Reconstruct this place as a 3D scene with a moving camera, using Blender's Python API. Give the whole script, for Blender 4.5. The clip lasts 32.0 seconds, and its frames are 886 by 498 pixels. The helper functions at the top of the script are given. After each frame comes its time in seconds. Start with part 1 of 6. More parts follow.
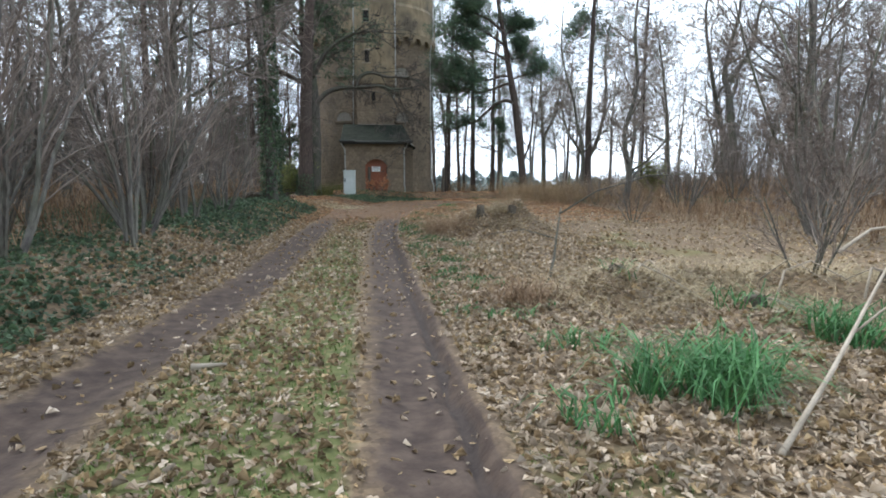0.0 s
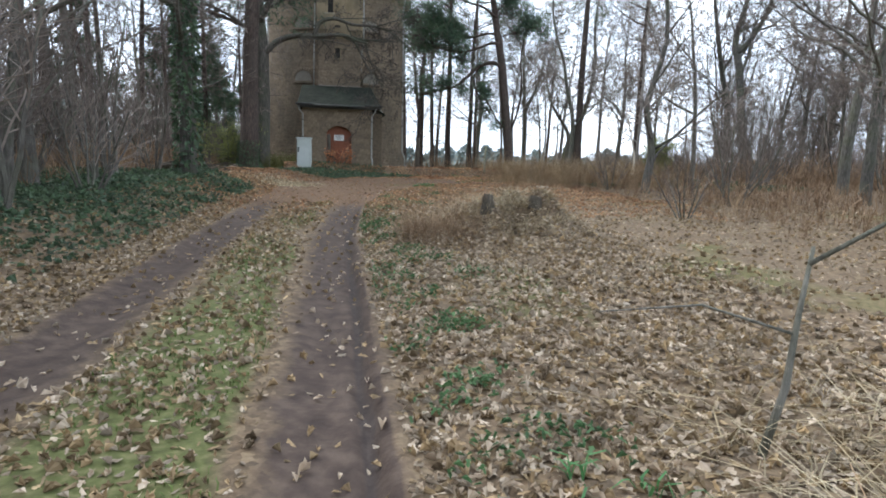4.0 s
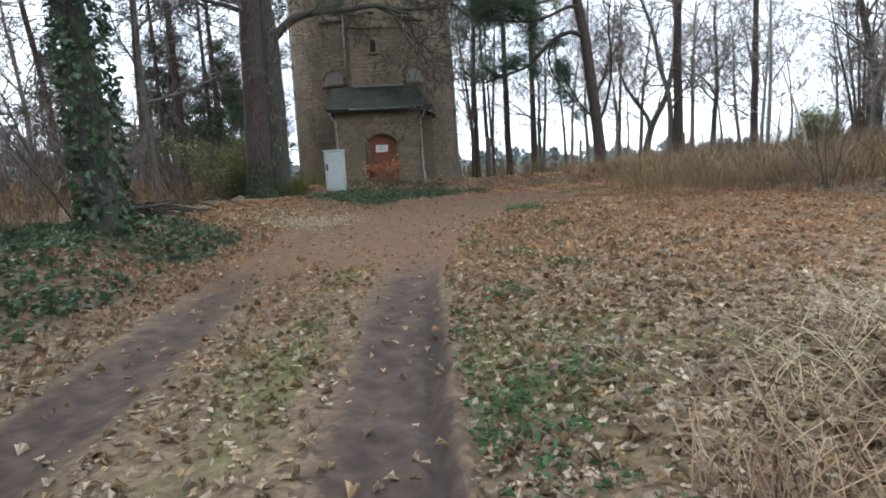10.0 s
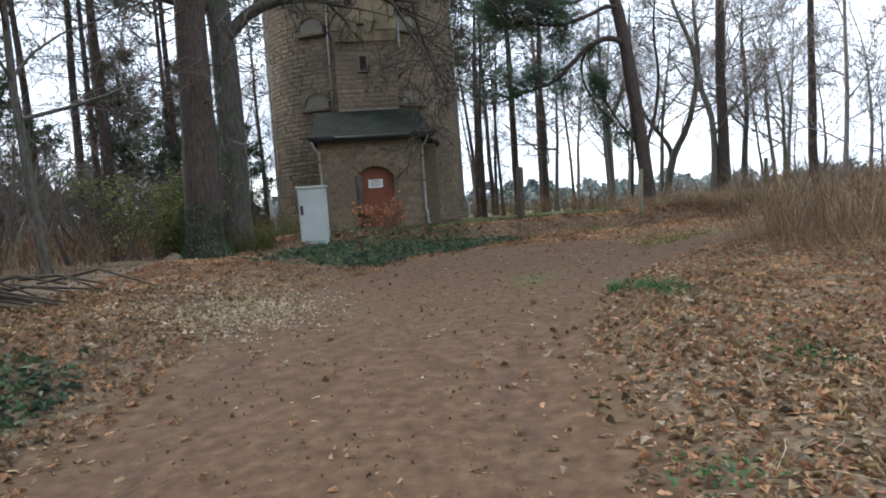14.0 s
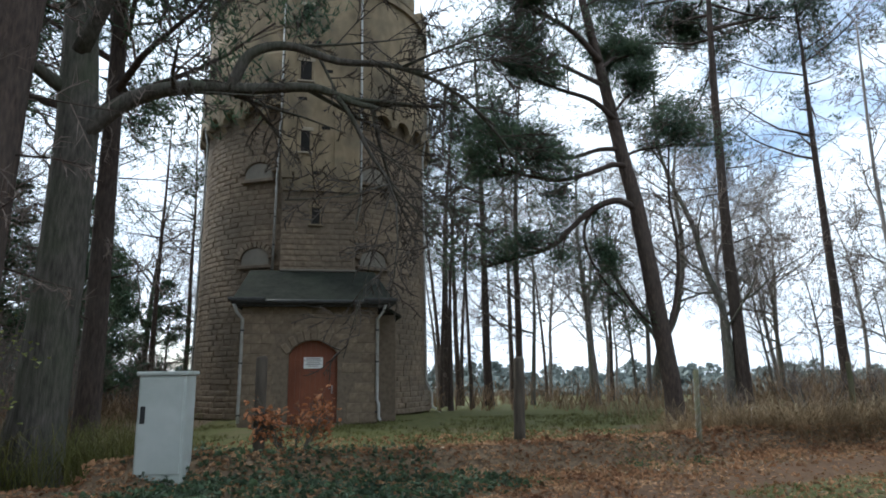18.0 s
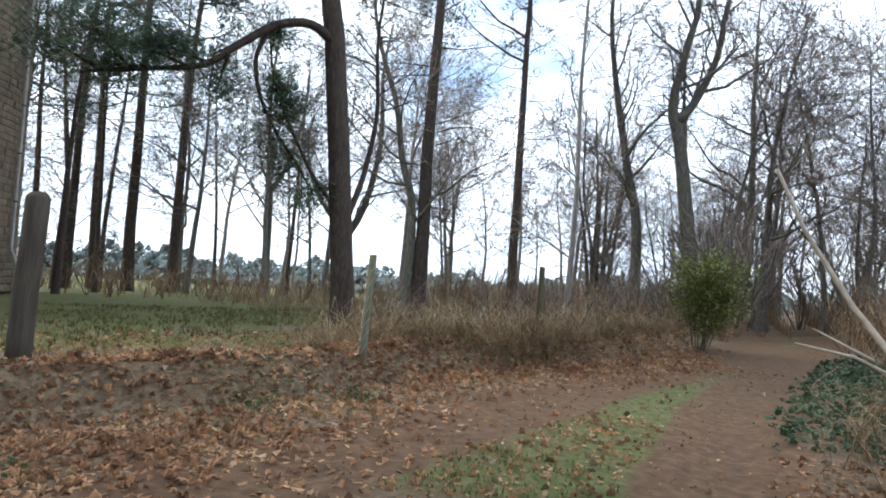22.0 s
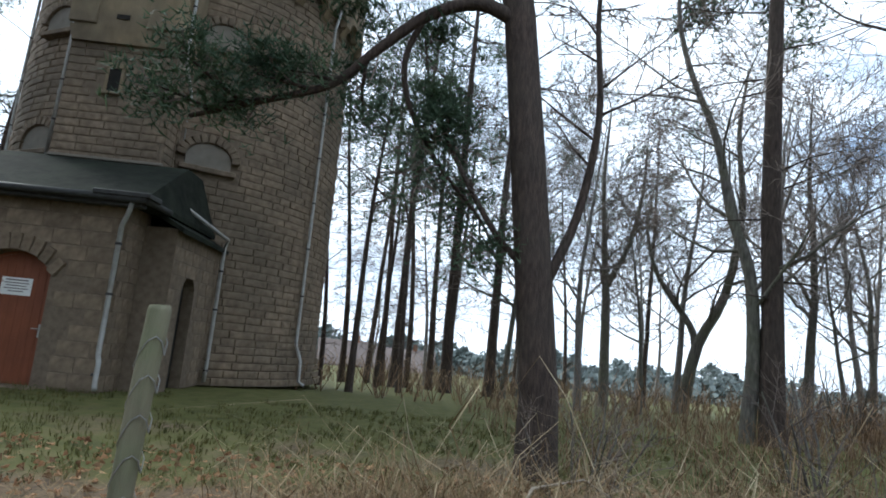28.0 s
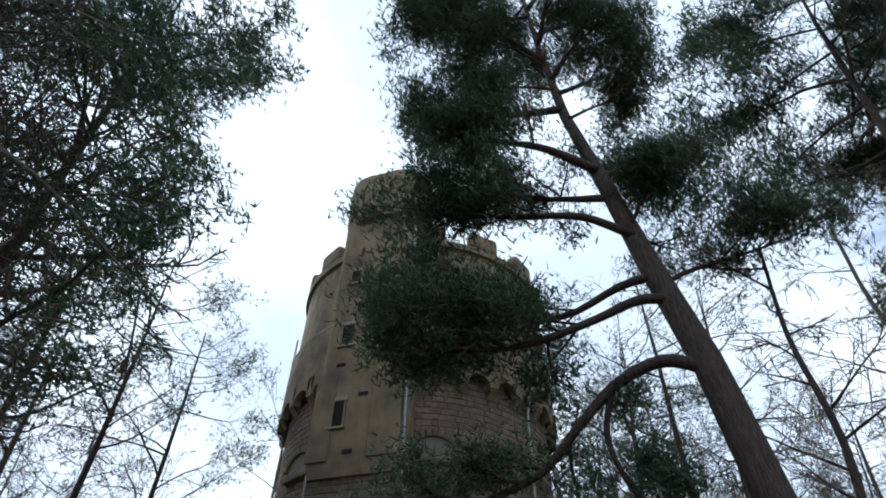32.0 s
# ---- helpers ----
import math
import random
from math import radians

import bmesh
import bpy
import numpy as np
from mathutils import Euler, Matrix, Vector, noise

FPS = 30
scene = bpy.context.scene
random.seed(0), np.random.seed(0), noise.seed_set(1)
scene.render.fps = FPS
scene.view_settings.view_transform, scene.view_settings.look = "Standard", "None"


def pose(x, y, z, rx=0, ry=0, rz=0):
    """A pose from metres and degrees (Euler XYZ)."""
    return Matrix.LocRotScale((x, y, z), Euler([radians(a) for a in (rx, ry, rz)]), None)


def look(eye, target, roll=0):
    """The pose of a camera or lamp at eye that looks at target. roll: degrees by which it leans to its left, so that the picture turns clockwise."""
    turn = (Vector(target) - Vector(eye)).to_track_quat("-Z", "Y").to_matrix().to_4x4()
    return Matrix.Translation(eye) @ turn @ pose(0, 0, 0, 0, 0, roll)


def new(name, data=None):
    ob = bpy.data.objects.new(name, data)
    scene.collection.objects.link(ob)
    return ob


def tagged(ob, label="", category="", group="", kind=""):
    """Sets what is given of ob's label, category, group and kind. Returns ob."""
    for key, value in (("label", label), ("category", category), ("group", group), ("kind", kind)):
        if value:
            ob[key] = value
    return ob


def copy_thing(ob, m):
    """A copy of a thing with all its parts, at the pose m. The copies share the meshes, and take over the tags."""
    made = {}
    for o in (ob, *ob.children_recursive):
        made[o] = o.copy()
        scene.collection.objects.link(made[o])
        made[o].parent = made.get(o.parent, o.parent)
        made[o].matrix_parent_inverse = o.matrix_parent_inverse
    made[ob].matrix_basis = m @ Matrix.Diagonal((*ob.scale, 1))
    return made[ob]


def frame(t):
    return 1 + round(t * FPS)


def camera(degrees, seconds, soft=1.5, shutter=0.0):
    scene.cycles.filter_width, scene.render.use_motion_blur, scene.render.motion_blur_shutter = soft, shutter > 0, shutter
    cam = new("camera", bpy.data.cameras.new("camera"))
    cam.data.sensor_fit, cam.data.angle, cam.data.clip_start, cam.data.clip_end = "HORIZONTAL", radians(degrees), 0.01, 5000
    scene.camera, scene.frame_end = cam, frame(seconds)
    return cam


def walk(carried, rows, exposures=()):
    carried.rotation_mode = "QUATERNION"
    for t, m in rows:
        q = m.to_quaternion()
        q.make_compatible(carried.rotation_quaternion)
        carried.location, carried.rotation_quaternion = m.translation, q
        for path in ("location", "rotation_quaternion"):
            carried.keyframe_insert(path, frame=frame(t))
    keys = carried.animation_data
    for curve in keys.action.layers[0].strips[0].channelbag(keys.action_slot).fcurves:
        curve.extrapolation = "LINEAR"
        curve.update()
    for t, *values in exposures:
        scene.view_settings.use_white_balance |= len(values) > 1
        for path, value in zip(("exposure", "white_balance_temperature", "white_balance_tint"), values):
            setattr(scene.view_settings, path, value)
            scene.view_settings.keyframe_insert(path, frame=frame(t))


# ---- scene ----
cam = camera(72.3, 32.0, soft=1.8)
# seconds, eye, target, roll
PATH = [
    (0, (-6.456, -24.151, 1.151), (-6.198, -22.18, 0.924), -0.0),
    (0.5, (-6.423, -23.546, 1.201), (-5.929, -21.632, 0.897), 1.2),
    (1, (-6.497, -23.067, 1.212), (-5.937, -21.169, 0.923), 1.3),
    (1.5, (-6.44, -22.501, 1.21), (-5.892, -20.599, 0.921), 2.5),
    (2, (-6.383, -21.851, 1.178), (-5.848, -19.946, 0.888), 4.3),
    (2.5, (-6.215, -21.222, 1.155), (-5.7, -19.313, 0.852), 4.3),
    (3, (-6.123, -20.339, 1.158), (-5.658, -18.42, 0.841), 3.1),
    (3.5, (-6.042, -19.601, 1.171), (-5.675, -17.658, 0.871), 1.6),
    (5.5, (-6.151, -17.047, 1.001), (-5.774, -15.125, 0.599), 2.5),
    (6, (-6.138, -16.475, 0.96), (-5.787, -14.551, 0.543), 2.6),
    (6.5, (-6.108, -15.707, 0.953), (-5.931, -13.759, 0.534), 2.3),
    (7, (-6.044, -15.077, 0.939), (-5.899, -13.124, 0.531), 1.3),
    (7.5, (-6.04, -14.337, 1.016), (-5.891, -12.382, 0.62), 0.1),
    (8, (-5.981, -13.742, 1.044), (-5.823, -11.778, 0.7), -0.2),
    (8.5, (-5.942, -13.058, 1.09), (-5.765, -11.091, 0.776), -0.9),
    (9, (-5.969, -12.439, 1.079), (-5.792, -10.469, 0.784), -2.0),
    (9.5, (-5.915, -11.858, 1.049), (-5.732, -9.887, 0.762), -2.5),
    (10, (-5.897, -11.084, 1.101), (-5.697, -9.115, 0.815), -3.4),
    (10.5, (-5.904, -10.353, 1.133), (-5.71, -8.381, 0.86), -3.8),
    (11, (-5.912, -9.591, 1.116), (-5.715, -7.619, 0.851), -2.9),
    (11.5, (-5.99, -8.899, 1.14), (-5.799, -6.923, 0.892), -2.2),
    (12, (-5.978, -8.261, 1.162), (-5.784, -6.285, 0.92), -2.0),
    (12.5, (-5.993, -7.615, 1.188), (-5.789, -5.637, 0.973), -2.3),
    (13, (-6.038, -6.858, 1.244), (-5.842, -4.878, 1.044), -3.0),
    (13.5, (-5.999, -6.131, 1.218), (-5.784, -4.15, 1.036), -4.9),
    (15.5, (-5.966, -3.432, 1.372), (-5.547, -1.482, 1.215), 1.6),
    (16, (-5.828, -2.524, 1.346), (-5.38, -0.578, 1.241), 2.1),
    (16.5, (-5.705, -1.894, 1.465), (-5.277, 0.06, 1.481), 2.4),
    (17, (-5.534, -1.265, 1.502), (-5.106, 0.68, 1.685), 1.6),
    (17.5, (-5.354, -0.591, 1.518), (-4.941, 1.344, 1.809), -0.0),
    (18, (-5.25, -0.065, 1.601), (-4.867, 1.857, 1.995), -0.9),
    (18.5, (-4.976, 0.477, 1.566), (-4.614, 2.398, 1.99), -1.2),
    (19, (-4.76, 0.981, 1.483), (-4.391, 2.929, 1.742), -0.6),
    (19.5, (-4.509, 1.535, 1.423), (-4.034, 3.473, 1.563), 1.1),
    (20, (-4.202, 2.073, 1.315), (-3.651, 3.992, 1.442), 1.0),
    (20.5, (-3.836, 2.618, 1.301), (-3.075, 4.463, 1.424), 1.9),
    (21, (-3.383, 3.12, 1.289), (-2.341, 4.824, 1.401), 3.5),
    (21.5, (-3.023, 3.59, 1.373), (-1.786, 5.158, 1.479), 4.1),
    (22, (-2.569, 4.002, 1.383), (-1.291, 5.539, 1.467), 4.1),
    (22.5, (-2.166, 4.385, 1.353), (-0.892, 5.924, 1.443), 4.4),
    (23, (-1.773, 4.714, 1.365), (-0.502, 6.255, 1.466), 6.0),
    (23.5, (-1.435, 5.098, 1.434), (-0.107, 6.589, 1.557), 6.5),
    (24, (-0.949, 5.486, 1.426), (0.44, 6.917, 1.566), 6.3),
    (24.5, (-0.322, 5.757, 1.403), (1.053, 7.204, 1.528), 6.9),
    (26.5, (1.561, 6.908, 1.317), (2.490, 8.673, 1.472), 4.77),
    (27, (1.947, 7.074, 1.428), (2.755, 8.899, 1.560), 6.46),
    (27.5, (2.283, 7.258, 1.38), (2.772, 9.191, 1.538), 6.68),
    (28, (2.341, 7.485, 1.493), (2.428, 9.457, 1.816), 5.49),
    (28.5, (2.361, 7.443, 1.53), (2.222, 9.367, 2.057), 2.35),
    (29, (2.355, 7.476, 1.559), (2.054, 9.338, 2.224), -0.28),
    (29.5, (2.369, 7.465, 1.568), (1.930, 9.217, 2.427), -2.13),
    (30, (2.315, 7.458, 1.444), (1.851, 9.055, 2.555), -3.27),
    (30.5, (2.248, 7.355, 1.487), (1.797, 8.847, 2.740), -2.07),
    (31, (2.223, 7.265, 1.496), (1.771, 8.705, 2.808), -0.73),
    (31.5, (2.218, 7.217, 1.494), (1.759, 8.625, 2.838), 0.61),
    (32, (2.246, 7.195, 1.492), (1.773, 8.586, 2.849), 1.24),
]
walk(cam, [(t, look(eye, target, roll)) for t, eye, target, roll in PATH],
     [(0, 1.8, 6050, 6), (1, 1.65, 6050, 6), (2, 1.66, 6050, 6), (3, 1.82, 6000, 7), (7, 1.8, 6000, 7), (9, 1.68, 6050, 8), (10, 1.86, 6050, 8), (13, 1.68, 6050, 8), (16, 1.6, 5950, 7), (18, 1.25, 6000, 5), (19, 1.65, 6000, 6), (20, 1.7, 6000, 6), (23, 1.62, 5950, 6), (24, 1.45, 5950, 6), (27, 1.55, 5950, 6), (28, 1.32, 5850, 5), (29, 1.2, 5850, 5), (30, 1.15, 5800, 6), (31, .88, 5800, 6), (32, .82, 5800, 6)])


# ---------------------------------------------------------------- sky, sun, exposure
SUN_AZ, SUN_EL = -48.0, 40.0
world = bpy.data.worlds.new("overcast_sky")
scene.world = world
world.use_nodes = True
wn, wl = world.node_tree.nodes, world.node_tree.links
wn.clear()
w_out = wn.new("ShaderNodeOutputWorld")
w_bg = wn.new("ShaderNodeBackground")
w_sky = wn.new("ShaderNodeTexSky")
w_sky.sky_type, w_sky.sun_disc = "NISHITA", False
w_sky.sun_elevation, w_sky.sun_rotation = radians(SUN_EL), radians(SUN_AZ)
w_co = wn.new("ShaderNodeTexCoord")
w_map = wn.new("ShaderNodeMapping")
w_map.inputs["Scale"].default_value = (1.0, 1.0, 2.2)
w_noise = wn.new("ShaderNodeTexNoise")
w_noise.inputs["Scale"].default_value = 2.3
w_noise.inputs["Detail"].default_value = 7.0
w_noise.inputs["Roughness"].default_value = 0.55
w_ramp = wn.new("ShaderNodeValToRGB")
w_ramp.color_ramp.elements[0].position, w_ramp.color_ramp.elements[1].position = 0.25, 0.43
w_noise2 = wn.new("ShaderNodeTexNoise")
w_noise2.inputs["Scale"].default_value = 3.1
w_noise2.inputs["Detail"].default_value = 5.0
w_cloud = wn.new("ShaderNodeValToRGB")
w_cloud.color_ramp.elements[0].position, w_cloud.color_ramp.elements[1].position = 0.34, 0.72
w_cloud.color_ramp.elements[0].color, w_cloud.color_ramp.elements[1].color = (5.0, 5.6, 6.5, 1), (8.0, 8.4, 8.9, 1)
w_mix = wn.new("ShaderNodeMix")
w_mix.data_type = "RGBA"
w_bg.inputs["Strength"].default_value = 0.1
wl.new(w_co.outputs["Generated"], w_map.inputs["Vector"])
wl.new(w_map.outputs["Vector"], w_noise.inputs["Vector"])
wl.new(w_map.outputs["Vector"], w_noise2.inputs["Vector"])
wl.new(w_noise.outputs["Fac"], w_ramp.inputs["Fac"])
wl.new(w_noise2.outputs["Fac"], w_cloud.inputs["Fac"])
wl.new(w_ramp.outputs["Color"], w_mix.inputs["Factor"])
wl.new(w_sky.outputs["Color"], w_mix.inputs["A"])
wl.new(w_cloud.outputs["Color"], w_mix.inputs["B"])
wl.new(w_mix.outputs["Result"], w_bg.inputs["Color"])
wl.new(w_bg.outputs["Background"], w_out.inputs["Surface"])

sun = new("sun", bpy.data.lights.new("sun", "SUN"))
sun.data.energy, sun.data.angle, sun.data.color = 1.6, radians(25), (1.0, 0.95, 0.87)
_az, _el = radians(SUN_AZ), radians(SUN_EL)
sun.matrix_world = look((math.sin(_az) * math.cos(_el) * 60, math.cos(_az) * math.cos(_el) * 60, math.sin(_el) * 60), (0, 0, 0))

# ---------------------------------------------------------------- materials


def mat(name, stops, scale=4.0, detail=6.0, rough=0.85, metal=0.0, bump=0.2, bump_scale=40.0, stretch=(1, 1, 1),
        stain=None, stain_scale=0.7, stain_amount=0.5, vary=0.0, island=0.0, spec=0.3, translucent=0.0):
    """A node material: colour ramp over noise, a second larger stain layer, fine bump, and variation per object or island."""
    m = bpy.data.materials.new(name)
    m.use_nodes = True
    n, l = m.node_tree.nodes, m.node_tree.links
    b = n["Principled BSDF"]
    co = n.new("ShaderNodeTexCoord")
    mp = n.new("ShaderNodeMapping")
    mp.inputs["Scale"].default_value = stretch
    l.new(co.outputs["Object"], mp.inputs["Vector"])
    t = n.new("ShaderNodeTexNoise")
    t.inputs["Scale"].default_value, t.inputs["Detail"].default_value = scale, detail
    l.new(mp.outputs["Vector"], t.inputs["Vector"])
    r = n.new("ShaderNodeValToRGB")
    e = r.color_ramp.elements
    while len(e) < len(stops):
        e.new(0.5)
    for k, c in enumerate(stops):
        e[k].position = 0.3 + 0.4 * k / max(1, len(stops) - 1)
        e[k].color = (*c, 1)
    l.new(t.outputs["Fac"], r.inputs["Fac"])
    col = r.outputs["Color"]
    if stain:
        s = n.new("ShaderNodeTexNoise")
        s.inputs["Scale"].default_value, s.inputs["Detail"].default_value = stain_scale, 5.0
        l.new(co.outputs["Object"], s.inputs["Vector"])
        sr = n.new("ShaderNodeMapRange")
        sr.inputs["From Min"].default_value, sr.inputs["From Max"].default_value = 0.42, 0.68
        sr.inputs["To Max"].default_value = stain_amount
        l.new(s.outputs["Fac"], sr.inputs["Value"])
        mx = n.new("ShaderNodeMix")
        mx.data_type = "RGBA"
        mx.inputs["B"].default_value = (*stain, 1)
        l.new(sr.outputs["Result"], mx.inputs["Factor"])
        l.new(col, mx.inputs["A"])
        col = mx.outputs["Result"]
    for amount, node, out in ((vary, "ShaderNodeObjectInfo", "Random"), (island, "ShaderNodeNewGeometry", "Random Per Island")):
        if amount:
            q = n.new(node)
            rr = n.new("ShaderNodeMapRange")
            rr.inputs["To Min"].default_value, rr.inputs["To Max"].default_value = 1 - amount, 1 + amount
            l.new(q.outputs[out], rr.inputs["Value"])
            hs = n.new("ShaderNodeHueSaturation")
            l.new(rr.outputs["Result"], hs.inputs["Value"])
            l.new(col, hs.inputs["Color"])
            col = hs.outputs["Color"]
    l.new(col, b.inputs["Base Color"])
    b.inputs["Roughness"].default_value, b.inputs["Metallic"].default_value = rough, metal
    b.inputs["Specular IOR Level"].default_value = spec
    if bump:
        bt = n.new("ShaderNodeTexNoise")
        bt.inputs["Scale"].default_value, bt.inputs["Detail"].default_value = bump_scale, 5.0
        l.new(mp.outputs["Vector"], bt.inputs["Vector"])
        bp = n.new("ShaderNodeBump")
        bp.inputs["Strength"].default_value, bp.inputs["Distance"].default_value = bump, 0.02
        l.new(bt.outputs["Fac"], bp.inputs["Height"])
        l.new(bp.outputs["Normal"], b.inputs["Normal"])
    if translucent:
        tr = n.new("ShaderNodeBsdfTranslucent")
        l.new(col, tr.inputs["Color"])
        ms = n.new("ShaderNodeMixShader")
        ms.inputs["Fac"].default_value = translucent
        l.new(b.outputs["BSDF"], ms.inputs[1])
        l.new(tr.outputs["BSDF"], ms.inputs[2])
        l.new(ms.outputs["Shader"], n["Material Output"].inputs["Surface"])
    return m


M_STONE = mat("sandstone_block", [(0.139, 0.104, 0.072), (0.206, 0.157, 0.11), (0.269, 0.208, 0.149)], 6, 7, .92, bump=.5, bump_scale=22, stain=(.10, .085, .065), stain_scale=.5, stain_amount=.6, vary=.15)
M_STONE_J = mat("sandstone_courses", [(0.139, 0.104, 0.072), (0.206, 0.157, 0.11), (0.269, 0.208, 0.149)], 6, 7, .92, bump=.3, bump_scale=22, stain=(.10, .085, .065), stain_scale=.5, stain_amount=.6, island=.09)
M_MORTAR = mat("mortar", [(0.13, 0.1, 0.073), (0.2, 0.158, 0.115)], 9, 6, .95, bump=.4, bump_scale=60)
M_RENDER = mat("old_render", [(0.177, 0.138, 0.0853), (0.253, 0.196, 0.125), (0.304, 0.242, 0.156)], 2.2, 8, .93, bump=.5, bump_scale=45, stain=(.10, .085, .063), stain_scale=.75, stain_amount=.85, stretch=(1, 1, .5))
M_PLASTER = mat("pale_plaster", [(0.169, 0.152, 0.126), (0.211, 0.194, 0.165)], 5, 6, .9, bump=.15, stain=(.27, .23, .18), stain_scale=1.5)
M_PALE = mat("pale_stone_dressing", [(.30, .255, .19), (.38, .33, .25)], 6, 6, .9, bump=.2, stain=(.2, .17, .13), stain_scale=2)
M_SLATE = mat("dark_roof_felt", [(.010, .011, .009), (.016, .018, .014), (.024, .026, .02)], 5, 6, .95, bump=.35, bump_scale=50, stain=(.034, .042, .028), stain_scale=1.2, stain_amount=.5, spec=.12)
M_DOOR = mat("red_brown_door_paint", [(.19, .062, .03), (.235, .08, .04)], 3, 6, .55, bump=.12, bump_scale=30, stretch=(6, 6, .6), stain=(.10, .03, .018), stain_scale=1.3, stain_amount=.5)
M_PIPE = mat("weathered_zinc_pipe", [(0.336, 0.336, 0.32), (0.44, 0.44, 0.424)], 7, 5, .5, .3, bump=.05, stain=(.25, .22, .18), stain_scale=3)
M_GUTTER = mat("dark_gutter", [(.035, .035, .035), (.06, .06, .058)], 7, 5, .6, .2)
M_CAB = mat("light_grey_cabinet", [(.385, .415, .395), (.44, .47, .445)], 4, 6, .55, bump=.04, stain=(.25, .285, .24), stain_scale=1.8, stain_amount=.45)
M_BLACK = mat("black_plastic", [(.015, .015, .016), (.03, .03, .03)], 8, 4, .5)
M_SIGN = mat("white_sign", [(.72, .72, .70), (.80, .80, .78)], 4, 4, .4, bump=0)
M_SIGNTXT = mat("sign_print", [(.18, .16, .16), (.24, .22, .22)], 4, 4, .6, bump=0)
# near-black that stands for the unlit depth of openings
M_DARK = mat("painted_dark_interior", [(.012, .011, .010), (.02, .018, .016)], 4, 4, .9)
M_BRICK = mat("arch_brick", [(.17, .085, .055), (.24, .12, .075)], 7, 6, .9, bump=.4, vary=.2)
M_POST = mat("weathered_fence_wood", [(0.115, 0.104, 0.072), (0.187, 0.169, 0.119), (0.238, 0.216, 0.151)], 8, 7, .9, bump=.5, bump_scale=35, stretch=(2, 2, .25), stain=(.15, .18, .09), stain_scale=3, stain_amount=.6)
M_POSTDARK = mat("dark_rotten_wood", [(.045, .038, .03), (.09, .075, .058)], 8, 7, .95, bump=.6, bump_scale=30, stretch=(2, 2, .3))
M_WIRE = mat("galvanised_wire", [(.25, .25, .24), (.35, .35, .34)], 8, 4, .5, .6, bump=0)
M_BARK = mat("grey_brown_bark", [(0.058, 0.052, 0.047), (0.105, 0.096, 0.085), (0.16, 0.147, 0.128)], 7, 7, .95, bump=.8, bump_scale=26, stretch=(3, 3, .6), stain=(.10, .115, .06), stain_scale=1.4, stain_amount=.45, vary=.22)
M_PINEBARK = mat("pine_bark", [(0.033, 0.025, 0.021), (0.064, 0.047, 0.039), (0.098, 0.071, 0.058)], 8, 7, .95, bump=1.0, bump_scale=20, stretch=(3, 3, .7), stain=(.07, .06, .05), stain_scale=1.2, stain_amount=.5, vary=.18)
M_TWIG = mat("bare_twigs", [(0.114, 0.0914, 0.0799), (0.2, 0.162, 0.137)], 5, 4, .95, bump=0, vary=.25)
# paler bark and twigs: distance haze on the far trees, put into the colour
M_FARBARK = mat("pale_haze_toned_bark", [(.12, .108, .098), (.19, .172, .158), (.26, .24, .22)], 7, 6, .95, bump=.5, bump_scale=26, stretch=(3, 3, .6), vary=.25)
M_FARTWIG = mat("pale_haze_toned_twigs", [(.15, .13, .12), (.23, .205, .19)], 5, 4, .95, bump=0, vary=.25)
M_OAKTWIG = mat("dark_oak_twigs", [(.045, .038, .032), (.085, .072, .06)], 5, 4, .95, bump=0)
# bark darkened to carry the shade that lies on the oak's trunk
M_OAKBARK = mat("shaded_oak_bark", [(.04, .036, .03), (.075, .068, .057), (.115, .104, .088)], 7, 7, .95, bump=.9, bump_scale=24, stretch=(3, 3, .6), stain=(.06, .075, .04), stain_scale=1.4, stain_amount=.5)
M_NEEDLE = mat("pine_needles", [(0.0271, 0.0484, 0.0297), (0.0543, 0.0888, 0.0494), (0.0848, 0.122, 0.0593)], 1.2, 5, .7, bump=0, island=.35, translucent=.2)
M_IVY = mat("ivy_leaves", [(0.026, 0.05, 0.026), (0.05, 0.085, 0.04), (0.086, 0.128, 0.06)], 2.5, 4, .5, bump=0, island=.4, spec=.45, translucent=.15)
M_LEAFRED = mat("red_brown_leaves", [(0.193, 0.0965, 0.051), (0.321, 0.18, 0.0968), (0.464, 0.297, 0.17)], 1.7, 4, .8, bump=0, island=.45, translucent=.15)
M_LEAF = mat("fallen_oak_leaves", [(0.205, 0.15, 0.1), (0.34, 0.268, 0.195), (0.47, 0.39, 0.305)], 6, 4, .75, bump=0, island=.45, translucent=.15)
M_LEAFBROWN = mat("brown_oak_leaves", [(0.117, 0.0784, 0.0421), (0.22, 0.154, 0.0842), (0.358, 0.261, 0.146)], 6, 4, .8, bump=0, island=.5, translucent=.1)
M_RUST = mat("copper_beech_leaves", [(.26, .10, .045), (.42, .18, .085), (.52, .27, .14)], 2.5, 4, .8, bump=0, island=.35, translucent=.3)
M_GRASS = mat("bright_grass", [(.036, .1, .03), (.062, .158, .052), (.1, .21, .08)], 3, 4, .55, bump=0, island=.3, translucent=.3)
M_HERB = mat("herb_leaves", [(.035, .075, .026), (.06, .115, .042), (.095, .16, .065)], 3, 4, .6, bump=0, island=.35, translucent=.25)
M_POSTMOSS = mat("mossy_fence_wood", [(.06, .055, .035), (.10, .09, .058), (.15, .135, .085)], 8, 7, .9, bump=.5, bump_scale=35, stretch=(2, 2, .25), stain=(.07, .09, .035), stain_scale=3, stain_amount=.6)
M_MOSSY = mat("short_grass", [(.072, .108, .028), (.118, .155, .045)], 2, 4, .8, bump=0, island=.4, translucent=.25)
M_DRY = mat("dry_stems", [(.16, .118, .068), (.26, .205, .125), (.36, .30, .195)], 2, 4, .9, bump=0, island=.4)
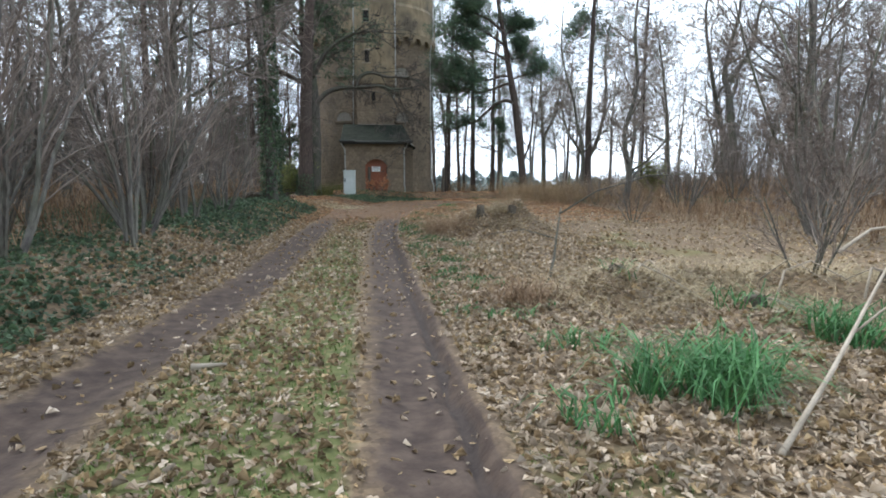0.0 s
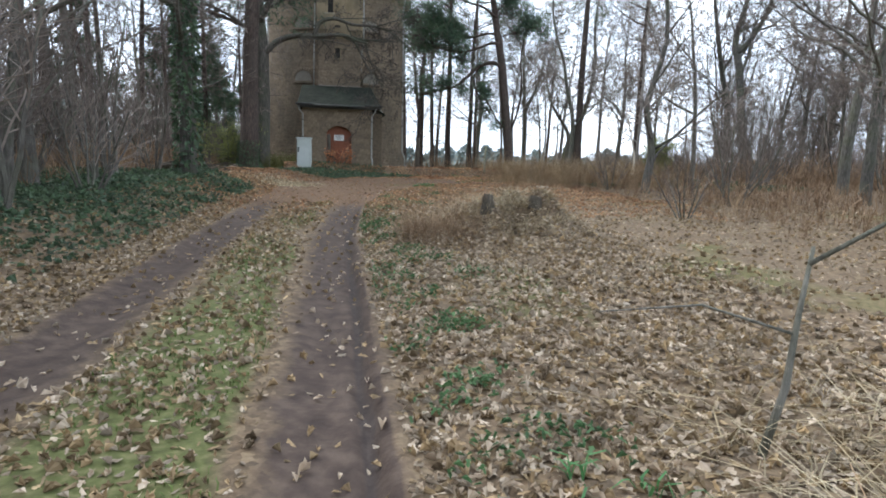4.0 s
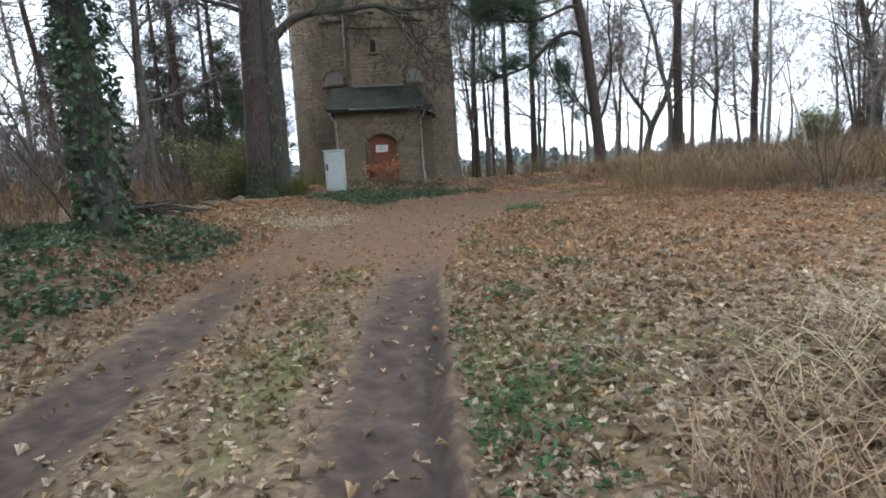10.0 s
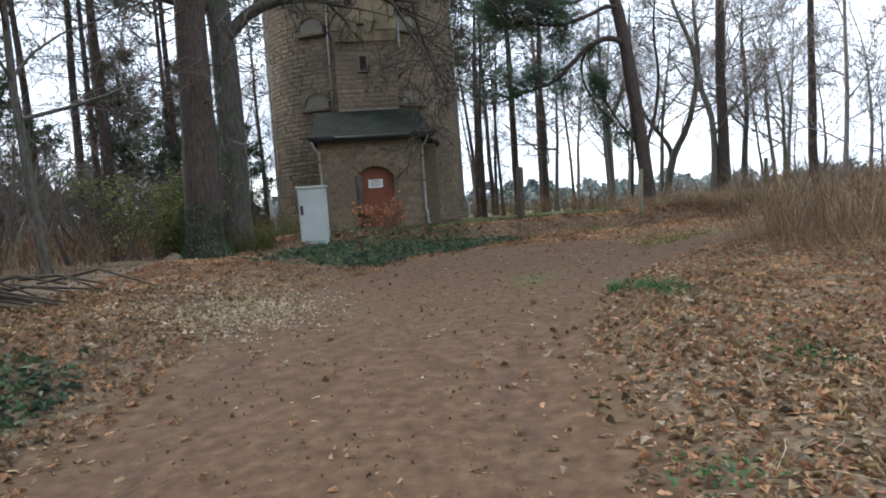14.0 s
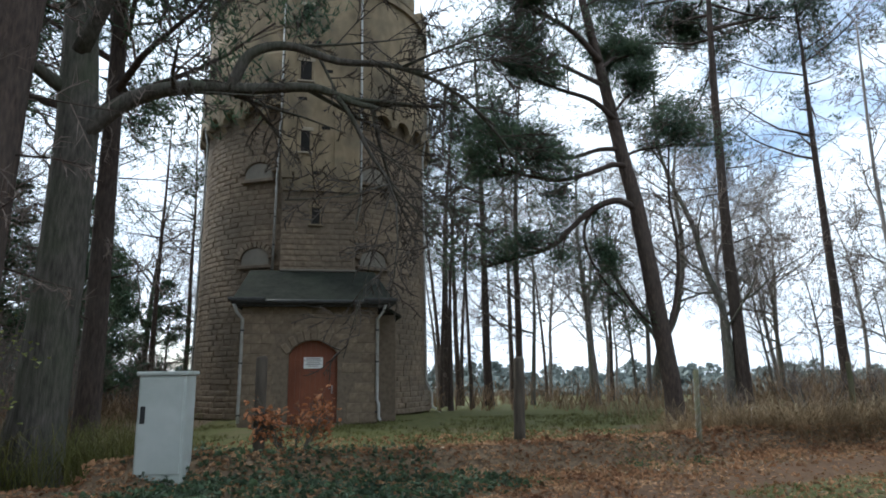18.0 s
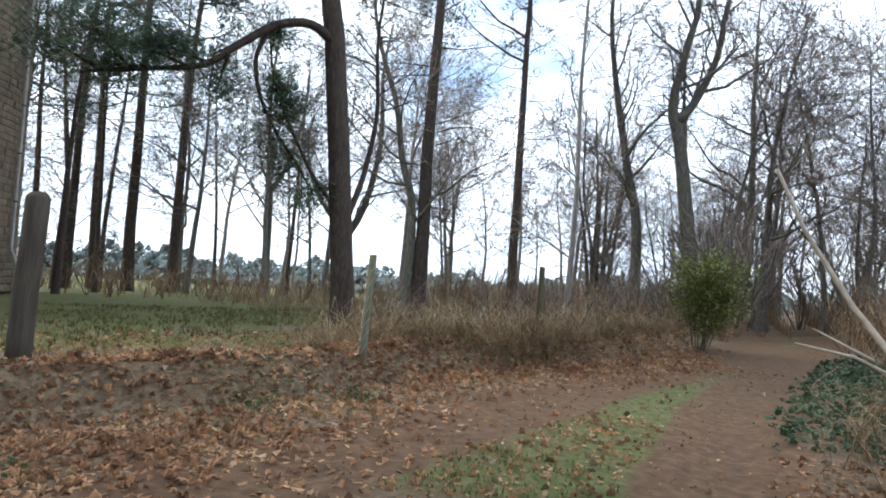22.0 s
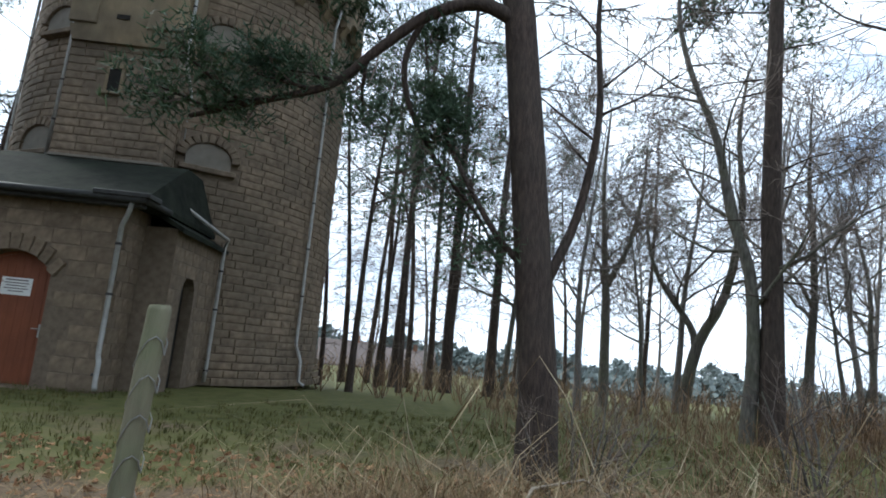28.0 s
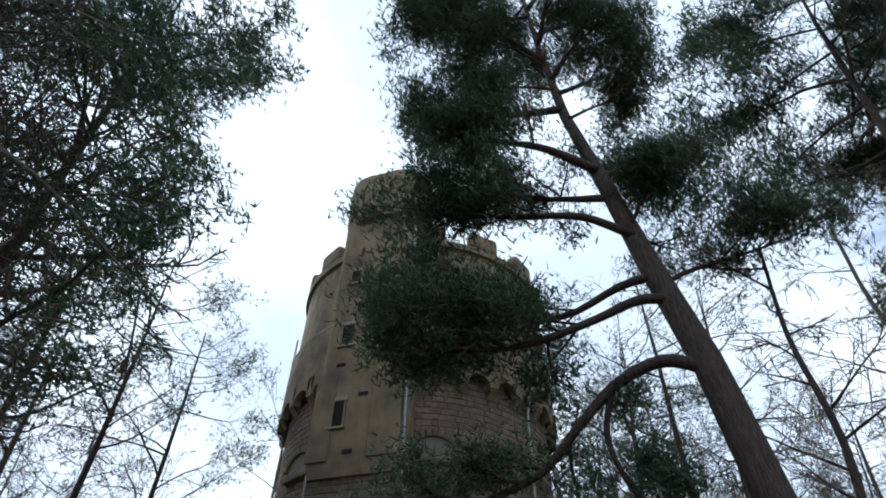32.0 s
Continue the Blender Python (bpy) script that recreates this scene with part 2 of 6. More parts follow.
M_BROWNSTEM = mat("bramble_stems", [(0.116, 0.0726, 0.0436), (0.191, 0.123, 0.0733), (0.271, 0.187, 0.112)], 2, 4, .9, bump=0, island=.4)
M_DULLGRASS = mat("winter_grass", [(0.058, 0.063, 0.016), (0.094, 0.095, 0.026), (0.13, 0.113, 0.044)], 1.2, 5, .85, bump=0, island=.4, translucent=.2)
M_BRAMBLE = mat("bramble_canes", [(0.125, 0.08, 0.042), (0.2, 0.135, 0.072), (0.31, 0.222, 0.128)], 2, 4, .9, bump=0, island=.5)
M_CHAFF = mat("pale_chaff", [(.32, .26, .17), (.44, .37, .25), (.54, .47, .33)], 5, 4, .9, bump=0, island=.4)
M_DRYBROWN = mat("matted_stems", [(0.13, 0.085, 0.042), (0.205, 0.142, 0.073), (0.29, 0.21, 0.11)], 2, 4, .9, bump=0, island=.45)
M_HEDGE = mat("evergreen_shrub", [(0.13, 0.15, 0.045), (0.25, 0.27, 0.085)], 2, 4, .7, bump=0, island=.4, translucent=.25)
# grey-green with the aerial haze of the distance mixed into the base colour
M_HAZE = mat("haze_toned_distant_trees", [(0.108, 0.129, 0.12), (0.158, 0.178, 0.166)], .15, 5, .95, bump=0, island=.25)
M_ROOFTILE = mat("far_brown_roof", [(0.14, 0.11, 0.10), (0.18, 0.145, 0.13)], 2, 4, .85)
M_HOUSE = mat("far_house_wall", [(.55, .52, .47), (.62, .59, .54)], 2, 4, .9)
M_GLASSDARK = mat("dark_window_glass", [(.02, .025, .03), (.03, .035, .04)], 2, 3, .12, spec=.6, bump=0)
M_DEADWOOD = mat("bleached_dead_wood", [(.24, .20, .155), (.36, .31, .25)], 6, 6, .9, bump=.4, stretch=(1, 1, 1))


def ground_material():
    """Mud, moss, grass and leaf litter, mixed by the attributes mud, moss and grass of the ground sheet."""
    m = bpy.data.materials.new("woodland_ground")
    m.use_nodes = True
    n, l = m.node_tree.nodes, m.node_tree.links
    b = n["Principled BSDF"]
    co = n.new("ShaderNodeTexCoord")

    def ramp(tex_out, cols, lo=.3, hi=.7):
        r = n.new("ShaderNodeValToRGB")
        while len(r.color_ramp.elements) < len(cols):
            r.color_ramp.elements.new(.5)
        for k, c in enumerate(cols):
            r.color_ramp.elements[k].position = lo + (hi - lo) * k / (len(cols) - 1)
            r.color_ramp.elements[k].color = (*c, 1)
        l.new(tex_out, r.inputs["Fac"])
        return r.outputs["Color"]

    def noise_tex(scale, detail=6.0):
        t = n.new("ShaderNodeTexNoise")
        t.inputs["Scale"].default_value, t.inputs["Detail"].default_value = scale, detail
        l.new(co.outputs["Object"], t.inputs["Vector"])
        return t.outputs["Fac"]

    def attr(name):
        a = n.new("ShaderNodeAttribute")
        a.attribute_name = name
        return a.outputs["Fac"]

    def mix(f, a, c):
        x = n.new("ShaderNodeMix")
        x.data_type = "RGBA"
        l.new(f, x.inputs["Factor"])
        l.new(a, x.inputs["A"])
        l.new(c, x.inputs["B"])
        return x.outputs["Result"]

    def broken(a, scale, lo, hi):
        """Breaks the edge of a mask up with noise."""
        ad = n.new("ShaderNodeMath")
        ad.operation = "MULTIPLY_ADD"
        ad.inputs[1].default_value = 1.0
        l.new(a, ad.inputs[0])
        nm = n.new("ShaderNodeMath")
        nm.operation = "MULTIPLY_ADD"
        nm.inputs[1].default_value, nm.inputs[2].default_value = .8, -.4
        l.new(noise_tex(scale), nm.inputs[0])
        l.new(nm.outputs[0], ad.inputs[2])
        mr = n.new("ShaderNodeMapRange")
        mr.inputs["From Min"].default_value, mr.inputs["From Max"].default_value = lo, hi
        l.new(ad.outputs[0], mr.inputs["Value"])
        return mr.outputs["Result"]

    v = n.new("ShaderNodeTexVoronoi")
    v.inputs["Scale"].default_value = 21.0
    l.new(co.outputs["Object"], v.inputs["Vector"])
    litter = mix(noise_tex(2.3), ramp(v.outputs["Color"], [(.046, .03, .018), (.135, .088, .051), (.25, .18, .11)], .12, .9), ramp(noise_tex(30), [(.055, .04, .026), (.18, .13, .084)]))
    mud = ramp(noise_tex(7, 8), [(.037, .025, .02), (.06, .041, .032), (.09, .064, .049)])
    sandy = ramp(noise_tex(9, 8), [(.072, .040, .0225), (.108, .062, .034), (.152, .093, .054)])
    moss = ramp(noise_tex(14, 8), [(.058, .062, .02), (.09, .096, .032), (.15, .135, .062)])
    wet_shade = ramp(noise_tex(11, 8), [(.034, .025, .022), (.06, .045, .039)])
    grass = ramp(noise_tex(3, 8), [(.058, .062, .016), (.09, .092, .024), (.12, .106, .038)])
    col = mix(broken(attr("grass"), 1.3, .35, .75), litter, grass)
    col = mix(broken(attr("sandy"), 1.6, .3, .8), col, sandy)
    col = mix(broken(attr("moss"), 2.2, .35, .8), col, moss)
    col = mix(broken(attr("mud"), 5.0, .35, .7), col, mud)
    # darkest along the rut's groove: wet mud plus the crease's shade, as colour
    col = mix(broken(attr("mud"), 6.0, 1.15, 1.5), col, wet_shade)
    l.new(col, b.inputs["Base Color"])
    b.inputs["Roughness"].default_value, b.inputs["Specular IOR Level"].default_value = .9, .25
    bp = n.new("ShaderNodeBump")
    bp.inputs["Strength"].default_value, bp.inputs["Distance"].default_value = .4, .02
    l.new(noise_tex(34, 9), bp.inputs["Height"])
    l.new(bp.outputs["Normal"], b.inputs["Normal"])
    return m


M_GROUND = ground_material()

# ---------------------------------------------------------------- mesh helpers


class Geo:
    """Collects vertices and faces for one mesh."""

    def __init__(self):
        self.v, self.f = [], []

    def add(self, verts, faces):
        k = len(self.v)
        self.v.extend(verts)
        self.f.extend([tuple(i + k for i in f) for f in faces])

    def box(self, x0, y0, z0, x1, y1, z1, m=None):
        vs = [Vector(p) for p in ((x0, y0, z0), (x1, y0, z0), (x1, y1, z0), (x0, y1, z0), (x0, y0, z1), (x1, y0, z1), (x1, y1, z1), (x0, y1, z1))]
        if m:
            vs = [m @ p for p in vs]
        self.add([tuple(p) for p in vs], [(0, 3, 2, 1), (4, 5, 6, 7), (0, 1, 5, 4), (1, 2, 6, 5), (2, 3, 7, 6), (3, 0, 4, 7)])

    def tube(self, pts, radii, sides=6, cap=True):
        pts = [Vector(p) for p in pts]
        k0, n = len(self.v), len(pts)
        ref = None
        for i, p in enumerate(pts):
            d = (pts[min(i + 1, n - 1)] - pts[max(i - 1, 0)]).normalized()
            if ref is None:
                ref = d.orthogonal().normalized()
            ref = (ref - d * ref.dot(d))
            ref = ref.normalized() if ref.length > 1e-5 else d.orthogonal().normalized()
            w = d.cross(ref)
            for s in range(sides):
                a = 2 * math.pi * s / sides
                q = p + (ref * math.cos(a) + w * math.sin(a)) * radii[i]
                self.v.append((q.x, q.y, q.z))
        for i in range(n - 1):
            for s in range(sides):
                a, b = k0 + i * sides + s, k0 + i * sides + (s + 1) % sides
                self.f.append((a, b, b + sides, a + sides))
        if cap:
            self.f.append(tuple(k0 + (n - 1) * sides + s for s in range(sides)))
            self.f.append(tuple(k0 + s for s in reversed(range(sides))))

    def spike(self, p, q, r):
        """A tapering twig that runs out to a point."""
        d = (q - p).normalized()
        u = d.orthogonal().normalized()
        w = d.cross(u)
        self.add([tuple(p + u * r), tuple(p - u * r * .5 + w * r * .87), tuple(p - u * r * .5 - w * r * .87), tuple(q)], [(0, 1, 3), (1, 2, 3), (2, 0, 3)])

    def mesh(self, name, material, smooth=False):
        me = bpy.data.meshes.new(name)
        me.from_pydata(self.v, [], self.f)
        me.materials.append(material)
        if smooth:
            me.polygons.foreach_set("use_smooth", [True] * len(me.polygons))
        me.update()
        return me


def part(name, geo, material, parent=None, label="", smooth=False, kind=""):
    """One mesh object under a thing or a part."""
    ob = new(name, geo.mesh(name, material, smooth) if isinstance(geo, Geo) else geo)
    ob.parent = parent
    return tagged(ob, label=label, kind=kind)


def thing(name, label, category, at=(0, 0, 0), rz=0.0, group="", kind=""):
    ob = new(name)
    ob.matrix_basis = pose(*at, 0, 0, rz)
    return tagged(ob, label=label, category=category, group=group, kind=kind)


def bevelled(geo, width, segments=2):
    """The geometry with its edges rounded."""
    bm = bmesh.new()
    me = geo.mesh("tmp", M_STONE)
    bm.from_mesh(me)
    bpy.data.meshes.remove(me)
    bmesh.ops.bevel(bm, geom=bm.edges[:], offset=width, segments=segments, affect="EDGES", profile=.6)
    out = Geo()
    out.v = [tuple(v.co) for v in bm.verts]
    bm.verts.index_update()
    out.f = [tuple(v.index for v in f.verts) for f in bm.faces]
    bm.free()
    return out


def fbm(x, y, s, seed=0.0):
    return noise.fractal((x * s, y * s, seed), 1.0, 2.0, 4)


def smooth01(t):
    t = min(1.0, max(0.0, t))
    return t * t * (3 - 2 * t)


# ---------------------------------------------------------------- the ground and the track
RUT_L = [(-8.45, -60), (-8.42, -20), (-8.0, -15), (-7.82, -9), (-7.6, -5), (-7.2, 0), (-6.5, 3.2), (-4.6, 5.8), (-1.6, 7.4), (1.6, 8.25), (5, 8.9), (9, 9.5), (16, 11.4), (24, 15), (40, 24), (80, 40)]
RUT_R = [(-6.1, -60), (-6.08, -20), (-6.05, -15), (-5.97, -9), (-5.65, -5), (-5.0, -1.2), (-3.6, 1.6), (-1.4, 3.9), (1.4, 5.9), (4.2, 7.1), (7.4, 8.05), (12, 9.1), (18, 10.6), (26, 14), (42, 22), (82, 38)]
LIP = [(-16, 7.0), (-11, 7.6), (-7.3, 8.5), (-4.6, 9.3), (-1.8, 9.7), (0.5, 9.9), (2.6, 10.6), (5.5, 10.6), (9.4, 10.6), (16, 13), (26, 18)]


MOUNDS = [(-3.0, -9.3, 1.1, .5), (-3.7, -9.9, .4, .24), (-2.9, -9.8, .4, .24), (-3.6, -17.6, .55, .24), (-2.9, -19.1, .4, .2), (-1.5, -17.8, .6, .24), (-.75, -18.3, .5, .26), (-2.4, -17.1, .5, .2)]


def near_line(x, y, line):
    """Distance to a polyline and the side: positive to the left of its direction."""
    best, side = 1e9, 1.0
    for (ax, ay), (bx, by) in zip(line, line[1:]):
        dx, dy = bx - ax, by - ay
        t = max(0.0, min(1.0, ((x - ax) * dx + (y - ay) * dy) / (dx * dx + dy * dy)))
        px, py = x - ax - t * dx, y - ay - t * dy
        d = math.hypot(px, py)
        if d < best:
            best, side = d, (1.0 if dx * py - dy * px > 0 else -1.0)
    return best, side


def base_z(y):
    ks = [(-60, -.45), (-24, -.27), (-16, -.29), (-10, -.22), (-4, -.12), (2, -.01), (8, .05), (14, .05), (22, 0.0), (32, -.3), (46, -1.0), (70, -1.7)]
    if y <= ks[0][0]:
        return ks[0][1]
    for (a, va), (b, vb) in zip(ks, ks[1:]):
        if y <= b:
            return va + (vb - va) * smooth01((y - a) / (b - a))
    return ks[-1][1]


def zones(x, y):
    """Height and cover of the ground at a place: z, mud, moss, sandy, grass, ivy, litter."""
    dl, sl = near_line(x, y, RUT_L)
    dr, sr = near_line(x, y, RUT_R)
    z = base_z(y)
    far = math.hypot(x + 3, y - 12)
    if far > 55:
        z -= (far - 55) * .045 * smooth01((far - 55) / 60)
    z = max(z, -9.0)
    n1, n2 = fbm(x, y, .35, 3.1), fbm(x, y, 1.6, 7.7)
    left = sl > 0 and y < 9
    right = sr < 0
    between = sl < 0 and sr > 0
    off = dl if left else (dr if right else 0.0)
    dlip, slip = near_line(x, y, LIP)
    terrace = slip > 0
    bank = 0.0
    if left and x < -6.2 + .4 * n1:
        bank = (.48 - .2 * smooth01((y + 2) / 4)) * smooth01((dl - .55) / 1.6) * smooth01((8.2 - y) / 2.5 + .25)
    z += bank + .4 * math.exp(-(dlip / (.8 if terrace else .28)) ** 2) * (1.0 if x < 10 else .3) * (1 if x > -8 else .4)
    z += .16 * math.exp(-((x + 6.6) / 2.0) ** 2 - ((y - 8.3) / .9) ** 2)
    if right:
        z += .10 * smooth01((dr - .3) / .7) + .10 * n1 * smooth01((dr - .5) / 2)
        for mx, my, mr, mh in MOUNDS:
            q = ((x - mx) ** 2 + (y - my) ** 2) / (mr * mr)
            if q < 6:
                z += mh * math.exp(-q) * (1 + .5 * n2)
    rough_ = smooth01(off / 1.2)
    z += (.008 + .05 * rough_) * n2
    wide = smooth01((y + 7) / 4.5)
    mud = max(math.exp(-(dl / .42) ** 2), math.exp(-(dr / .40) ** 2)) * (1 - .65 * wide)
    z -= (.06 * math.exp(-(dl / .24) ** 2) + .06 * math.exp(-(dr / .24) ** 2)) * (1 - .6 * wide)
    groove = math.exp(-((dr - .2 - .03 * n2) / .045) ** 2) if right else 0.0
    z += (.045 * math.exp(-((dr - .33) / .08) ** 2) * (1 if right else 0) - .06 * groove) * (1 - .75 * wide) + .012 * fbm(x, y, 5.0, 1.3) * mud
    if right and .05 < dr < .3:
        mud = max(mud, (.9 + .8 * groove + .25 * n2) * (1 - .85 * wide))
    if between and x > -1 and y > 3 and min(dl, dr) > .55:
        wide *= .45
    sandy = (1.0 if between or min(dl, dr) < .6 else max(0.0, 1 - (min(dl, dr) - .5) / .5)) * wide
    if between and min(dl, dr) > .45 and y < 6:
        sandy *= max(0.0, 1.0 + .5 * n1)
    moss = (smooth01((min(dl, dr) - .3) / .4) if between else 0.0) * (.82 - .5 * smooth01((y + 13) / 5) - .3 * wide + .6 * n1 + .3 * math.exp(-((dr - .75) / .3) ** 2) + (.45 * smooth01((x + 1.5) / 2) if y > 3 else 0))
    if right and .4 < dr < 2.2 and y < 3:
        moss = .26 + .8 * n1
    if not terrace and sl > 0 and x > -3.5 and y > 4 and dl > .6:
        moss = .25 + .6 * n1
    grass = (.75 + .5 * n1 if terrace and y > 9 else 0.0)
    if terrace and y < 13.5:
        grass *= .55
    if terrace and y + x * .3 > 17:
        grass = 1.0
    if terrace and x < -9:
        grass *= .3
    if far > 60:
        grass = 1.0
    if right and y < 0 and dr > 3.5:
        grass = max(grass, .12 + .6 * n1)
    ivy = 0.0
    if left and y < -.3 + .8 * n2 and dl > .9:
        ivy = .9 + 1.1 * n1 if x > -16 else .3
        if -17.5 < y < -9.4:
            ivy *= .42
    if not terrace and left and y >= 5 and x > -8.6 and dl > .9:
        ivy = .95 * smooth01((x + 8.1 + .5 * n2) / 1.1) * smooth01((dl - .6 + .5 * n2) / .8)
    if right and y > 2 and x > 3.2 and dr > .45:
        ivy = .9
    if -7.8 < x < -3.6 and dlip < 3.2 and slip < 0 and dl > .8 and sl > 0:
        ivy = max(ivy, smooth01((x + 7.9 + .5 * n2) / .8))
    litter = .95
    if min(dl, dr) < .38:
        litter = .05 * (1 - .6 * wide)
    elif between:
        litter = (.62 + .5 * n1) * (1 - .98 * wide) * (1 - .45 * smooth01((.75 - dr) / .3))
    elif min(dl, dr) < 1.1:
        litter = .95 - .8 * wide * (1 - (min(dl, dr) - .38) / .72)
    if terrace and dlip > 1.2:
        litter = .35
    return z, mud, moss, sandy, grass, ivy, litter


def axis_steps(lo, hi, fine, outer):
    a = list(np.arange(lo, hi + 1e-6, fine))
    s, q = fine, hi
    while q < outer:
        s *= 1.22
        q += s
        a.append(q)
    s, q = fine, lo
    while q > -outer:
        s *= 1.22
        q -= s
        a.insert(0, q)
    return a


def build_ground():
    xs, ys = axis_steps(-11.5, 3.5, .085, 700), axis_steps(-24.5, 12.5, .15, 700)
    xs = sorted([q for q in xs if not -6.4 < q < -4.95] + list(np.arange(-6.4, -4.95, .035)))
    nx, ny = len(xs), len(ys)
    verts, cols = [], {k: [] for k in ("mud", "moss", "sandy", "grass")}
    for y in ys:
        for x in xs:
            z, mud, moss, sandy, grass, _, _ = zones(x, y)
            verts.append((x, y, z))
            for k, val in zip(cols, (mud, moss, sandy, grass)):
                cols[k].append(val)
    faces = [(j * nx + i, j * nx + i + 1, (j + 1) * nx + i + 1, (j + 1) * nx + i) for j in range(ny - 1) for i in range(nx - 1)]
    me = bpy.data.meshes.new("ground")
    me.from_pydata(verts, [], faces)
    for k, vals in cols.items():
        me.attributes.new(k, "FLOAT", "POINT").data.foreach_set("value", vals)
    me.polygons.foreach_set("use_smooth", [True] * len(faces))
    me.materials.append(M_GROUND)
    tagged(new("ground", me), "woodland ground with a rutted mud track and leaf litter", "ground", kind="structure")


build_ground()


def gz(x, y):
    return zones(x, y)[0]

# ---------------------------------------------------------------- the water tower
AX, AY, RAD = -5.6, 27.8, 5.0
PX0, PX1, PY = -7.75, -3.47, 19.75
tower = thing("water_tower", "tall round sandstone water tower with a flat-faced stair turret", "tower", (AX, AY, 0))
T0 = Vector((AX, AY, 0))


def drum_radius(z):
    return RAD + .22 * max(0.0, 1 - z / 1.1) * (1 if z < 1.1 else 0) - .012 * z


def ring(geo, r0, r1, z0, z1, a0=0.0, a1=360.0, steps=72, inner=None):
    """A closed wall ring, or a solid drum where inner is None."""
    n = steps
    ang = [radians(a0 + (a1 - a0) * k / n) for k in range(n + 1)]
    vs = [(r0 * math.cos(a), r0 * math.sin(a), z0) for a in ang] + [(r1 * math.cos(a), r1 * math.sin(a), z1) for a in ang]
    geo.add(vs, [(k, k + 1, n + 1 + k + 1, n + 1 + k) for k in range(n)])
    if inner is not None:
        vi = [(inner * math.cos(a), inner * math.sin(a), z1) for a in ang] + [(inner * math.cos(a), inner * math.sin(a), z0) for a in ang]
        geo.add([vs[n + 1 + k] for k in range(n + 1)] + vi[:n + 1], [(k, k + 1, n + 1 + k + 1, n + 1 + k) for k in range(n)])
        geo.add([vs[k] for k in range(n + 1)] + vi[n + 1:], [(k + 1, k, n + 1 + k, n + 1 + k + 1) for k in range(n)])
        geo.add(vi, [(k, k + 1, n + 1 + k + 1, n + 1 + k) for k in range(n)])


CORBEL_Z = 11.85
core = Geo()
ring(core, RAD - .03, RAD - .17, 0, CORBEL_Z + .6, steps=96)
core.add([(0, 0, CORBEL_Z + .6)], [])
drum = part("drum", core, M_MORTAR, tower, "round lower drum of coursed sandstone", smooth=True)

upper = Geo()
ring(upper, 5.24, 5.22, CORBEL_Z + .3, 14.1, steps=96, inner=4.6)
weathering = Geo()
ring(weathering, 5.22, 5.06, 14.1, 14.35, steps=96)
part("weathering_course", weathering, M_RENDER, tower, smooth=True)
tank_wall = Geo()
ring(tank_wall, 5.06, 5.02, 14.35, 17.5, steps=96, inner=4.6)
part("tank_wall", tank_wall, M_RENDER, tower, smooth=True)
upper_wall = part("upper_drum", upper, M_RENDER, tower, "upper drum in old grey-brown render", smooth=True)
cap_ring = Geo()
ring(cap_ring, 5.16, 5.16, 17.3, 17.6, steps=96, inner=4.5)
part("parapet_band", cap_ring, M_RENDER, tower)
deck = Geo()
ring(deck, 4.7, .01, 16.6, 16.9, steps=48)
part("flat_roof", deck, M_SLATE, tower)
for k in range(14):
    a = radians(360 * k / 14 + 9)
    g = Geo()
    g.box(-.62, -.26, 0, .62, .26, .85, Matrix.Rotation(a + math.pi / 2, 4, "Z"))
    ob = part("merlon", bevelled(g, .2, 3), M_RENDER, tower)
    ob.location = (4.88 * math.cos(a), 4.88 * math.sin(a), 17.6)

# the arcade of small arches under the upper drum
NARC = 30


def arcade_bay():
    """One bay: a wall piece with a round-headed recess, on a corbel, in a flat local frame (x along the wall, -y out)."""
    w, g = 2 * math.pi * 5.2 / NARC / 2, Geo()
    r, pts = w * .72, []
    zs = .42
    for k in range(13):
        a = math.pi * k / 12
        pts.append((r * math.cos(a), zs + r * math.sin(a)))
    outline_top = [(w, zs + r + .28), (-w, zs + r + .28)]
    front = [(p[0], -.26, p[1]) for p in pts]
    back = [(p[0], .0, p[1]) for p in pts]
    n = len(pts)
    g.add(front + back, [(k, k + 1, n + k + 1, n + k) for k in range(n - 1)])
    top = [(w * (1 - 2 * k / (n - 1)), -.26, zs + r + .3) for k in range(n)]
    g.add(front + top, [(k + 1, k, n + k, n + k + 1) for k in range(n - 1)])
    for s in (-1, 1):
        x0, x1 = (r, w) if s > 0 else (-w, -r)
        g.add([(x0, -.26, zs), (x1, -.26, zs), (x1, -.26, zs + r + .3), (x0, -.26, zs + r + .3)], [(0, 1, 2, 3)])
        g.add([(x0, -.26, zs), (x1, -.26, zs), (x1, 0, .12), (x0, 0, .12)], [(1, 0, 3, 2)])
    return g


bay = arcade_bay().mesh("arch_bay", M_RENDER)
for k in range(NARC):
    a = radians(360 * k / NARC)
    ob = part("arch_bay", bay, None, tower)
    ob.matrix_local = Matrix.Translation((4.98 * math.cos(a), 4.98 * math.sin(a), CORBEL_Z - .75)) @ Matrix.Rotation(a + math.pi / 2, 4, "Z")

# the stair turret: a flat front with rounded corners, wider above its corbel
TFY = 22.3 - AY


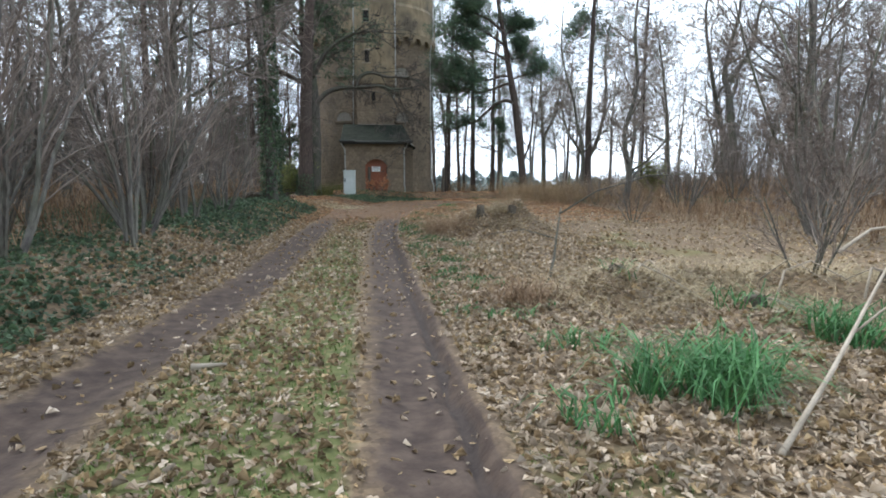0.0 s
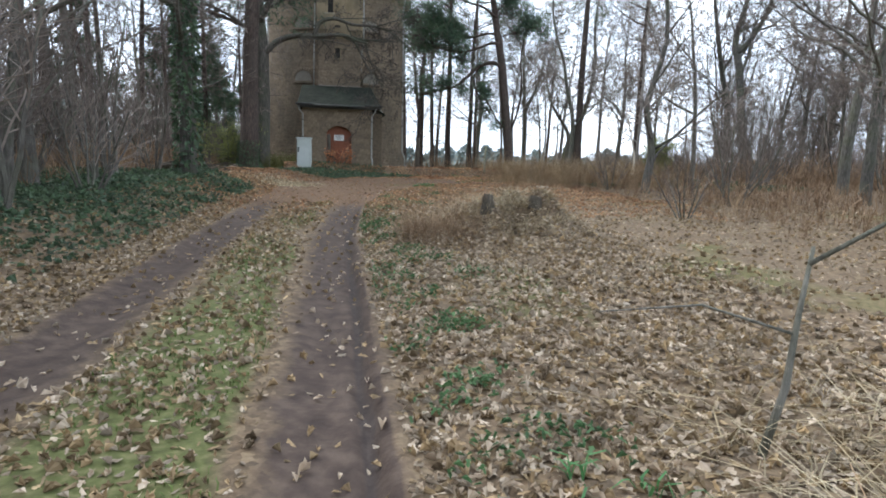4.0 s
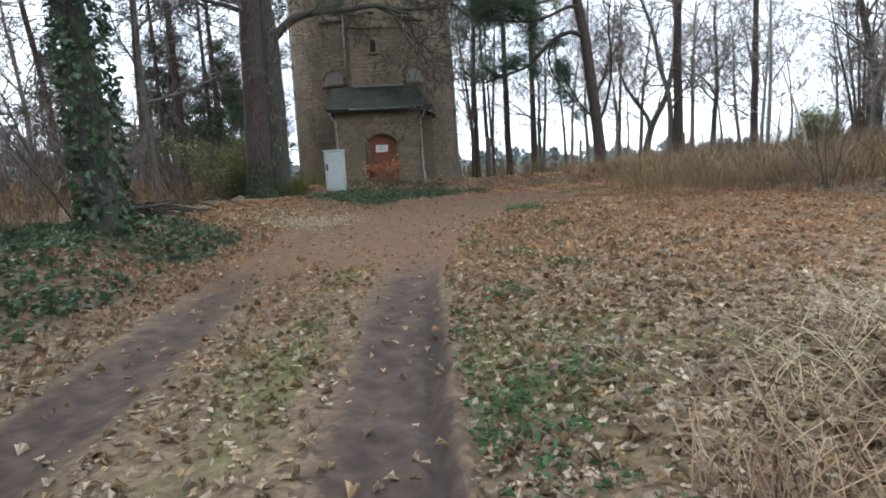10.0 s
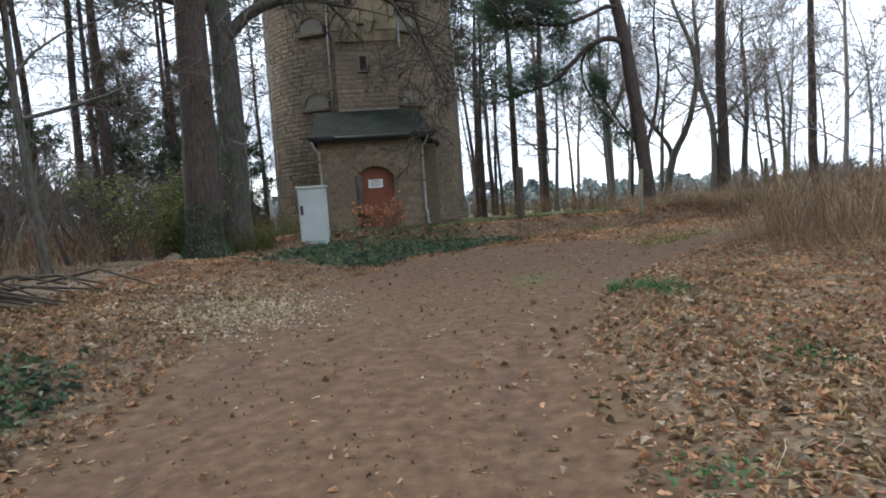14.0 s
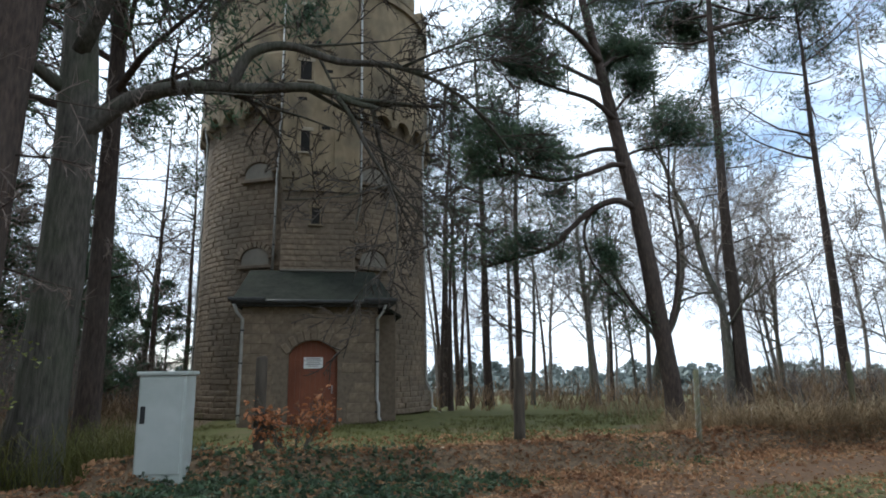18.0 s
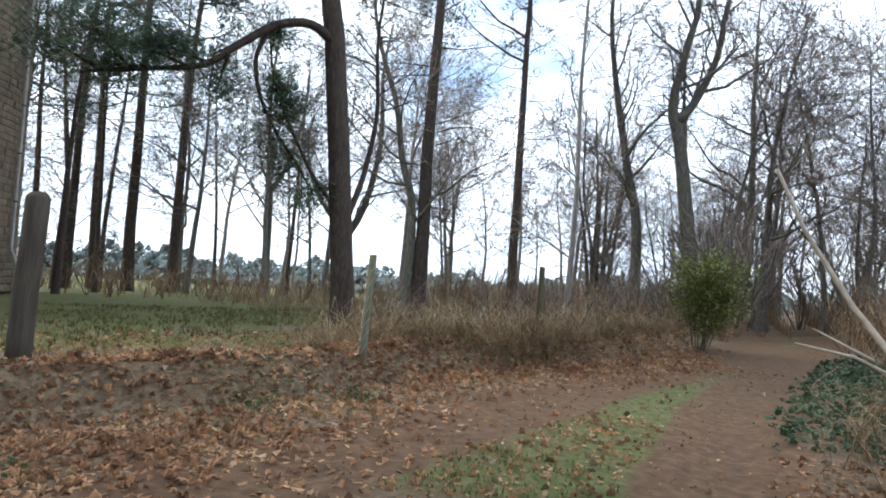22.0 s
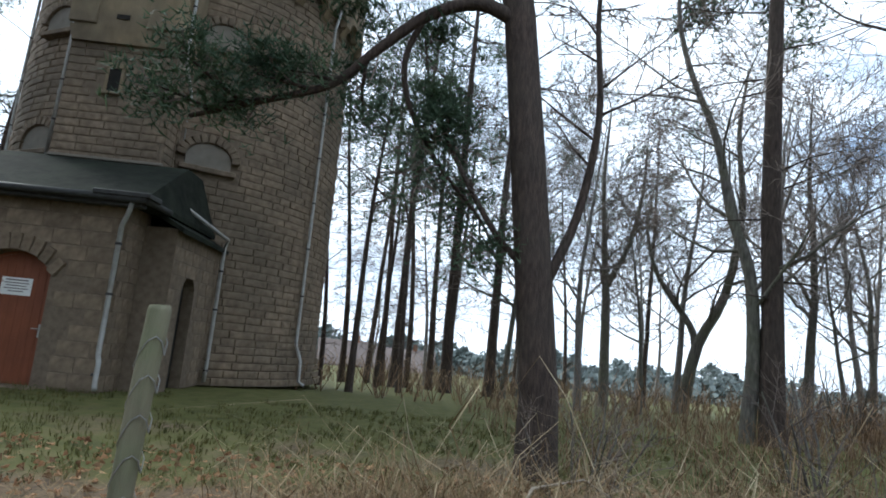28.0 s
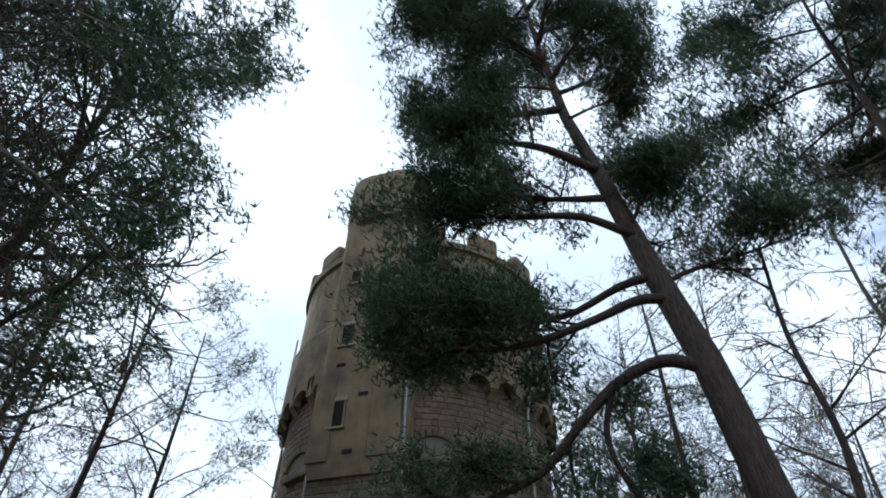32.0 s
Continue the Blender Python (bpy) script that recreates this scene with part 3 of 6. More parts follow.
def turret_block(x0, x1, y0, y1, z0, z1, r, flare=0.0):
    g, ring_pts = Geo(), []
    for cx, cy, a0 in ((x1 - r, y1 - r, 0), (x0 + r, y1 - r, 90), (x0 + r, y0 + r, 180), (x1 - r, y0 + r, 270)):
        for k in range(7):
            a = radians(a0 + 15 * k)
            ring_pts.append((cx + r * math.cos(a), cy + r * math.sin(a)))
    n = len(ring_pts)
    mx = (x0 + x1) / 2
    low = [(mx + (p[0] - mx) * (1 - flare), p[1] + (flare * .35 if p[1] < (y0 + y1) / 2 else 0), z0) for p in ring_pts]
    high = [(p[0], p[1], z1) for p in ring_pts]
    g.add(low + high, [(k, (k + 1) % n, n + (k + 1) % n, n + k) for k in range(n)] + [tuple(range(n, 2 * n)), tuple(reversed(range(n)))])
    return g


part("turret_base", turret_block(-1.24, 1.46, TFY, -3.6, 3.0, 8.3, .05), M_MORTAR, tower, "flat stone face above the porch roof")
part("turret_corbel", turret_block(-1.32, 1.6, TFY - .16, -3.6, 8.25, 8.65, .1, .07), M_RENDER, tower)
part("turret_shaft", turret_block(-1.32, 1.6, TFY - .16, -3.6, 8.65, 18.7, .3), M_RENDER, tower, "upper turret in patchy ochre-grey render")
part("turret_head_corbel", turret_block(-1.6, 1.88, TFY - .42, -3.4, 18.35, 18.8, 1.15, .16), M_RENDER, tower)
part("turret_head", bevelled(turret_block(-1.6, 1.88, TFY - .42, -3.4, 18.8, 21.0, 1.15), .3, 3), M_RENDER, tower, "rounded overhanging turret head")
# shallow strips of a tall recessed panel on the shaft
for x0, x1 in ((-1.3, -.62), (.62, 1.58)):
    g = Geo()
    g.box(x0, TFY - .225, 8.7, x1, TFY - .12, 11.6)
    part("pilaster_strip", bevelled(g, .02, 1), M_RENDER, tower)


def turret_window(x, z, w, h, y=TFY - .165, dressing=M_PALE):
    # no recess: a near-black panel carries the darkness inside the window
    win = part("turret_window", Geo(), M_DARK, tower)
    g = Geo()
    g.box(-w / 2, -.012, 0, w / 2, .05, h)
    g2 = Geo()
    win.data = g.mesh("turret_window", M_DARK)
    g2.box(-w / 2 - .12, -.035, h, w / 2 + .12, .06, h + .14)
    part("lintel", bevelled(g2, .015, 1), dressing, win)
    g3 = Geo()
    g3.box(-w / 2 - .12, -.09, -.08, w / 2 + .12, .06, 0)
    part("sill", bevelled(g3, .015, 1), dressing, win)
    for s in (-1, 1):
        g4 = Geo()
        g4.box(s * (w / 2 + .035) - .035, -.03, 0, s * (w / 2 + .035) + .035, .05, h)
        part("jamb", g4, M_RENDER, win)
    win.location = (x, y, z)


turret_window(.0, 7.0, .3, .62, TFY - .03, M_RENDER)
for x, z, w, h in ((-.5, 9.75, .42, .85), (-.5, 12.65, .42, .8), (-.5, 15.3, .36, .55)):
    turret_window(x, z, w, h)
for x, z in ((.0, 8.95), (.3, 10.75), (.35, 13.1), (-.6, 11.9), (-.1, 14.3), (.4, 16.6)):
    # solid block on the wall face, its black standing for the hole's shade
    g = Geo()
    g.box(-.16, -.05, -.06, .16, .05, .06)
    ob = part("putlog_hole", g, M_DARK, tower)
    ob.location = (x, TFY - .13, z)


def blind_niche(angle, z):
    """An arched blind window: pale plaster under a brick arch, on a stone sill."""
    nic = part("blind_niche", Geo(), M_PLASTER, tower, "arched blind window in pale plaster")
    g, w, r = Geo(), .58, .52
    pts = [(-w, -.02), (w, -.02)] + [(w * math.cos(math.pi * k / 10), .22 + .42 * math.sin(math.pi * k / 10)) for k in range(11)]
    g.add([(p[0], -.05, p[1]) for p in pts] + [(p[0], .2, p[1]) for p in pts], [tuple(range(len(pts)))] + [(k, (k + 1) % len(pts), len(pts) + (k + 1) % len(pts), len(pts) + k) for k in range(len(pts))])
    nic.data = g.mesh("blind_niche", M_PLASTER)
    for k in range(11):
        a = math.pi * (k + .5) / 11
        b = Geo()
        b.box(-.075, -.13, -.1, .075, .2, .13)
        o = part("arch_stone", bevelled(b, .015, 1), M_STONE, nic)
        o.matrix_local = Matrix.Translation((.68 * math.cos(a), 0, .22 + .53 * math.sin(a))) @ Matrix.Rotation(math.pi / 2 - a, 4, "Y")
    s = Geo()
    s.box(-.72, -.16, -.16, .72, .2, -.02)
    part("sill", bevelled(s, .02, 1), M_STONE, nic)
    a = radians(angle)
    nic.matrix_local = Matrix.Translation((RAD * math.cos(a) * .985, RAD * math.sin(a) * .985, z)) @ Matrix.Rotation(a + math.pi / 2, 4, "Z")


for ang in (270 - 26.5, 270 + 26.5):
    blind_niche(ang, 5.62)
    blind_niche(ang, 9.0)


def downpipe(pts, r=.045, name="downpipe"):
    g = Geo()
    g.tube(pts, [r] * len(pts), 10)
    ob = part(name, g, M_PIPE, tower, "pale weathered zinc downpipe", smooth=True)
    for i in range(len(pts) - 1):
        a, b = Vector(pts[i]), Vector(pts[i + 1])
        n = int((b - a).length // 1.6)
        for k in range(1, n + 1):
            c = a.lerp(b, k / (n + 1))
            h = Geo()
            h.tube([c - Vector((0, 0, .02)), c + Vector((0, 0, .02))], [r * 1.28] * 2, 10)
            part("pipe_clamp", h, M_GUTTER, ob)
    return ob


downpipe([(1.62, TFY - .05, 17.8), (1.66, TFY - .02, 8.15), (1.66, TFY + .02, 7.95), (1.58, TFY + .75, 7.55), (1.56, TFY + .9, 7.35), (1.56, TFY + .9, 5.0)])
downpipe([(-1.4, TFY + .3, 17.8), (-1.4, TFY + .32, 11.3), (-1.42, TFY + .34, 11.0), (-1.48, TFY + .36, 8.4), (-1.52, TFY + .36, 5.2)])
for s in (-1, 1):
    a = radians(270 + s * 67)
    rr = 5.03
    downpipe([(5.3 * math.cos(a), 5.3 * math.sin(a), 16.0), (5.3 * math.cos(a), 5.3 * math.sin(a), 12.6), (rr * math.cos(a), rr * math.sin(a), 11.2), ((rr + .08) * math.cos(a), (rr + .08) * math.sin(a), 1.2), ((rr + .3) * math.cos(a), (rr + .3) * math.sin(a), .75), ((rr + .32) * math.cos(a), (rr + .32) * math.sin(a), .15), ((rr + .5) * math.cos(a), (rr + .5) * math.sin(a), .06)])

# ---- the porch
porch = thing("porch", "low sandstone porch with a dark hipped roof against the tower", "porch", (0, 0, 0))
EAVE = 3.75
g = Geo()
DW, DH = .76, 2.62
DX = -5.52
wall_t = .45


def arch_z(x):
    """Height of the segmental door arch at x from its centre."""
    rise = .42
    rad = (DW * DW + rise * rise) / (2 * rise)
    return DH - rise - (rad - rise) + math.sqrt(max(0.0, rad * rad - x * x))


jag = [(DX - DW + 2 * DW * k / 14, arch_z(-DW + 2 * DW * k / 14)) for k in range(15)]
outline = [(PX0 + .04, 0), (DX - DW, 0)] + jag + [(DX + DW, 0), (PX1 - .04, 0), (PX1 - .04, EAVE)] + [(PX1 - .04 + (PX0 - PX1 + .08) * k / 10, EAVE) for k in range(1, 11)]
nn = len(outline)
g.add([(q[0], PY + .04, q[1]) for q in outline] + [(q[0], PY + wall_t, q[1]) for q in outline], [tuple(range(nn)), tuple(reversed(range(nn, 2 * nn)))] + [((k + 1) % nn, k, nn + k, nn + (k + 1) % nn) for k in range(nn)])
part("front_wall", g, M_MORTAR, porch, "sandstone front wall with a segmental doorway")
SDY, SDW, AXX = 21.85, .42, -2.78
g = Geo()
g.box(PX0 + .04, PY + wall_t, 0, PX0 + wall_t, 24.2, EAVE)
part("side_wall", g, M_MORTAR, porch)
g = Geo()
g.box(PX1 - wall_t, PY + wall_t, 0, PX1 - .04, 20.9, EAVE)
part("side_wall", g, M_MORTAR, porch)
g = Geo()
hole = [(SDY + SDW, 0)] + [(SDY + SDW * math.cos(math.pi * k / 12), 2.15 + SDW * math.sin(math.pi * k / 12)) for k in range(13)] + [(SDY - SDW, 0)]
outline = [(23.9, 0)] + hole + [(20.7, 0), (20.7, 3.5)] + [(20.7 + 3.2 * k / 8, 3.5) for k in range(1, 9)]
nn = len(outline)
g.add([(AXX - .04, q[0], q[1]) for q in outline] + [(PX1 - .3, q[0], q[1]) for q in outline], [tuple(reversed(range(nn))), tuple(range(nn, 2 * nn))] + [(k, (k + 1) % nn, nn + (k + 1) % nn, nn + k) for k in range(nn)])
part("side_bay_wall", g, M_MORTAR, porch, "projecting side bay with an arched doorway")
g = Geo()
g.box(AXX - .36, SDY - SDW - .05, 0, AXX - .3, SDY + SDW + .05, 2.6)
part("side_door", g, M_DARK, porch, "dark narrow arched side door")
g = Geo()
g.add([(PX1 - .35, 20.55, 4.15), (AXX + .14, 20.55, 3.5), (AXX + .14, 24.0, 3.5), (PX1 - .35, 24.0, 4.15), (PX1 - .35, 20.55, 4.03), (AXX + .14, 20.55, 3.4), (AXX + .14, 24.0, 3.4), (PX1 - .35, 24.0, 4.03)],
      [(0, 1, 2, 3), (7, 6, 5, 4), (0, 4, 5, 1), (1, 5, 6, 2), (2, 6, 7, 3)])
part("bay_roof", g, M_SLATE, porch, "dark lean-to roof of the side bay")
# hipped roof against the turret
RX0, RX1, RY0, RTOP, RYT = PX0 - .26, PX1 + .48, PY - .4, 5.25, 22.3
g = Geo()
rv = [(RX0, RY0, EAVE + .1), (RX1, RY0, EAVE + .1), (RX1, 24.0, EAVE + .1), (RX0, 24.0, EAVE + .1), (DX - .12 - 2.2, RYT, RTOP), (DX - .12 + 2.2, RYT, RTOP), (DX - .12 + 2.2, 24.0, RTOP), (DX - .12 - 2.2, 24.0, RTOP)]
rv = rv + [(v[0], v[1], v[2] - .1) for v in rv[:4]]
g.add(rv, [(0, 1, 5, 4), (1, 2, 6, 5), (3, 0, 4, 7), (4, 5, 6, 7), (8, 9, 1, 0), (9, 10, 2, 1), (11, 8, 0, 3), (8, 11, 10, 9)])
part("roof", g, M_SLATE, porch, "dark mossy felt roof")
g = Geo()
g.box(RX0 + .1, RY0 + .06, EAVE - .1, RX1 - .1, RY0 + .3, EAVE)
part("fascia", bevelled(g, .015, 1), M_GUTTER, porch)
g = Geo()
g.box(DX - 1.3, RYT - .1, RTOP - .02, DX + 1.45, RYT - .01, RTOP + .05)
part("lead_flashing", bevelled(g, .01, 1), M_PLASTER, porch, "pale flashing along the roof's top edge")
for x in (RX0 + .45, RX1 - .45):
    g = Geo()
    g.box(x - .55, RY0 - .12, EAVE + .06, x + .55, RY0 + .5, EAVE + .17)
    part("eave_corner", bevelled(g, .02, 1), M_GUTTER, porch)
g = Geo()
g.tube([(RX0, RY0 - .02, EAVE + .04), (RX1, RY0 - .02, EAVE + .04)], [.075, .075], 10)
part("gutter", g, M_GUTTER, porch, smooth=True)
g = Geo()
g.tube([(RX1 - .02, RY0, EAVE + .04), (RX1 - .02, 20.6, EAVE + .06)], [.07, .07], 10)
part("gutter", g, M_GUTTER, porch, smooth=True)


def porch_pipe(pts):
    g = Geo()
    g.tube(pts, [.05] * len(pts), 10)
    ob = part("downpipe", g, M_PIPE, porch, "pale weathered zinc downpipe", smooth=True)
    for k in (.35, 1.9, 2.9):
        h = Geo()
        h.tube([(pts[2][0], pts[2][1], k), (pts[2][0], pts[2][1], k + .05)], [.066, .066], 10)
        part("pipe_clamp", h, M_GUTTER, ob)


porch_pipe([(PX1 + .2, RY0 + .05, EAVE), (PX1 + .12, RY0 + .12, 3.5), (PX1 - .05, PY - .09, 3.28), (PX1 - .05, PY - .09, .75), (PX1 - .0, PY - .12, .62), (PX1 - .0, PY - .12, .2), (PX1 + .06, PY - .22, .12)])
porch_pipe([(PX0 - .2, RY0 + .05, EAVE), (PX0 - .12, RY0 + .12, 3.5), (PX0 + .05, PY - .09, 3.28), (PX0 + .05, PY - .09, .6), (PX0 + .05, PY - .12, .15)])
porch_pipe([(PX1 + .1, 21.3, 4.35), (AXX + .2, 23.45, 3.75), (AXX + .12, 23.5, 3.5), (AXX + .12, 23.5, .5), (AXX + .12, 23.45, .1)])

# door
door = thing("door", "red-brown painted plank door with a segmental arched head, closed", "door", (DX, PY + .3, .0))
n_b = 9
for k in range(n_b):
    xa, xb = -DW + .05 + (2 * DW - .1) * k / n_b, -DW + .05 + (2 * DW - .1) * (k + 1) / n_b - .006
    g = Geo()
    za, zb = arch_z(xa) - .05, arch_z(xb) - .05
    g.add([(xa, 0, .02), (xb, 0, .02), (xb, 0, zb), (xa, 0, za), (xa, .05, .02), (xb, .05, .02), (xb, .05, zb), (xa, .05, za)], [(0, 1, 2, 3), (4, 7, 6, 5), (0, 4, 5, 1), (1, 5, 6, 2), (2, 6, 7, 3), (3, 7, 4, 0)])
    part("plank", g, M_DOOR, door)
fr = Geo()
arc = [(x, arch_z(x)) for x in [-DW + .002 + (2 * DW - .004) * k / 14 for k in range(15)]]
path = [(-DW + .002, 0)] + arc + [(DW - .002, 0)]
for (xa, za), (xb, zb) in zip(path, path[1:]):
    ia, ib = (xa * .93, za - (.05 if za > .1 else 0)), (xb * .93, zb - (.05 if zb > .1 else 0))
    fr.add([(xa, -.03, za), (xb, -.03, zb), (ib[0], -.03, ib[1]), (ia[0], -.03, ia[1]), (xa, .07, za), (xb, .07, zb), (ib[0], .07, ib[1]), (ia[0], .07, ia[1])], [(0, 1, 2, 3), (4, 7, 6, 5), (0, 4, 5, 1), (3, 2, 6, 7)])
part("door_frame", fr, M_DOOR, door)
g = Geo()
g.box(-.02, -.02, -.13, .02, 0, .13)
plate = part("handle_plate", bevelled(g, .006, 1), M_PIPE, door, "pale metal handle plate")
plate.location = (DW - .16, -.003, 1.08)
g = Geo()
g.tube([(0, -.02, .04), (0, -.06, .04), (-.02, -.07, .04), (-.12, -.07, .04)], [.011] * 4, 8)
part("handle", g, M_PIPE, plate, smooth=True)
for z in (.45, 2.0):
    g = Geo()
    g.box(-DW + .06, -.015, z - .02, -DW + .5, 0, z + .02)
    part("strap_hinge", bevelled(g, .004, 1), M_DOOR, door)
sign = thing("door_sign", "white rectangular notice with dark print on the door", "sign", (DX + .0, PY + .285, 1.74))
g = Geo()
g.box(-.3, 0, 0, .3, .012, .35)
part("plate", bevelled(g, .004, 1), M_SIGN, sign)
for k, (w, h) in enumerate(((.44, .03), (.48, .022), (.40, .022), (.46, .022), (.3, .022))):
    g = Geo()
    g.box(-w / 2, -.003, .285 - k * .055, w / 2, -.0005, .285 - k * .055 + h)
    part("text_line", g, M_SIGNTXT, sign)
step_ = thing("door_step", "worn stone step before the door", "step", (DX, PY - .12, 0))
g = Geo()
g.box(-.95, -.2, -.2, .95, .32, .04)
part("slab", bevelled(g, .03, 2), M_STONE, step_)
# arch stones round the door
for k in range(9):
    x = -DW - .08 + (2 * DW + .16) * (k + .5) / 9
    a = (x / (DW + .1)) * .75
    b = Geo()
    b.box(-.095, -.03, .0, .095, .3, .34)
    o = part("arch_stone", bevelled(b, .015, 1), M_STONE, porch)
    o.matrix_local = Matrix.Translation((DX + x, PY + .005, arch_z(max(-DW, min(DW, x))) + .005)) @ Matrix.Rotation(a, 4, "Y")


# ---- stone blocks
def block_mesh(w, h, d, bulge=.006):
    """A rock-faced block: bulging front, split edges."""
    g = Geo()
    i = .012
    fz = d + .0
    ring_o = [(-w / 2, 0, 0), (w / 2, 0, 0), (w / 2, 0, h), (-w / 2, 0, h)]
    ring_f = [(-w / 2 + i, -fz, i), (w / 2 - i, -fz, i), (w / 2 - i, -fz, h - i), (-w / 2 + i, -fz, h - i)]
    mid = [(-w * .22, -fz - bulge, h * .33), (w * .25, -fz - bulge * .6, h * .3), (w * .22, -fz - bulge * 1.1, h * .68), (-w * .26, -fz - bulge * .75, h * .7)]
    g.add(ring_o + ring_f + mid, [(0, 1, 5, 4), (1, 2, 6, 5), (2, 3, 7, 6), (3, 0, 4, 7), (4, 5, 9, 8), (5, 6, 10, 9), (6, 7, 11, 10), (7, 4, 8, 11), (8, 9, 10, 11)])
    return g


BH = .31
rng = random.Random(5)
shapes = {}


def block_data(w):
    k = round(w / .08)
    if k not in shapes:
        shapes[k] = [block_mesh(k * .08 - .008, BH - .008, d, .004).mesh("stone", M_STONE) for d in (.018, .021, .025)]
    return rng.choice(shapes[k]), k * .08


def in_door(x, z):
    return abs(x - DX) < DW + .12 and z < arch_z(max(-DW, min(DW, x - DX))) + .3


# porch front and right side: blocks of their own
z = .04
row = 0
count = 0
while z < EAVE - .12:
    x = PX0
    rng.random()
    first = True
    while x < PX1 - .1:
        w = rng.choice((.4, .48, .56, .64, .72)) if not (first and row % 2) else .32
        first = False
        w = min(w, round((PX1 - x) / .08) * .08)
        if w < .16:
            break
        if not (in_door(x + w / 2, z + BH / 2) or in_door(x + .06, z + BH / 2) or in_door(x + w - .06, z + BH / 2)):
            me, w = block_data(w)
            ob = part("stone", me, None, porch)
            ob.location = (x + w / 2, PY + .05, z)
            count += 1
        x += w
    for xw, ya, yb in ((PX1, PY, 20.7), (AXX, 20.7, 23.8)):
        y = ya
        first = True
        while y < yb - .1 and (xw == PX1 or z < 3.3):
            w = rng.choice((.4, .48, .56, .64)) if not (first and row % 2 == 0) else .32
            w = min(w, max(.16, round((yb - y) / .08) * .08))
            first = False
            if not (xw == AXX and abs(y + w / 2 - SDY) < SDW + .04 + w / 2 and z < 2.5):
                me, w = block_data(w)
                ob = part("stone", me, None, porch)
                ob.matrix_local = Matrix.Translation((xw - .05, y + w / 2, z)) @ Matrix.Rotation(math.pi / 2, 4, "Z")
                count += 1
            y += w
    if z < 3.3:
        me, w = block_data(.56)
        ob = part("stone", me, None, porch)
        ob.location = ((PX1 + AXX) / 2, 20.75, z)
    z += BH
    row += 1

# drum and turret face: joined courses
courses = Geo()


CH = .205


def put_block(m, w):
    b = block_mesh(w - .012, CH - .012, rng.choice((.044, .047, .051, .056)), .007)
    courses.add([tuple(m @ Vector(v)) for v in b.v], b.f)


z = .0
row = 0
while z < CORBEL_Z + .3:
    r = RAD - .06 - .012 * z + (.2 * max(0, 1 - z / 1.0))
    a = 178.0 + rng.random() * 4
    while a < 362:
        w = rng.choice((.4, .5, .62, .75, .9))
        da = math.degrees(w / r)
        mid = radians(a + da / 2)
        x, y = r * math.cos(mid), r * math.sin(mid)
        hidden = -1.3 < x < 1.5 and z > 3.0
        hidden = hidden or (PX0 + .2 < x + AX < PX1 - .2 and z < 3.7)
        niche = False
        for na in (243.5, 296.5):
            for nz in (5.62, 9.0):
                if abs(a + da / 2 - na) * .087 < .62 and nz - .25 < z + CH / 2 < nz + .85:
                    niche = True
        if not (hidden or niche):
            put_block(Matrix.Translation((x, y, z)) @ Matrix.Rotation(mid + math.pi / 2, 4, "Z"), w)
        a += da
    z += CH
    row += 1
z = 5.0
while z < 8.15:
    x = -1.24
    while x < 1.4:
        w = min(rng.choice((.4, .5, .6, .7)), 1.46 - x)
        if w < .12:
            break
        if not (abs(x + w / 2) < .2 + w / 2 and 6.75 < z < 7.7):
            put_block(Matrix.Translation((x + w / 2, TFY + .03, z)), w)
        x += w
    y = TFY
    while y < -4.6:
        put_block(Matrix.Translation((1.43, y + .3, z)) @ Matrix.Rotation(math.pi / 2, 4, "Z"), .6)
        y += .6
    z += CH
part("course_facing", courses, M_STONE_J, tower, "rock-faced sandstone courses", kind="stuff")

# ---------------------------------------------------------------- trees


def grow(rnd, geos, start, direction, length, radius, level, style, out_tips=None):
    """A branch and, from it, its smaller branches. geos: wood meshes by level."""
    seg = max(1 if level + 1 == style["levels"] and level > 1 else 2, min(9, int(length / style["seg"][level])))
    pts, rad = [Vector(start)], [radius]
    d = Vector(direction).normalized()
    for i in range(seg):
        wob = style["wobble"][level]
        d = (d + Vector((rnd.uniform(-wob, wob), rnd.uniform(-wob, wob), rnd.uniform(-wob, wob) + style["lift"][level]))).normalized()
        pts.append(pts[-1] + d * (length / seg))
        rad.append(max(style["thin"], radius * (1 - (1 - style["taper"][level]) * (i + 1) / seg)))
    target = geos[min(level, len(geos) - 1)]
    if seg == 1:
        target.spike(pts[0], pts[1], radius * 1.15)
    else:
        tp, tr = pts, rad
        if level == 0 and radius > .08 and pts[0].z < .4:
            f = pts[0]
            tp = [Vector((f.x, f.y, -.25)), Vector((f.x, f.y, 0)), Vector((f.x, f.y, .18)), f + (pts[1] - f) * .18] + pts[1:]
            tr = [radius * 1.5, radius * 1.28, radius * 1.13, radius * 1.04] + rad[1:]
        target.tube(tp, tr, style["sides"][level], cap=level == 0)
    if out_tips is not None and level >= style["tip_level"]:
        for p in pts[1:]:
            out_tips.append((p, d))
    if level + 1 >= style["levels"]:
        return pts
    n = style["kids"][level]
    for k in range(n):
        t = style["from"][level] + (1 - style["from"][level]) * (k + rnd.random()) / n
        i = min(seg - 1, int(t * seg))
        p = pts[i].lerp(pts[i + 1], t * seg - i)
        axis = (pts[i + 1] - pts[i]).normalized()
        side = axis.orthogonal().normalized()
        side.rotate(Matrix.Rotation(rnd.random() * 6.283, 3, axis))
        ang = radians(rnd.uniform(*style["angle"][level]))
        nd = axis * math.cos(ang) + side * math.sin(ang)
        nl = length * rnd.uniform(*style["ratio"][level]) * (1 - style["short"][level] * t)
        nr = max(style["thin"], rad[i] * rnd.uniform(.35, .6))
        grow(rnd, geos, p, nd, nl, nr, level + 1, style, out_tips)
    return pts


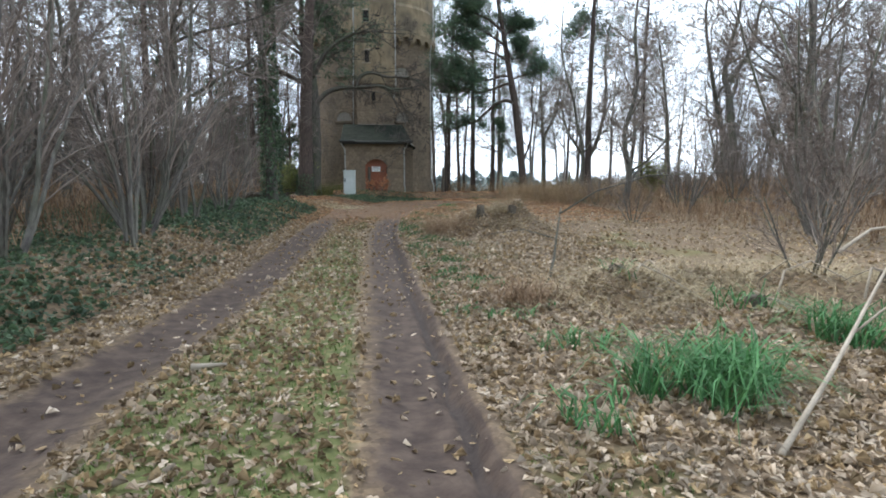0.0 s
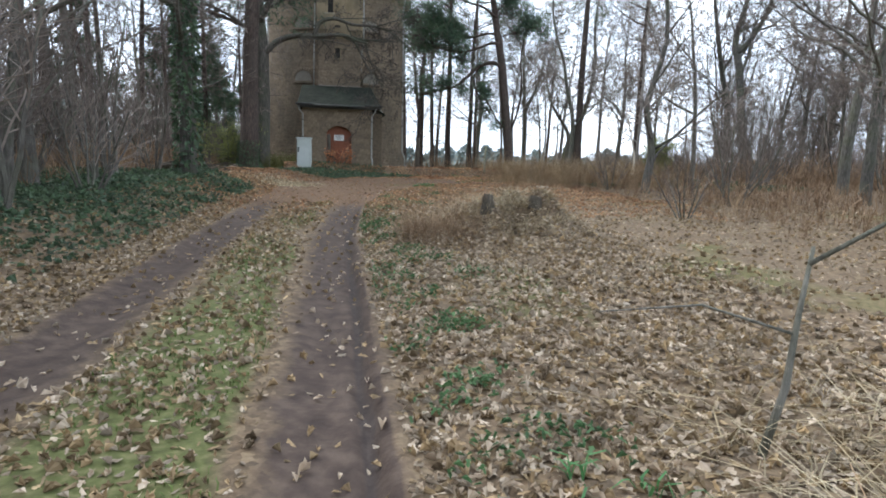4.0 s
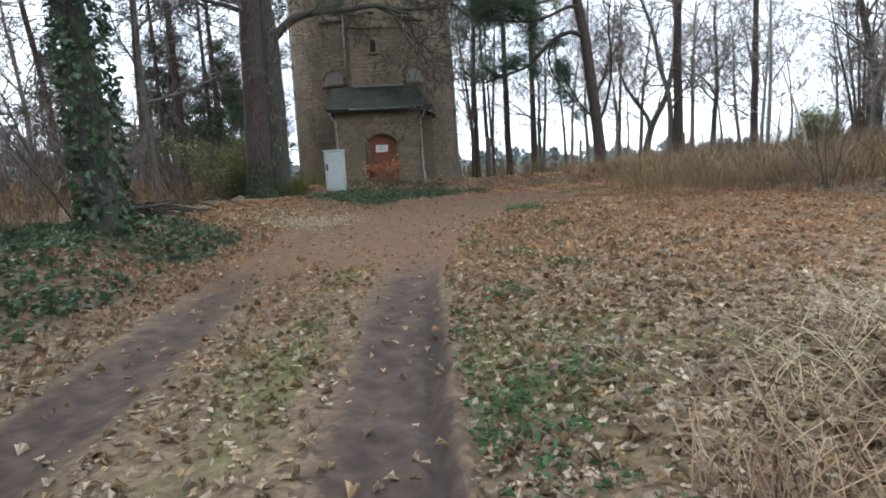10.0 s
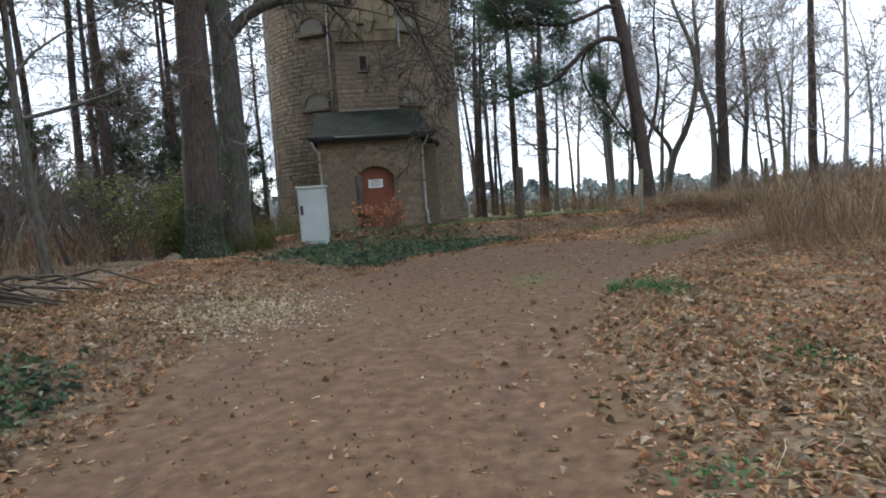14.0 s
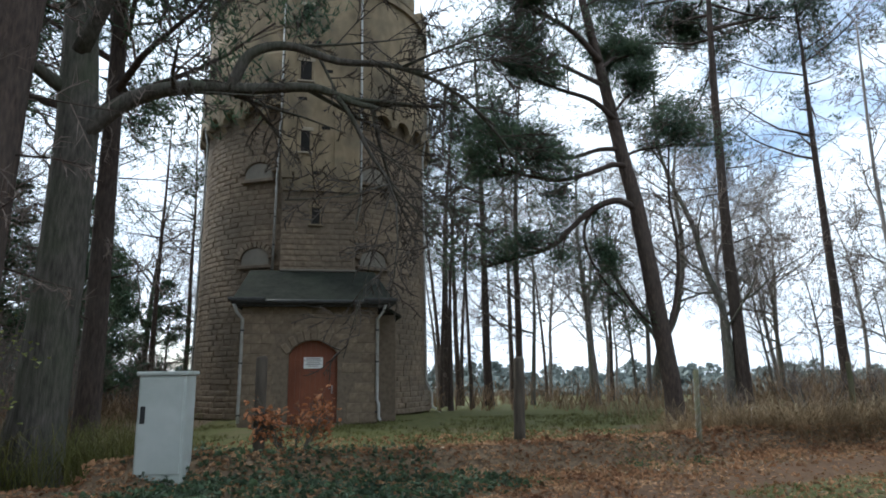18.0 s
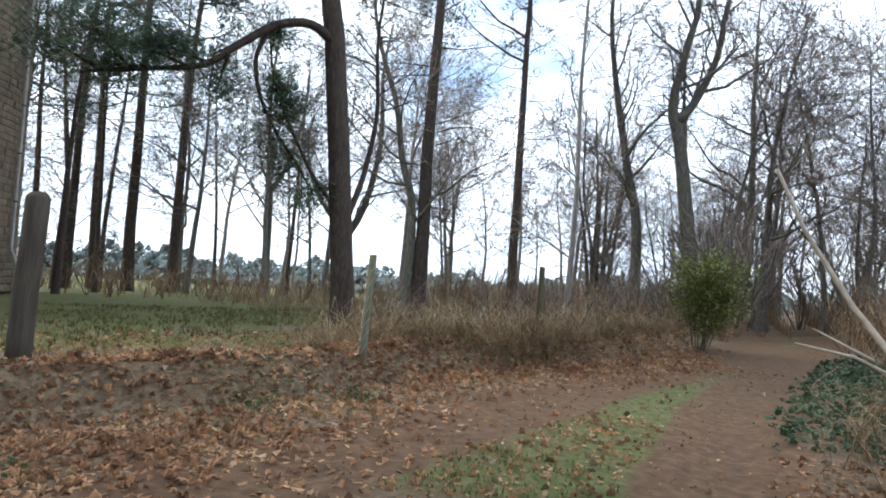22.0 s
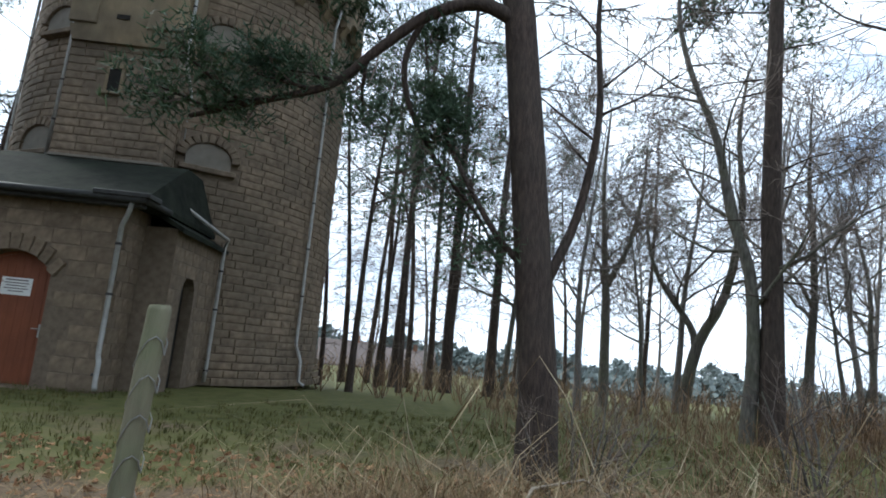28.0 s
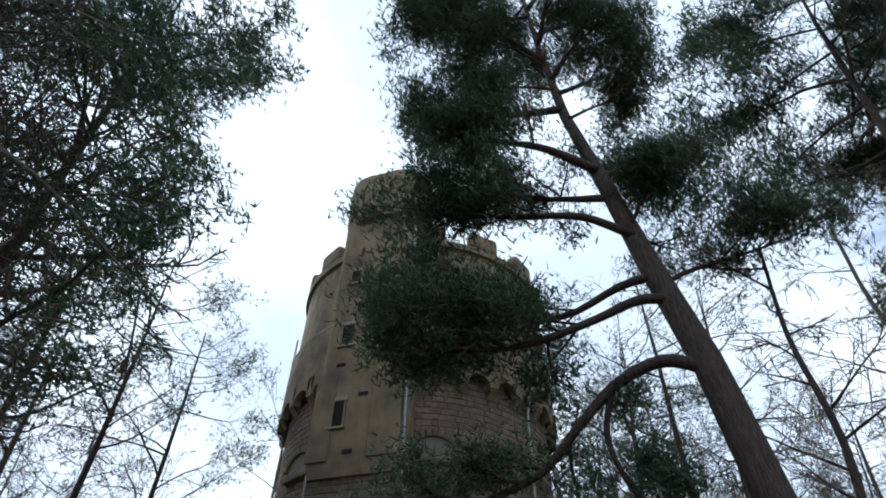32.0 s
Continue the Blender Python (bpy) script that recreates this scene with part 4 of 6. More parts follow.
BARE = dict(levels=5, seg=(1.1, .7, .5, .5, 9), wobble=(.11, .27, .33, .36, .4), lift=(.03, .05, .03, .02, .0), taper=(.1, .2, .3, .4, .5), thin=.0085,
            sides=(9, 6, 4, 3, 3), kids=(13, 7, 5, 5), angle=((35, 75), (30, 65), (30, 70), (30, 75)), ratio=((.36, .56), (.45, .7), (.45, .7), (.45, .7)), short=(.45, .3, .3, .3),
            tip_level=9)
BARE["from"] = (.24, .2, .15, .15)


def bare_tree_parts(seed, height, radius, style=BARE, fork=False, lean=(0, 0)):
    rnd = random.Random(seed)
    geos = [Geo(), Geo(), Geo()]
    if fork:
        for s in (-1, 1):
            st = dict(style, kids=(7, 7, 5, 5))
            grow(rnd, geos, (0, 0, .3), (s * .07 + lean[0], rnd.uniform(-.05, .05), 1), height * (.95 if s < 0 else .85), radius * .75, 0, st)
    else:
        grow(rnd, geos, (0, 0, .3), (lean[0], lean[1], 1), height, radius, 0, style)
    return geos


def make_tree(name, label, category, geos, group, bark=None, twig=None):
    t = thing(name, label, category, (0, 0, 0), group=group)
    part("trunk", geos[0], bark or M_BARK, t, smooth=True)
    part("branchwork", geos[1], bark or M_BARK, t, smooth=True)
    part("crown", geos[2], twig or M_TWIG, t, "fine leafless twigs")
    return t


def place(master, used, x, y, rz=0.0, s=1.0, lean=(0, 0), dz=-.05):
    """The master itself at first, then copies of it."""
    m = Matrix.Translation((x, y, gz(x, y) + dz)) @ Euler((radians(lean[0]), radians(lean[1]), radians(rz))).to_matrix().to_4x4()
    if not used:
        used.append(1)
        ob = master
        ob.matrix_basis = m
    else:
        ob = copy_thing(master, m)
    ob.scale = (s, s, s)
    return ob


def needles(geo, rnd, centre, size, count, flat=.75, big=1.0):
    """A clump of needle tufts, each a fan of thin blades."""
    for _ in range(count):
        o = Vector((rnd.gauss(0, 1), rnd.gauss(0, 1), rnd.gauss(0, flat))) * size * .42
        p = Vector(centre) + o
        for _ in range(4):
            d = Vector((rnd.uniform(-1, 1), rnd.uniform(-1, 1), rnd.uniform(-.4, 1))).normalized()
            s = d.orthogonal().normalized() * rnd.uniform(.009, .018) * big
            q = p + d * rnd.uniform(.10, .20) * big
            geo.add([tuple(p - s), tuple(p + s), tuple(q)], [(0, 1, 2)])


PINE = dict(levels=4, seg=(1.5, .6, .4, 9), wobble=(.035, .2, .28, .3), lift=(.02, .05, .06, .05), taper=(.15, .25, .35, .4), thin=.008, sides=(10, 6, 4, 3),
            kids=(15, 6, 4), angle=((55, 95), (30, 65), (30, 60)), ratio=((.16, .27), (.4, .65), (.4, .7)), short=(.15, .3, .3), tip_level=2)
PINE["from"] = (.5, .3, .2)


def pine_parts(seed, height, radius, style=PINE, clump=.55, per=9, keep=1.0, lean=(0, 0), big=1.0):
    rnd = random.Random(seed)
    wood, tips, crown = [Geo(), Geo(), Geo()], [], Geo()
    grow(rnd, wood, (0, 0, .3), (lean[0], lean[1], 1), height, radius, 0, style, tips)
    for p, d in tips:
        if noise.noise(Vector(p) * .85 + Vector((seed, 0, 0))) > .3 - .5 * keep and rnd.random() < .75:
            needles(crown, rnd, p, clump, per, big=big)
    dead = dict(BARE, levels=3, seg=(.5, .4, 9), kids=(6, 5), sides=(4, 3, 3), lift=(-.03, .0, -.02), wobble=(.22, .28, .3), thin=.008)
    for k in range(22):
        z = height * (.12 + (style["from"][0] + .12 - .12) * (k + rnd.random()) / 22)
        a = rnd.random() * 6.283
        q = .8 * radius
        grow(rnd, [wood[1], wood[2], wood[2]], (lean[0] * z + q * math.cos(a), lean[1] * z + q * math.sin(a), z), (math.cos(a), math.sin(a), rnd.uniform(-.2, .35)), rnd.uniform(.6, 1.2 + z * .14), .02, 0, dead)
    return wood, crown


def make_pine(label, wood, crown, group, name="pine_tree"):
    t = thing(name, label, "pine tree", (0, 0, 0), group=group)
    part("trunk", wood[0], M_PINEBARK, t, smooth=True)
    part("branchwork", wood[1], M_PINEBARK, t, smooth=True, kind="stuff")
    part("twig_spray", wood[2], M_TWIG, t, kind="stuff")
    part("crown", crown, M_NEEDLE, t, "dark green needle clumps")
    return t


bare = [make_tree("bare_tree", "tall leafless deciduous tree with fine twigs", "tree", bare_tree_parts(s, h, r, fork=f, lean=l), "bare woodland trees")
        for s, h, r, f, l in ((11, 14, .2, False, (.03, 0)), (23, 12, .16, True, (0, .03)), (37, 16, .24, False, (-.04, .02)), (41, 10, .11, False, (.06, .0)))]
used_bare = [[], [], [], []]
pines = [make_pine("tall Scots pine with a bare trunk and dark crown", *pine_parts(s, h, r, keep=.45, per=9, clump=.45, big=1.2), "Scots pines")
         for s, h, r, k in ((5, 17, .17, .5), (6, 19, .21, .5), (9, 15, .14, .5))]
used_pine = [[], [], []]

rnd = random.Random(77)


def put_bare(k, x, y, s=1.0, lean=(0, 0)):
    return place(bare[k], used_bare[k], x, y, rnd.uniform(0, 360), s, lean)


def put_pine(k, x, y, s=1.0, lean=(0, 0)):
    return place(pines[k], used_pine[k], x, y, rnd.uniform(0, 360), s, lean)


# trees past the fence and along the track to the east
for k, x, y, s in ((2, 27, 17.2, 1.0), (0, 22.4, 14.2, .9), (3, 23.4, 12.4, 1.1), (3, 21.8, 15.6, 1.1), (0, 31, 17.3, 1.0), (1, 36, 21, 1.0), (3, 26, 12, .9), (0, 30, 10, .95),
                   (2, 34, 12, .9), (3, 18, 6.5, .8), (0, 22, 5, .9), (1, 25, 8, .8), (2, 19.5, 33, .95), (0, 24.8, 36, .9), (3, 28, 31, .8), (1, 38, 30, .9), (0, 44, 22, 1.0), (2, 42, 14, 1.0),
                   (3, 6.6, 33.8, 1.3), (3, 11.5, 31, .9), (0, 48, 28, .9), (3, 52, 18, 1.0), (3, 17.2, 27.5, .8), (0, 9.2, 44, 1.0)):
    put_bare(k, x, y, s)
for k, x, y, s in ((1, 14.7, 20.4, 1.0), (1, 6.1, 34.5, 1.15), (0, 1.1, 40.6, 1.1), (2, 2.5, 40.5, 1.2), (0, 3.7, 40.3, 1.15), (2, -.6, 37, 1.1), (1, 1.9, 35.5, 1.05), (0, .2, 44, 1.1), (2, 5.0, 45, 1.2), (1, 9.5, 47, 1.1),
                   (2, 13.5, 50, 1.1), (0, 17.5, 46, 1.1)):
    put_pine(k, x, y, s)
# a group of smaller pines beyond the tower
for k, x, y, s, rz in ((1, .6, 28, .6, 20), (0, 2.2, 30.5, .68, 140), (2, -.8, 31, .75, 260), (0, 1.2, 33.5, .66, 310)):
    place(pines[k], used_pine[k], x, y, rz, s)
# the wood west of the track and behind the tower
for k, x, y, s in ((0, -12.6, 11.4, .95), (2, -14.4, 15.2, .9), (0, -13.5, 20.5, 1.0), (2, -17, 12, 1.0), (1, -18.5, 17, .95), (0, -15, 25, 1.0), (2, -12.5, 28.5, .95), (0, -16.8, 19.6, 1.1), (1, -20, 23, 1.0), (0, -12.2, 34, .9), (2, -7.5, 37, .9), (1, -16.5, 6.5, .95)):
    put_pine(k, x, y, s)
for k, x, y, s in ((3, -11.8, 6.2, .9), (0, -14.5, 3.5, .9), (3, -13, -1, .9), (2, -17.5, 1.5, .95), (0, -11.5, -6.5, .75), (3, -10.7, -9, .7), (1, -14.6, -6, .9), (0, -18.5, -4.5, .95), (2, -16, -10.5, .9), (3, -12.6, -12, .75),
                   (0, -13.5, -16, .8), (1, -17.5, -16, .9), (2, -21, -9.5, 1.0), (0, -22, 0, 1.0), (3, -20, 7, .9), (1, -24, 12, 1.0), (0, -25, -18, 1.0), (3, -16.5, 21.5, .9), (0, -19.5, 29, .9), (2, -27, 4, 1.0), (3, -26, 22, 1.0), (0, -13.4, 31, .8),
                   (2, -30, -8, 1.0), (1, -31, 15, 1.0)):
    put_bare(k, x, y, s)
# scattered trees over the rough ground east of the track's start
for k, x, y, s in ((3, 7, 1.5, .9), (0, 10, -3, .85), (2, 13, 1, .85), (1, 15.5, -5, .85), (3, 9, -9, .8), (0, 14, -12, .9), (2, 19.5, -9, .9), (1, 20, 0, .9), (3, 12, -17, .8), (0, 18.5, -18, .9),
                   (3, 24, -14, .9), (2, 26, -4, .9), (0, 25, -22, .9), (1, 31, -10, 1.0), (3, 16.5, -24, .9), (0, 30, 1, 1.0), (2, 36, -2, 1.0)):
    put_bare(k, x, y, s)

lane = random.Random(63)
for k in range(13):
    x, y = lane.uniform(17, 46), lane.uniform(5, 26)
    if near_line(x, y, RUT_L)[0] > 2.6:
        put_bare((3, 1, 3, 0)[k % 4], x, y, lane.uniform(.55, .9))

# cheaper trees of the same kind for the ring of wood farther off, paled for haze
FARBARE = dict(BARE, levels=4, seg=(1.6, .9, .7, 9), kids=(13, 9, 8), thin=.014, sides=(6, 4, 3, 3))
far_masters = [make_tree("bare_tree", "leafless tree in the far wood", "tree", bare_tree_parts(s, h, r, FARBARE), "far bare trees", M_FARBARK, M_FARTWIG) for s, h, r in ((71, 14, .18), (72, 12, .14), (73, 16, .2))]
far_used = [[], [], []]
fr_ = random.Random(404)
spots = []
for _ in range(900):
    a, d = fr_.uniform(0, 6.283), fr_.uniform(26, 75)
    x, y = -3 + d * math.cos(a), 2 + d * math.sin(a)
    if near_line(x, y, RUT_L)[0] < 3.5 or any(math.hypot(x - q[0], y - q[1]) < 4.2 for q in spots):
        continue
    spots.append((x, y))
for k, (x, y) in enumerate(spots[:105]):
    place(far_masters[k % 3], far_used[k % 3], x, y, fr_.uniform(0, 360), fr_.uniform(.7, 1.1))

# the big pine left of the tower, tall and thick
big = make_pine("very thick straight pine with dark furrowed bark", *pine_parts(52, 21, .37, style=dict(PINE, kids=(24, 8, 5), ratio=((.18, .28), (.4, .65), (.4, .7))), keep=.9, per=11, clump=.55, big=1.3), "Scots pines")
place(big, [], -9.42, 7.85, 40, 1.0)
BROAD = dict(PINE, kids=(44, 8, 5), ratio=((.13, .21), (.4, .65), (.4, .7)))
BROAD["from"] = (.3, .25, .2)
broad = make_pine("broad dense pine with drooping lower branches", *pine_parts(29, 21, .23, style=BROAD, keep=.72, per=13, clump=.6, big=1.45), "Scots pines")
place(broad, [], -9.8, 13.5, 0, 1.05)
WIDE = dict(PINE, kids=(28, 8, 5), ratio=((.2, .3), (.4, .65), (.4, .7)))
WIDE["from"] = (.6, .25, .2)
wide_pine = make_pine("tall pine with a long bare trunk and wide dense crown", *pine_parts(33, 18, .2, style=WIDE, keep=1.0, per=24, clump=.5, big=1.8), "Scots pines")
place(wide_pine, [], 10.75, 21.2, 0, 1.34)
place(pines[1], used_pine[1], 4.2, 34.5, 120, 1.25)

YOUNG = dict(PINE, kids=(24, 5, 3), ratio=((.2, .34), (.4, .6), (.4, .6)), angle=((60, 95), (30, 60), (30, 60)), short=(.75, .3, .3))
YOUNG["from"] = (.06, .2, .2)
young = make_pine("young conifer with branches down to the ground", *pine_parts(81, 8, .1, style=YOUNG, keep=1.0, per=9, clump=.5, big=1.7), "young conifers", "young_conifer")
young_used = []
for x, y, sc, rz in ((-13.0, 21.5, .8, 20), (-14.4, 25.5, 1.0, 120), (-16.2, 22.5, 1.0, 250), (-12.4, 30.5, .75, 310), (-18.0, 27.5, 1.1, 60), (-20.5, 20.5, 1.1, 170), (-15.5, 33, 1.0, 30), (-16.8, 31, .9, 200)):
    place(young, young_used, x, y, rz, sc)

# the pine beside the tower: long arched limbs on one side, dense crown over the turret
LIMBED = dict(PINE, kids=(10, 7, 5))
LIMBED["from"] = (.62, .3, .2)


def curve_through(path, n=4):
    """A smooth curve through the points of a path."""
    v = [Vector(q) for q in path]
    v = [v[0] * 2 - v[1]] + v + [v[-1] * 2 - v[-2]]
    out = []
    for a, b, c, d in zip(v, v[1:], v[2:], v[3:]):
        for k in range(n):
            t = k / n
            out.append(.5 * (2 * b + (c - a) * t + (2 * a - 5 * b + 4 * c - d) * t * t + (3 * b - a - 3 * c + d) * t * t * t))
    return out + [v[-2]]


def limbed_pine():
    rnd = random.Random(91)
    wood, tips, crown = [Geo(), Geo(), Geo()], [], Geo()
    H, R = 20.5, .245
    pts = [(.14, 0, -.15), (.14, 0, .15), (.12, 0, 1), (-.22, .03, 4), (-.48, .06, 6.1), (-.84, .1, 7.9), (-1.2, .1, 9.9), (-1.7, .1, 12.5), (-2.0, 0, 15.5), (-2.3, .1, H)]

    def off(z):
        for a, b in zip(pts, pts[1:]):
            if z <= b[2]:
                return a[0] + (b[0] - a[0]) * (z - a[2]) / (b[2] - a[2])
        return pts[-1][0]

    wood[0].tube(pts, [R * 1.3, R * 1.12, R, R * .95, R * .88, R * .78, R * .62, R * .45, R * .25, .03], 12)
    sub = dict(levels=3, seg=(.5, .4, .3), wobble=(.16, .28, .3), lift=(.02, .05, .05), taper=(.3, .35, .4), thin=.008, sides=(6, 4, 3), kids=(7, 4), angle=((25, 60), (30, 60)), ratio=((.35, .6), (.4, .7)), short=(.3, .3), tip_level=1)
    sub["from"] = (.25, .2)

    def limb(path, r, n_sub, reach, grown=tips, rooted=True):
        """A thick limb along a path from the trunk, with sub-branches towards its end."""
        dx = off(path[0][2]) - path[0][0] if rooted else 0
        path = curve_through([(q[0] + dx, q[1], q[2]) for q in path])
        wood[1].tube(path, [r * (1 - .7 * k / (len(path) - 1)) for k in range(len(path))], 8)
        vp = [Vector(p) for p in path]
        for k in range(n_sub):
            t = .4 + .6 * (k + rnd.random()) / n_sub
            i = min(len(vp) - 2, int(t * (len(vp) - 1)))
            p = vp[i].lerp(vp[i + 1], t * (len(vp) - 1) - i)
            d = (vp[i + 1] - vp[i]).normalized() + Vector((rnd.uniform(-1, 1), rnd.uniform(-1, 1), rnd.uniform(-.5, .9)))
            grow(rnd, [wood[1], wood[2], wood[2]], p, d, reach * rnd.uniform(.6, 1.1), r * .3, 0, sub, grown)

    limb([(0, 0, 5.95), (-.6, .05, 6.2), (-1.3, .1, 5.95), (-1.95, .2, 5.4), (-2.5, .3, 4.9), (-3.4, .4, 4.6), (-4.4, .5, 4.3)], .11, 7, 1.0)
    hanging = []
    limb([(-1.79, .1, 5.95), (-2.0, .3, 5.35), (-1.85, .4, 4.7), (-1.4, .5, 4.0), (-.85, .5, 3.4), (-.5, .5, 2.9)], .05, 15, .75, hanging, False)
    limb([(0, 0, 7.2), (-.5, -.1, 7.2), (-1.2, -.2, 6.9), (-2.2, -.3, 6.6), (-3.2, -.3, 6.7), (-4.0, -.2, 6.9)], .09, 17, 1.3)
    limb([(0, 0, 7.7), (-.6, .2, 7.75), (-1.6, .4, 7.5), (-2.8, .5, 7.8), (-3.9, .4, 8.3)], .08, 19, 1.5)
    limb([(0, 0, 8.6), (-.8, -.3, 9.0), (-1.8, -.4, 9.2), (-2.7, -.4, 9.5), (-3.4, -.3, 9.9)], .08, 17, 1.5)
    limb([(0, 0, 9.6), (-.7, .4, 10.2), (-1.5, .6, 10.7), (-2.5, .6, 11.3)], .08, 14, 1.3)
    limb([(0, 0, 7.5), (.5, .1, 7.75), (1.2, .15, 7.9), (2.0, .2, 8.1)], .05, 9, 1.0)
    limb([(0, 0, 8.8), (.3, -.2, 9.2), (.7, -.3, 9.6)], .045, 9, .9)
    limb([(-.05, 0, 10.4), (-.9, -.3, 11.0), (-1.7, -.5, 11.3), (-2.2, -.6, 11.4)], .10, 12, 1.3)
    limb([(-.03, 0, 10.2), (.5, .3, 10.7), (.9, .5, 10.9), (1.3, .7, 11.1)], .06, 11, 1.0)
    limb([(-.05, 0, 12.6), (-.9, .3, 13.2), (-2.0, .4, 13.7), (-3.2, .5, 14.0)], .09, 19, 1.5)
    limb([(-.1, 0, 13.8), (.5, -.3, 14.4), (1.2, -.5, 14.8)], .06, 8, 1.2)
    limb([(-.15, 0, 14.6), (-.9, -.4, 15.4), (-1.9, -.7, 15.9), (-2.9, -.8, 16.2)], .08, 18, 1.5)
    limb([(-.2, 0, 16), (.4, .4, 16.8), (1.0, .6, 17.2)], .06, 9, 1.3)
    limb([(-.25, 0, 17), (-1.0, .2, 17.7), (-2.1, .2, 18.2)], .06, 17, 1.4)
    limb([(-.3, 0, 18.2), (-.4, -.5, 19.2), (-.2, -.6, 20.2)], .05, 10, 1.3)
    limb([(0, 0, 13.2), (.5, .2, 13.6), (.9, .2, 13.7), (1.3, .1, 13.6)], .06, 11, 1.3)
    limb([(-.1, 0, 15.4), (.3, -.7, 16), (.8, -1.3, 16.3)], .06, 10, 1.4)
    limb([(-.2, 0, 17.4), (.5, -.2, 18.3), (1.0, -.2, 19)], .06, 10, 1.3)
    for zz in (8.5, 10.3, 12.2, 13.4, 14.4, 15.6, 16.6, 17.8, 18.8, 19.6):
        a = rnd.random() * 6.283
        limb([(0, 0, zz), (.5 * math.cos(a), .5 * math.sin(a), zz + .3), (1.0 * math.cos(a), 1.0 * math.sin(a), zz + .5)], .04, 6, 1.5)
    limb([(-.1, 0, 2.5), (-.6, .1, 3.0), (-1.1, .2, 3.8), (-1.6, .3, 4.8), (-1.8, .3, 5.7)], .05, 4, .4)
    for p, d in hanging:
        if rnd.random() < .55:
            needles(crown, rnd, p, .5, 3, big=.8)
    for p, d in tips:
        if noise.noise(Vector(p) * 1.3) > -.3 and rnd.random() < .9:
            needles(crown, rnd, p, .46, 8, big=.95)
    side = curve_through([(.1, 0, 2.4), (.5, .1, 3.4), (.72, .1, 4.8), (.66, .2, 6.4), (.8, .2, 8.0)])
    wood[1].tube(side, [.075 * (1 - .7 * k / (len(side) - 1)) for k in range(len(side))], 7)
    for k in range(10):
        grow(rnd, [wood[1], wood[2], wood[2]], side[6 + k], (rnd.uniform(-1, 1), rnd.uniform(-1, 1), .6), 1.3, .02, 0, dict(sub, tip_level=9))
    return wood, crown


lp = make_pine("leaning-limbed Scots pine with long arched limbs reaching over the tower", *limbed_pine(), "Scots pines")
place(lp, [], 3.93, 15.2, 0, 1.01)

# crooked bare trees with trunks of their own shape
CROOK = dict(BARE, wobble=(.2, .3, .34, .36, .4), kids=(11, 6, 5, 4), ratio=((.36, .56), (.45, .7), (.45, .75), (.45, .7)))


def shaped_tree(seed, stems, label, x, y, rz, bark=None):
    """A bare tree whose stems follow their own paths, local x across the view from the track."""
    rnd = random.Random(seed)
    geos = [Geo(), Geo(), Geo()]
    for path, r0, r1, n, t0, reach in stems:
        pts = curve_through(path, 3)
        m = len(pts) - 1
        rad = [(r0 + (r1 - r0) * k / m) * (1.45 if k == 0 and path[0][2] < 0 else 1.15 if k == 1 and path[0][2] < 0 else 1) for k in range(m + 1)]
        geos[0].tube(pts, rad, 9)
        for k in range(n):
            t = t0 + (1 - t0) * (k + rnd.random()) / n
            i = min(m - 1, int(t * m))
            p = pts[i].lerp(pts[i + 1], t * m - i)
            ax = (pts[i + 1] - pts[i]).normalized()
            side = ax.orthogonal().normalized()
            side.rotate(Matrix.Rotation(rnd.random() * 6.283, 3, ax))
            ang = radians(rnd.uniform(35, 75))
            grow(rnd, geos, p, ax * math.cos(ang) + side * math.sin(ang) + Vector((0, 0, .15)), reach * rnd.uniform(.6, 1.1) * (1.15 - .5 * t), rad[i] * rnd.uniform(.3, .5), 1, CROOK)
    t = make_tree("bare_tree", label, "tree", geos, "bare woodland trees", bark)
    place(t, [], x, y, rz, 1.0)


shaped_tree(301, [([(0, 0, -.3), (0, 0, .5), (.1, 0, 2), (0, .05, 4), (-.45, .1, 5.5), (-.8, 0, 7.5), (-1.5, .1, 9.5), (-1.9, .2, 11.5), (-1.8, .1, 14.5)], .2, .04, 16, .3, 4.2)],
            "crooked leafless tree growing against a pine", 10.35, 21.5, -39)
shaped_tree(302, [([(0, 0, -.3), (0, 0, .5), (0, 0, 4), (-.5, .1, 6.5), (-1.1, .1, 9.5), (-1.6, 0, 13), (-1.4, 0, 16.5)], .3, .05, 17, .35, 4.5)],
            "tall leafless tree with a slightly bent dark trunk", 20.2, 18.6, -39)
shaped_tree(303, [([(0, 0, -.3), (0, 0, .5), (-.4, 0, 3.6), (-.85, .1, 7), (-1.2, .1, 8.4), (-.85, 0, 10.5), (-.4, 0, 12.7), (-.6, 0, 16)], .36, .06, 15, .4, 4.4),
                  ([(-1.05, .1, 7.8), (-.35, .2, 8.6), (.5, .3, 10.5), (.8, .2, 12.7), (1.6, .1, 15)], .2, .05, 11, .2, 3.6)],
            "thick leafless tree with a swollen fork and wavy trunk", 19.5, 15.5, -39)
fan = random.Random(9)
shaped_tree(304, [([(0, 0, -.3), (.1 * q, 0, .4), (.22 * q, fan.uniform(-.3, .3), 3.2), (.4 * q + fan.uniform(-.2, .2), fan.uniform(-.6, .6), 6), (.62 * q, fan.uniform(-1, 1), 10.5 - .3 * abs(q))], .14, .03, 8, .25, 2.6) for q in (-3, -2, -1, 0, 1, 2, 3)],
            "leafless tree fanning out in many upright stems", 22.6, 22.2, -39)
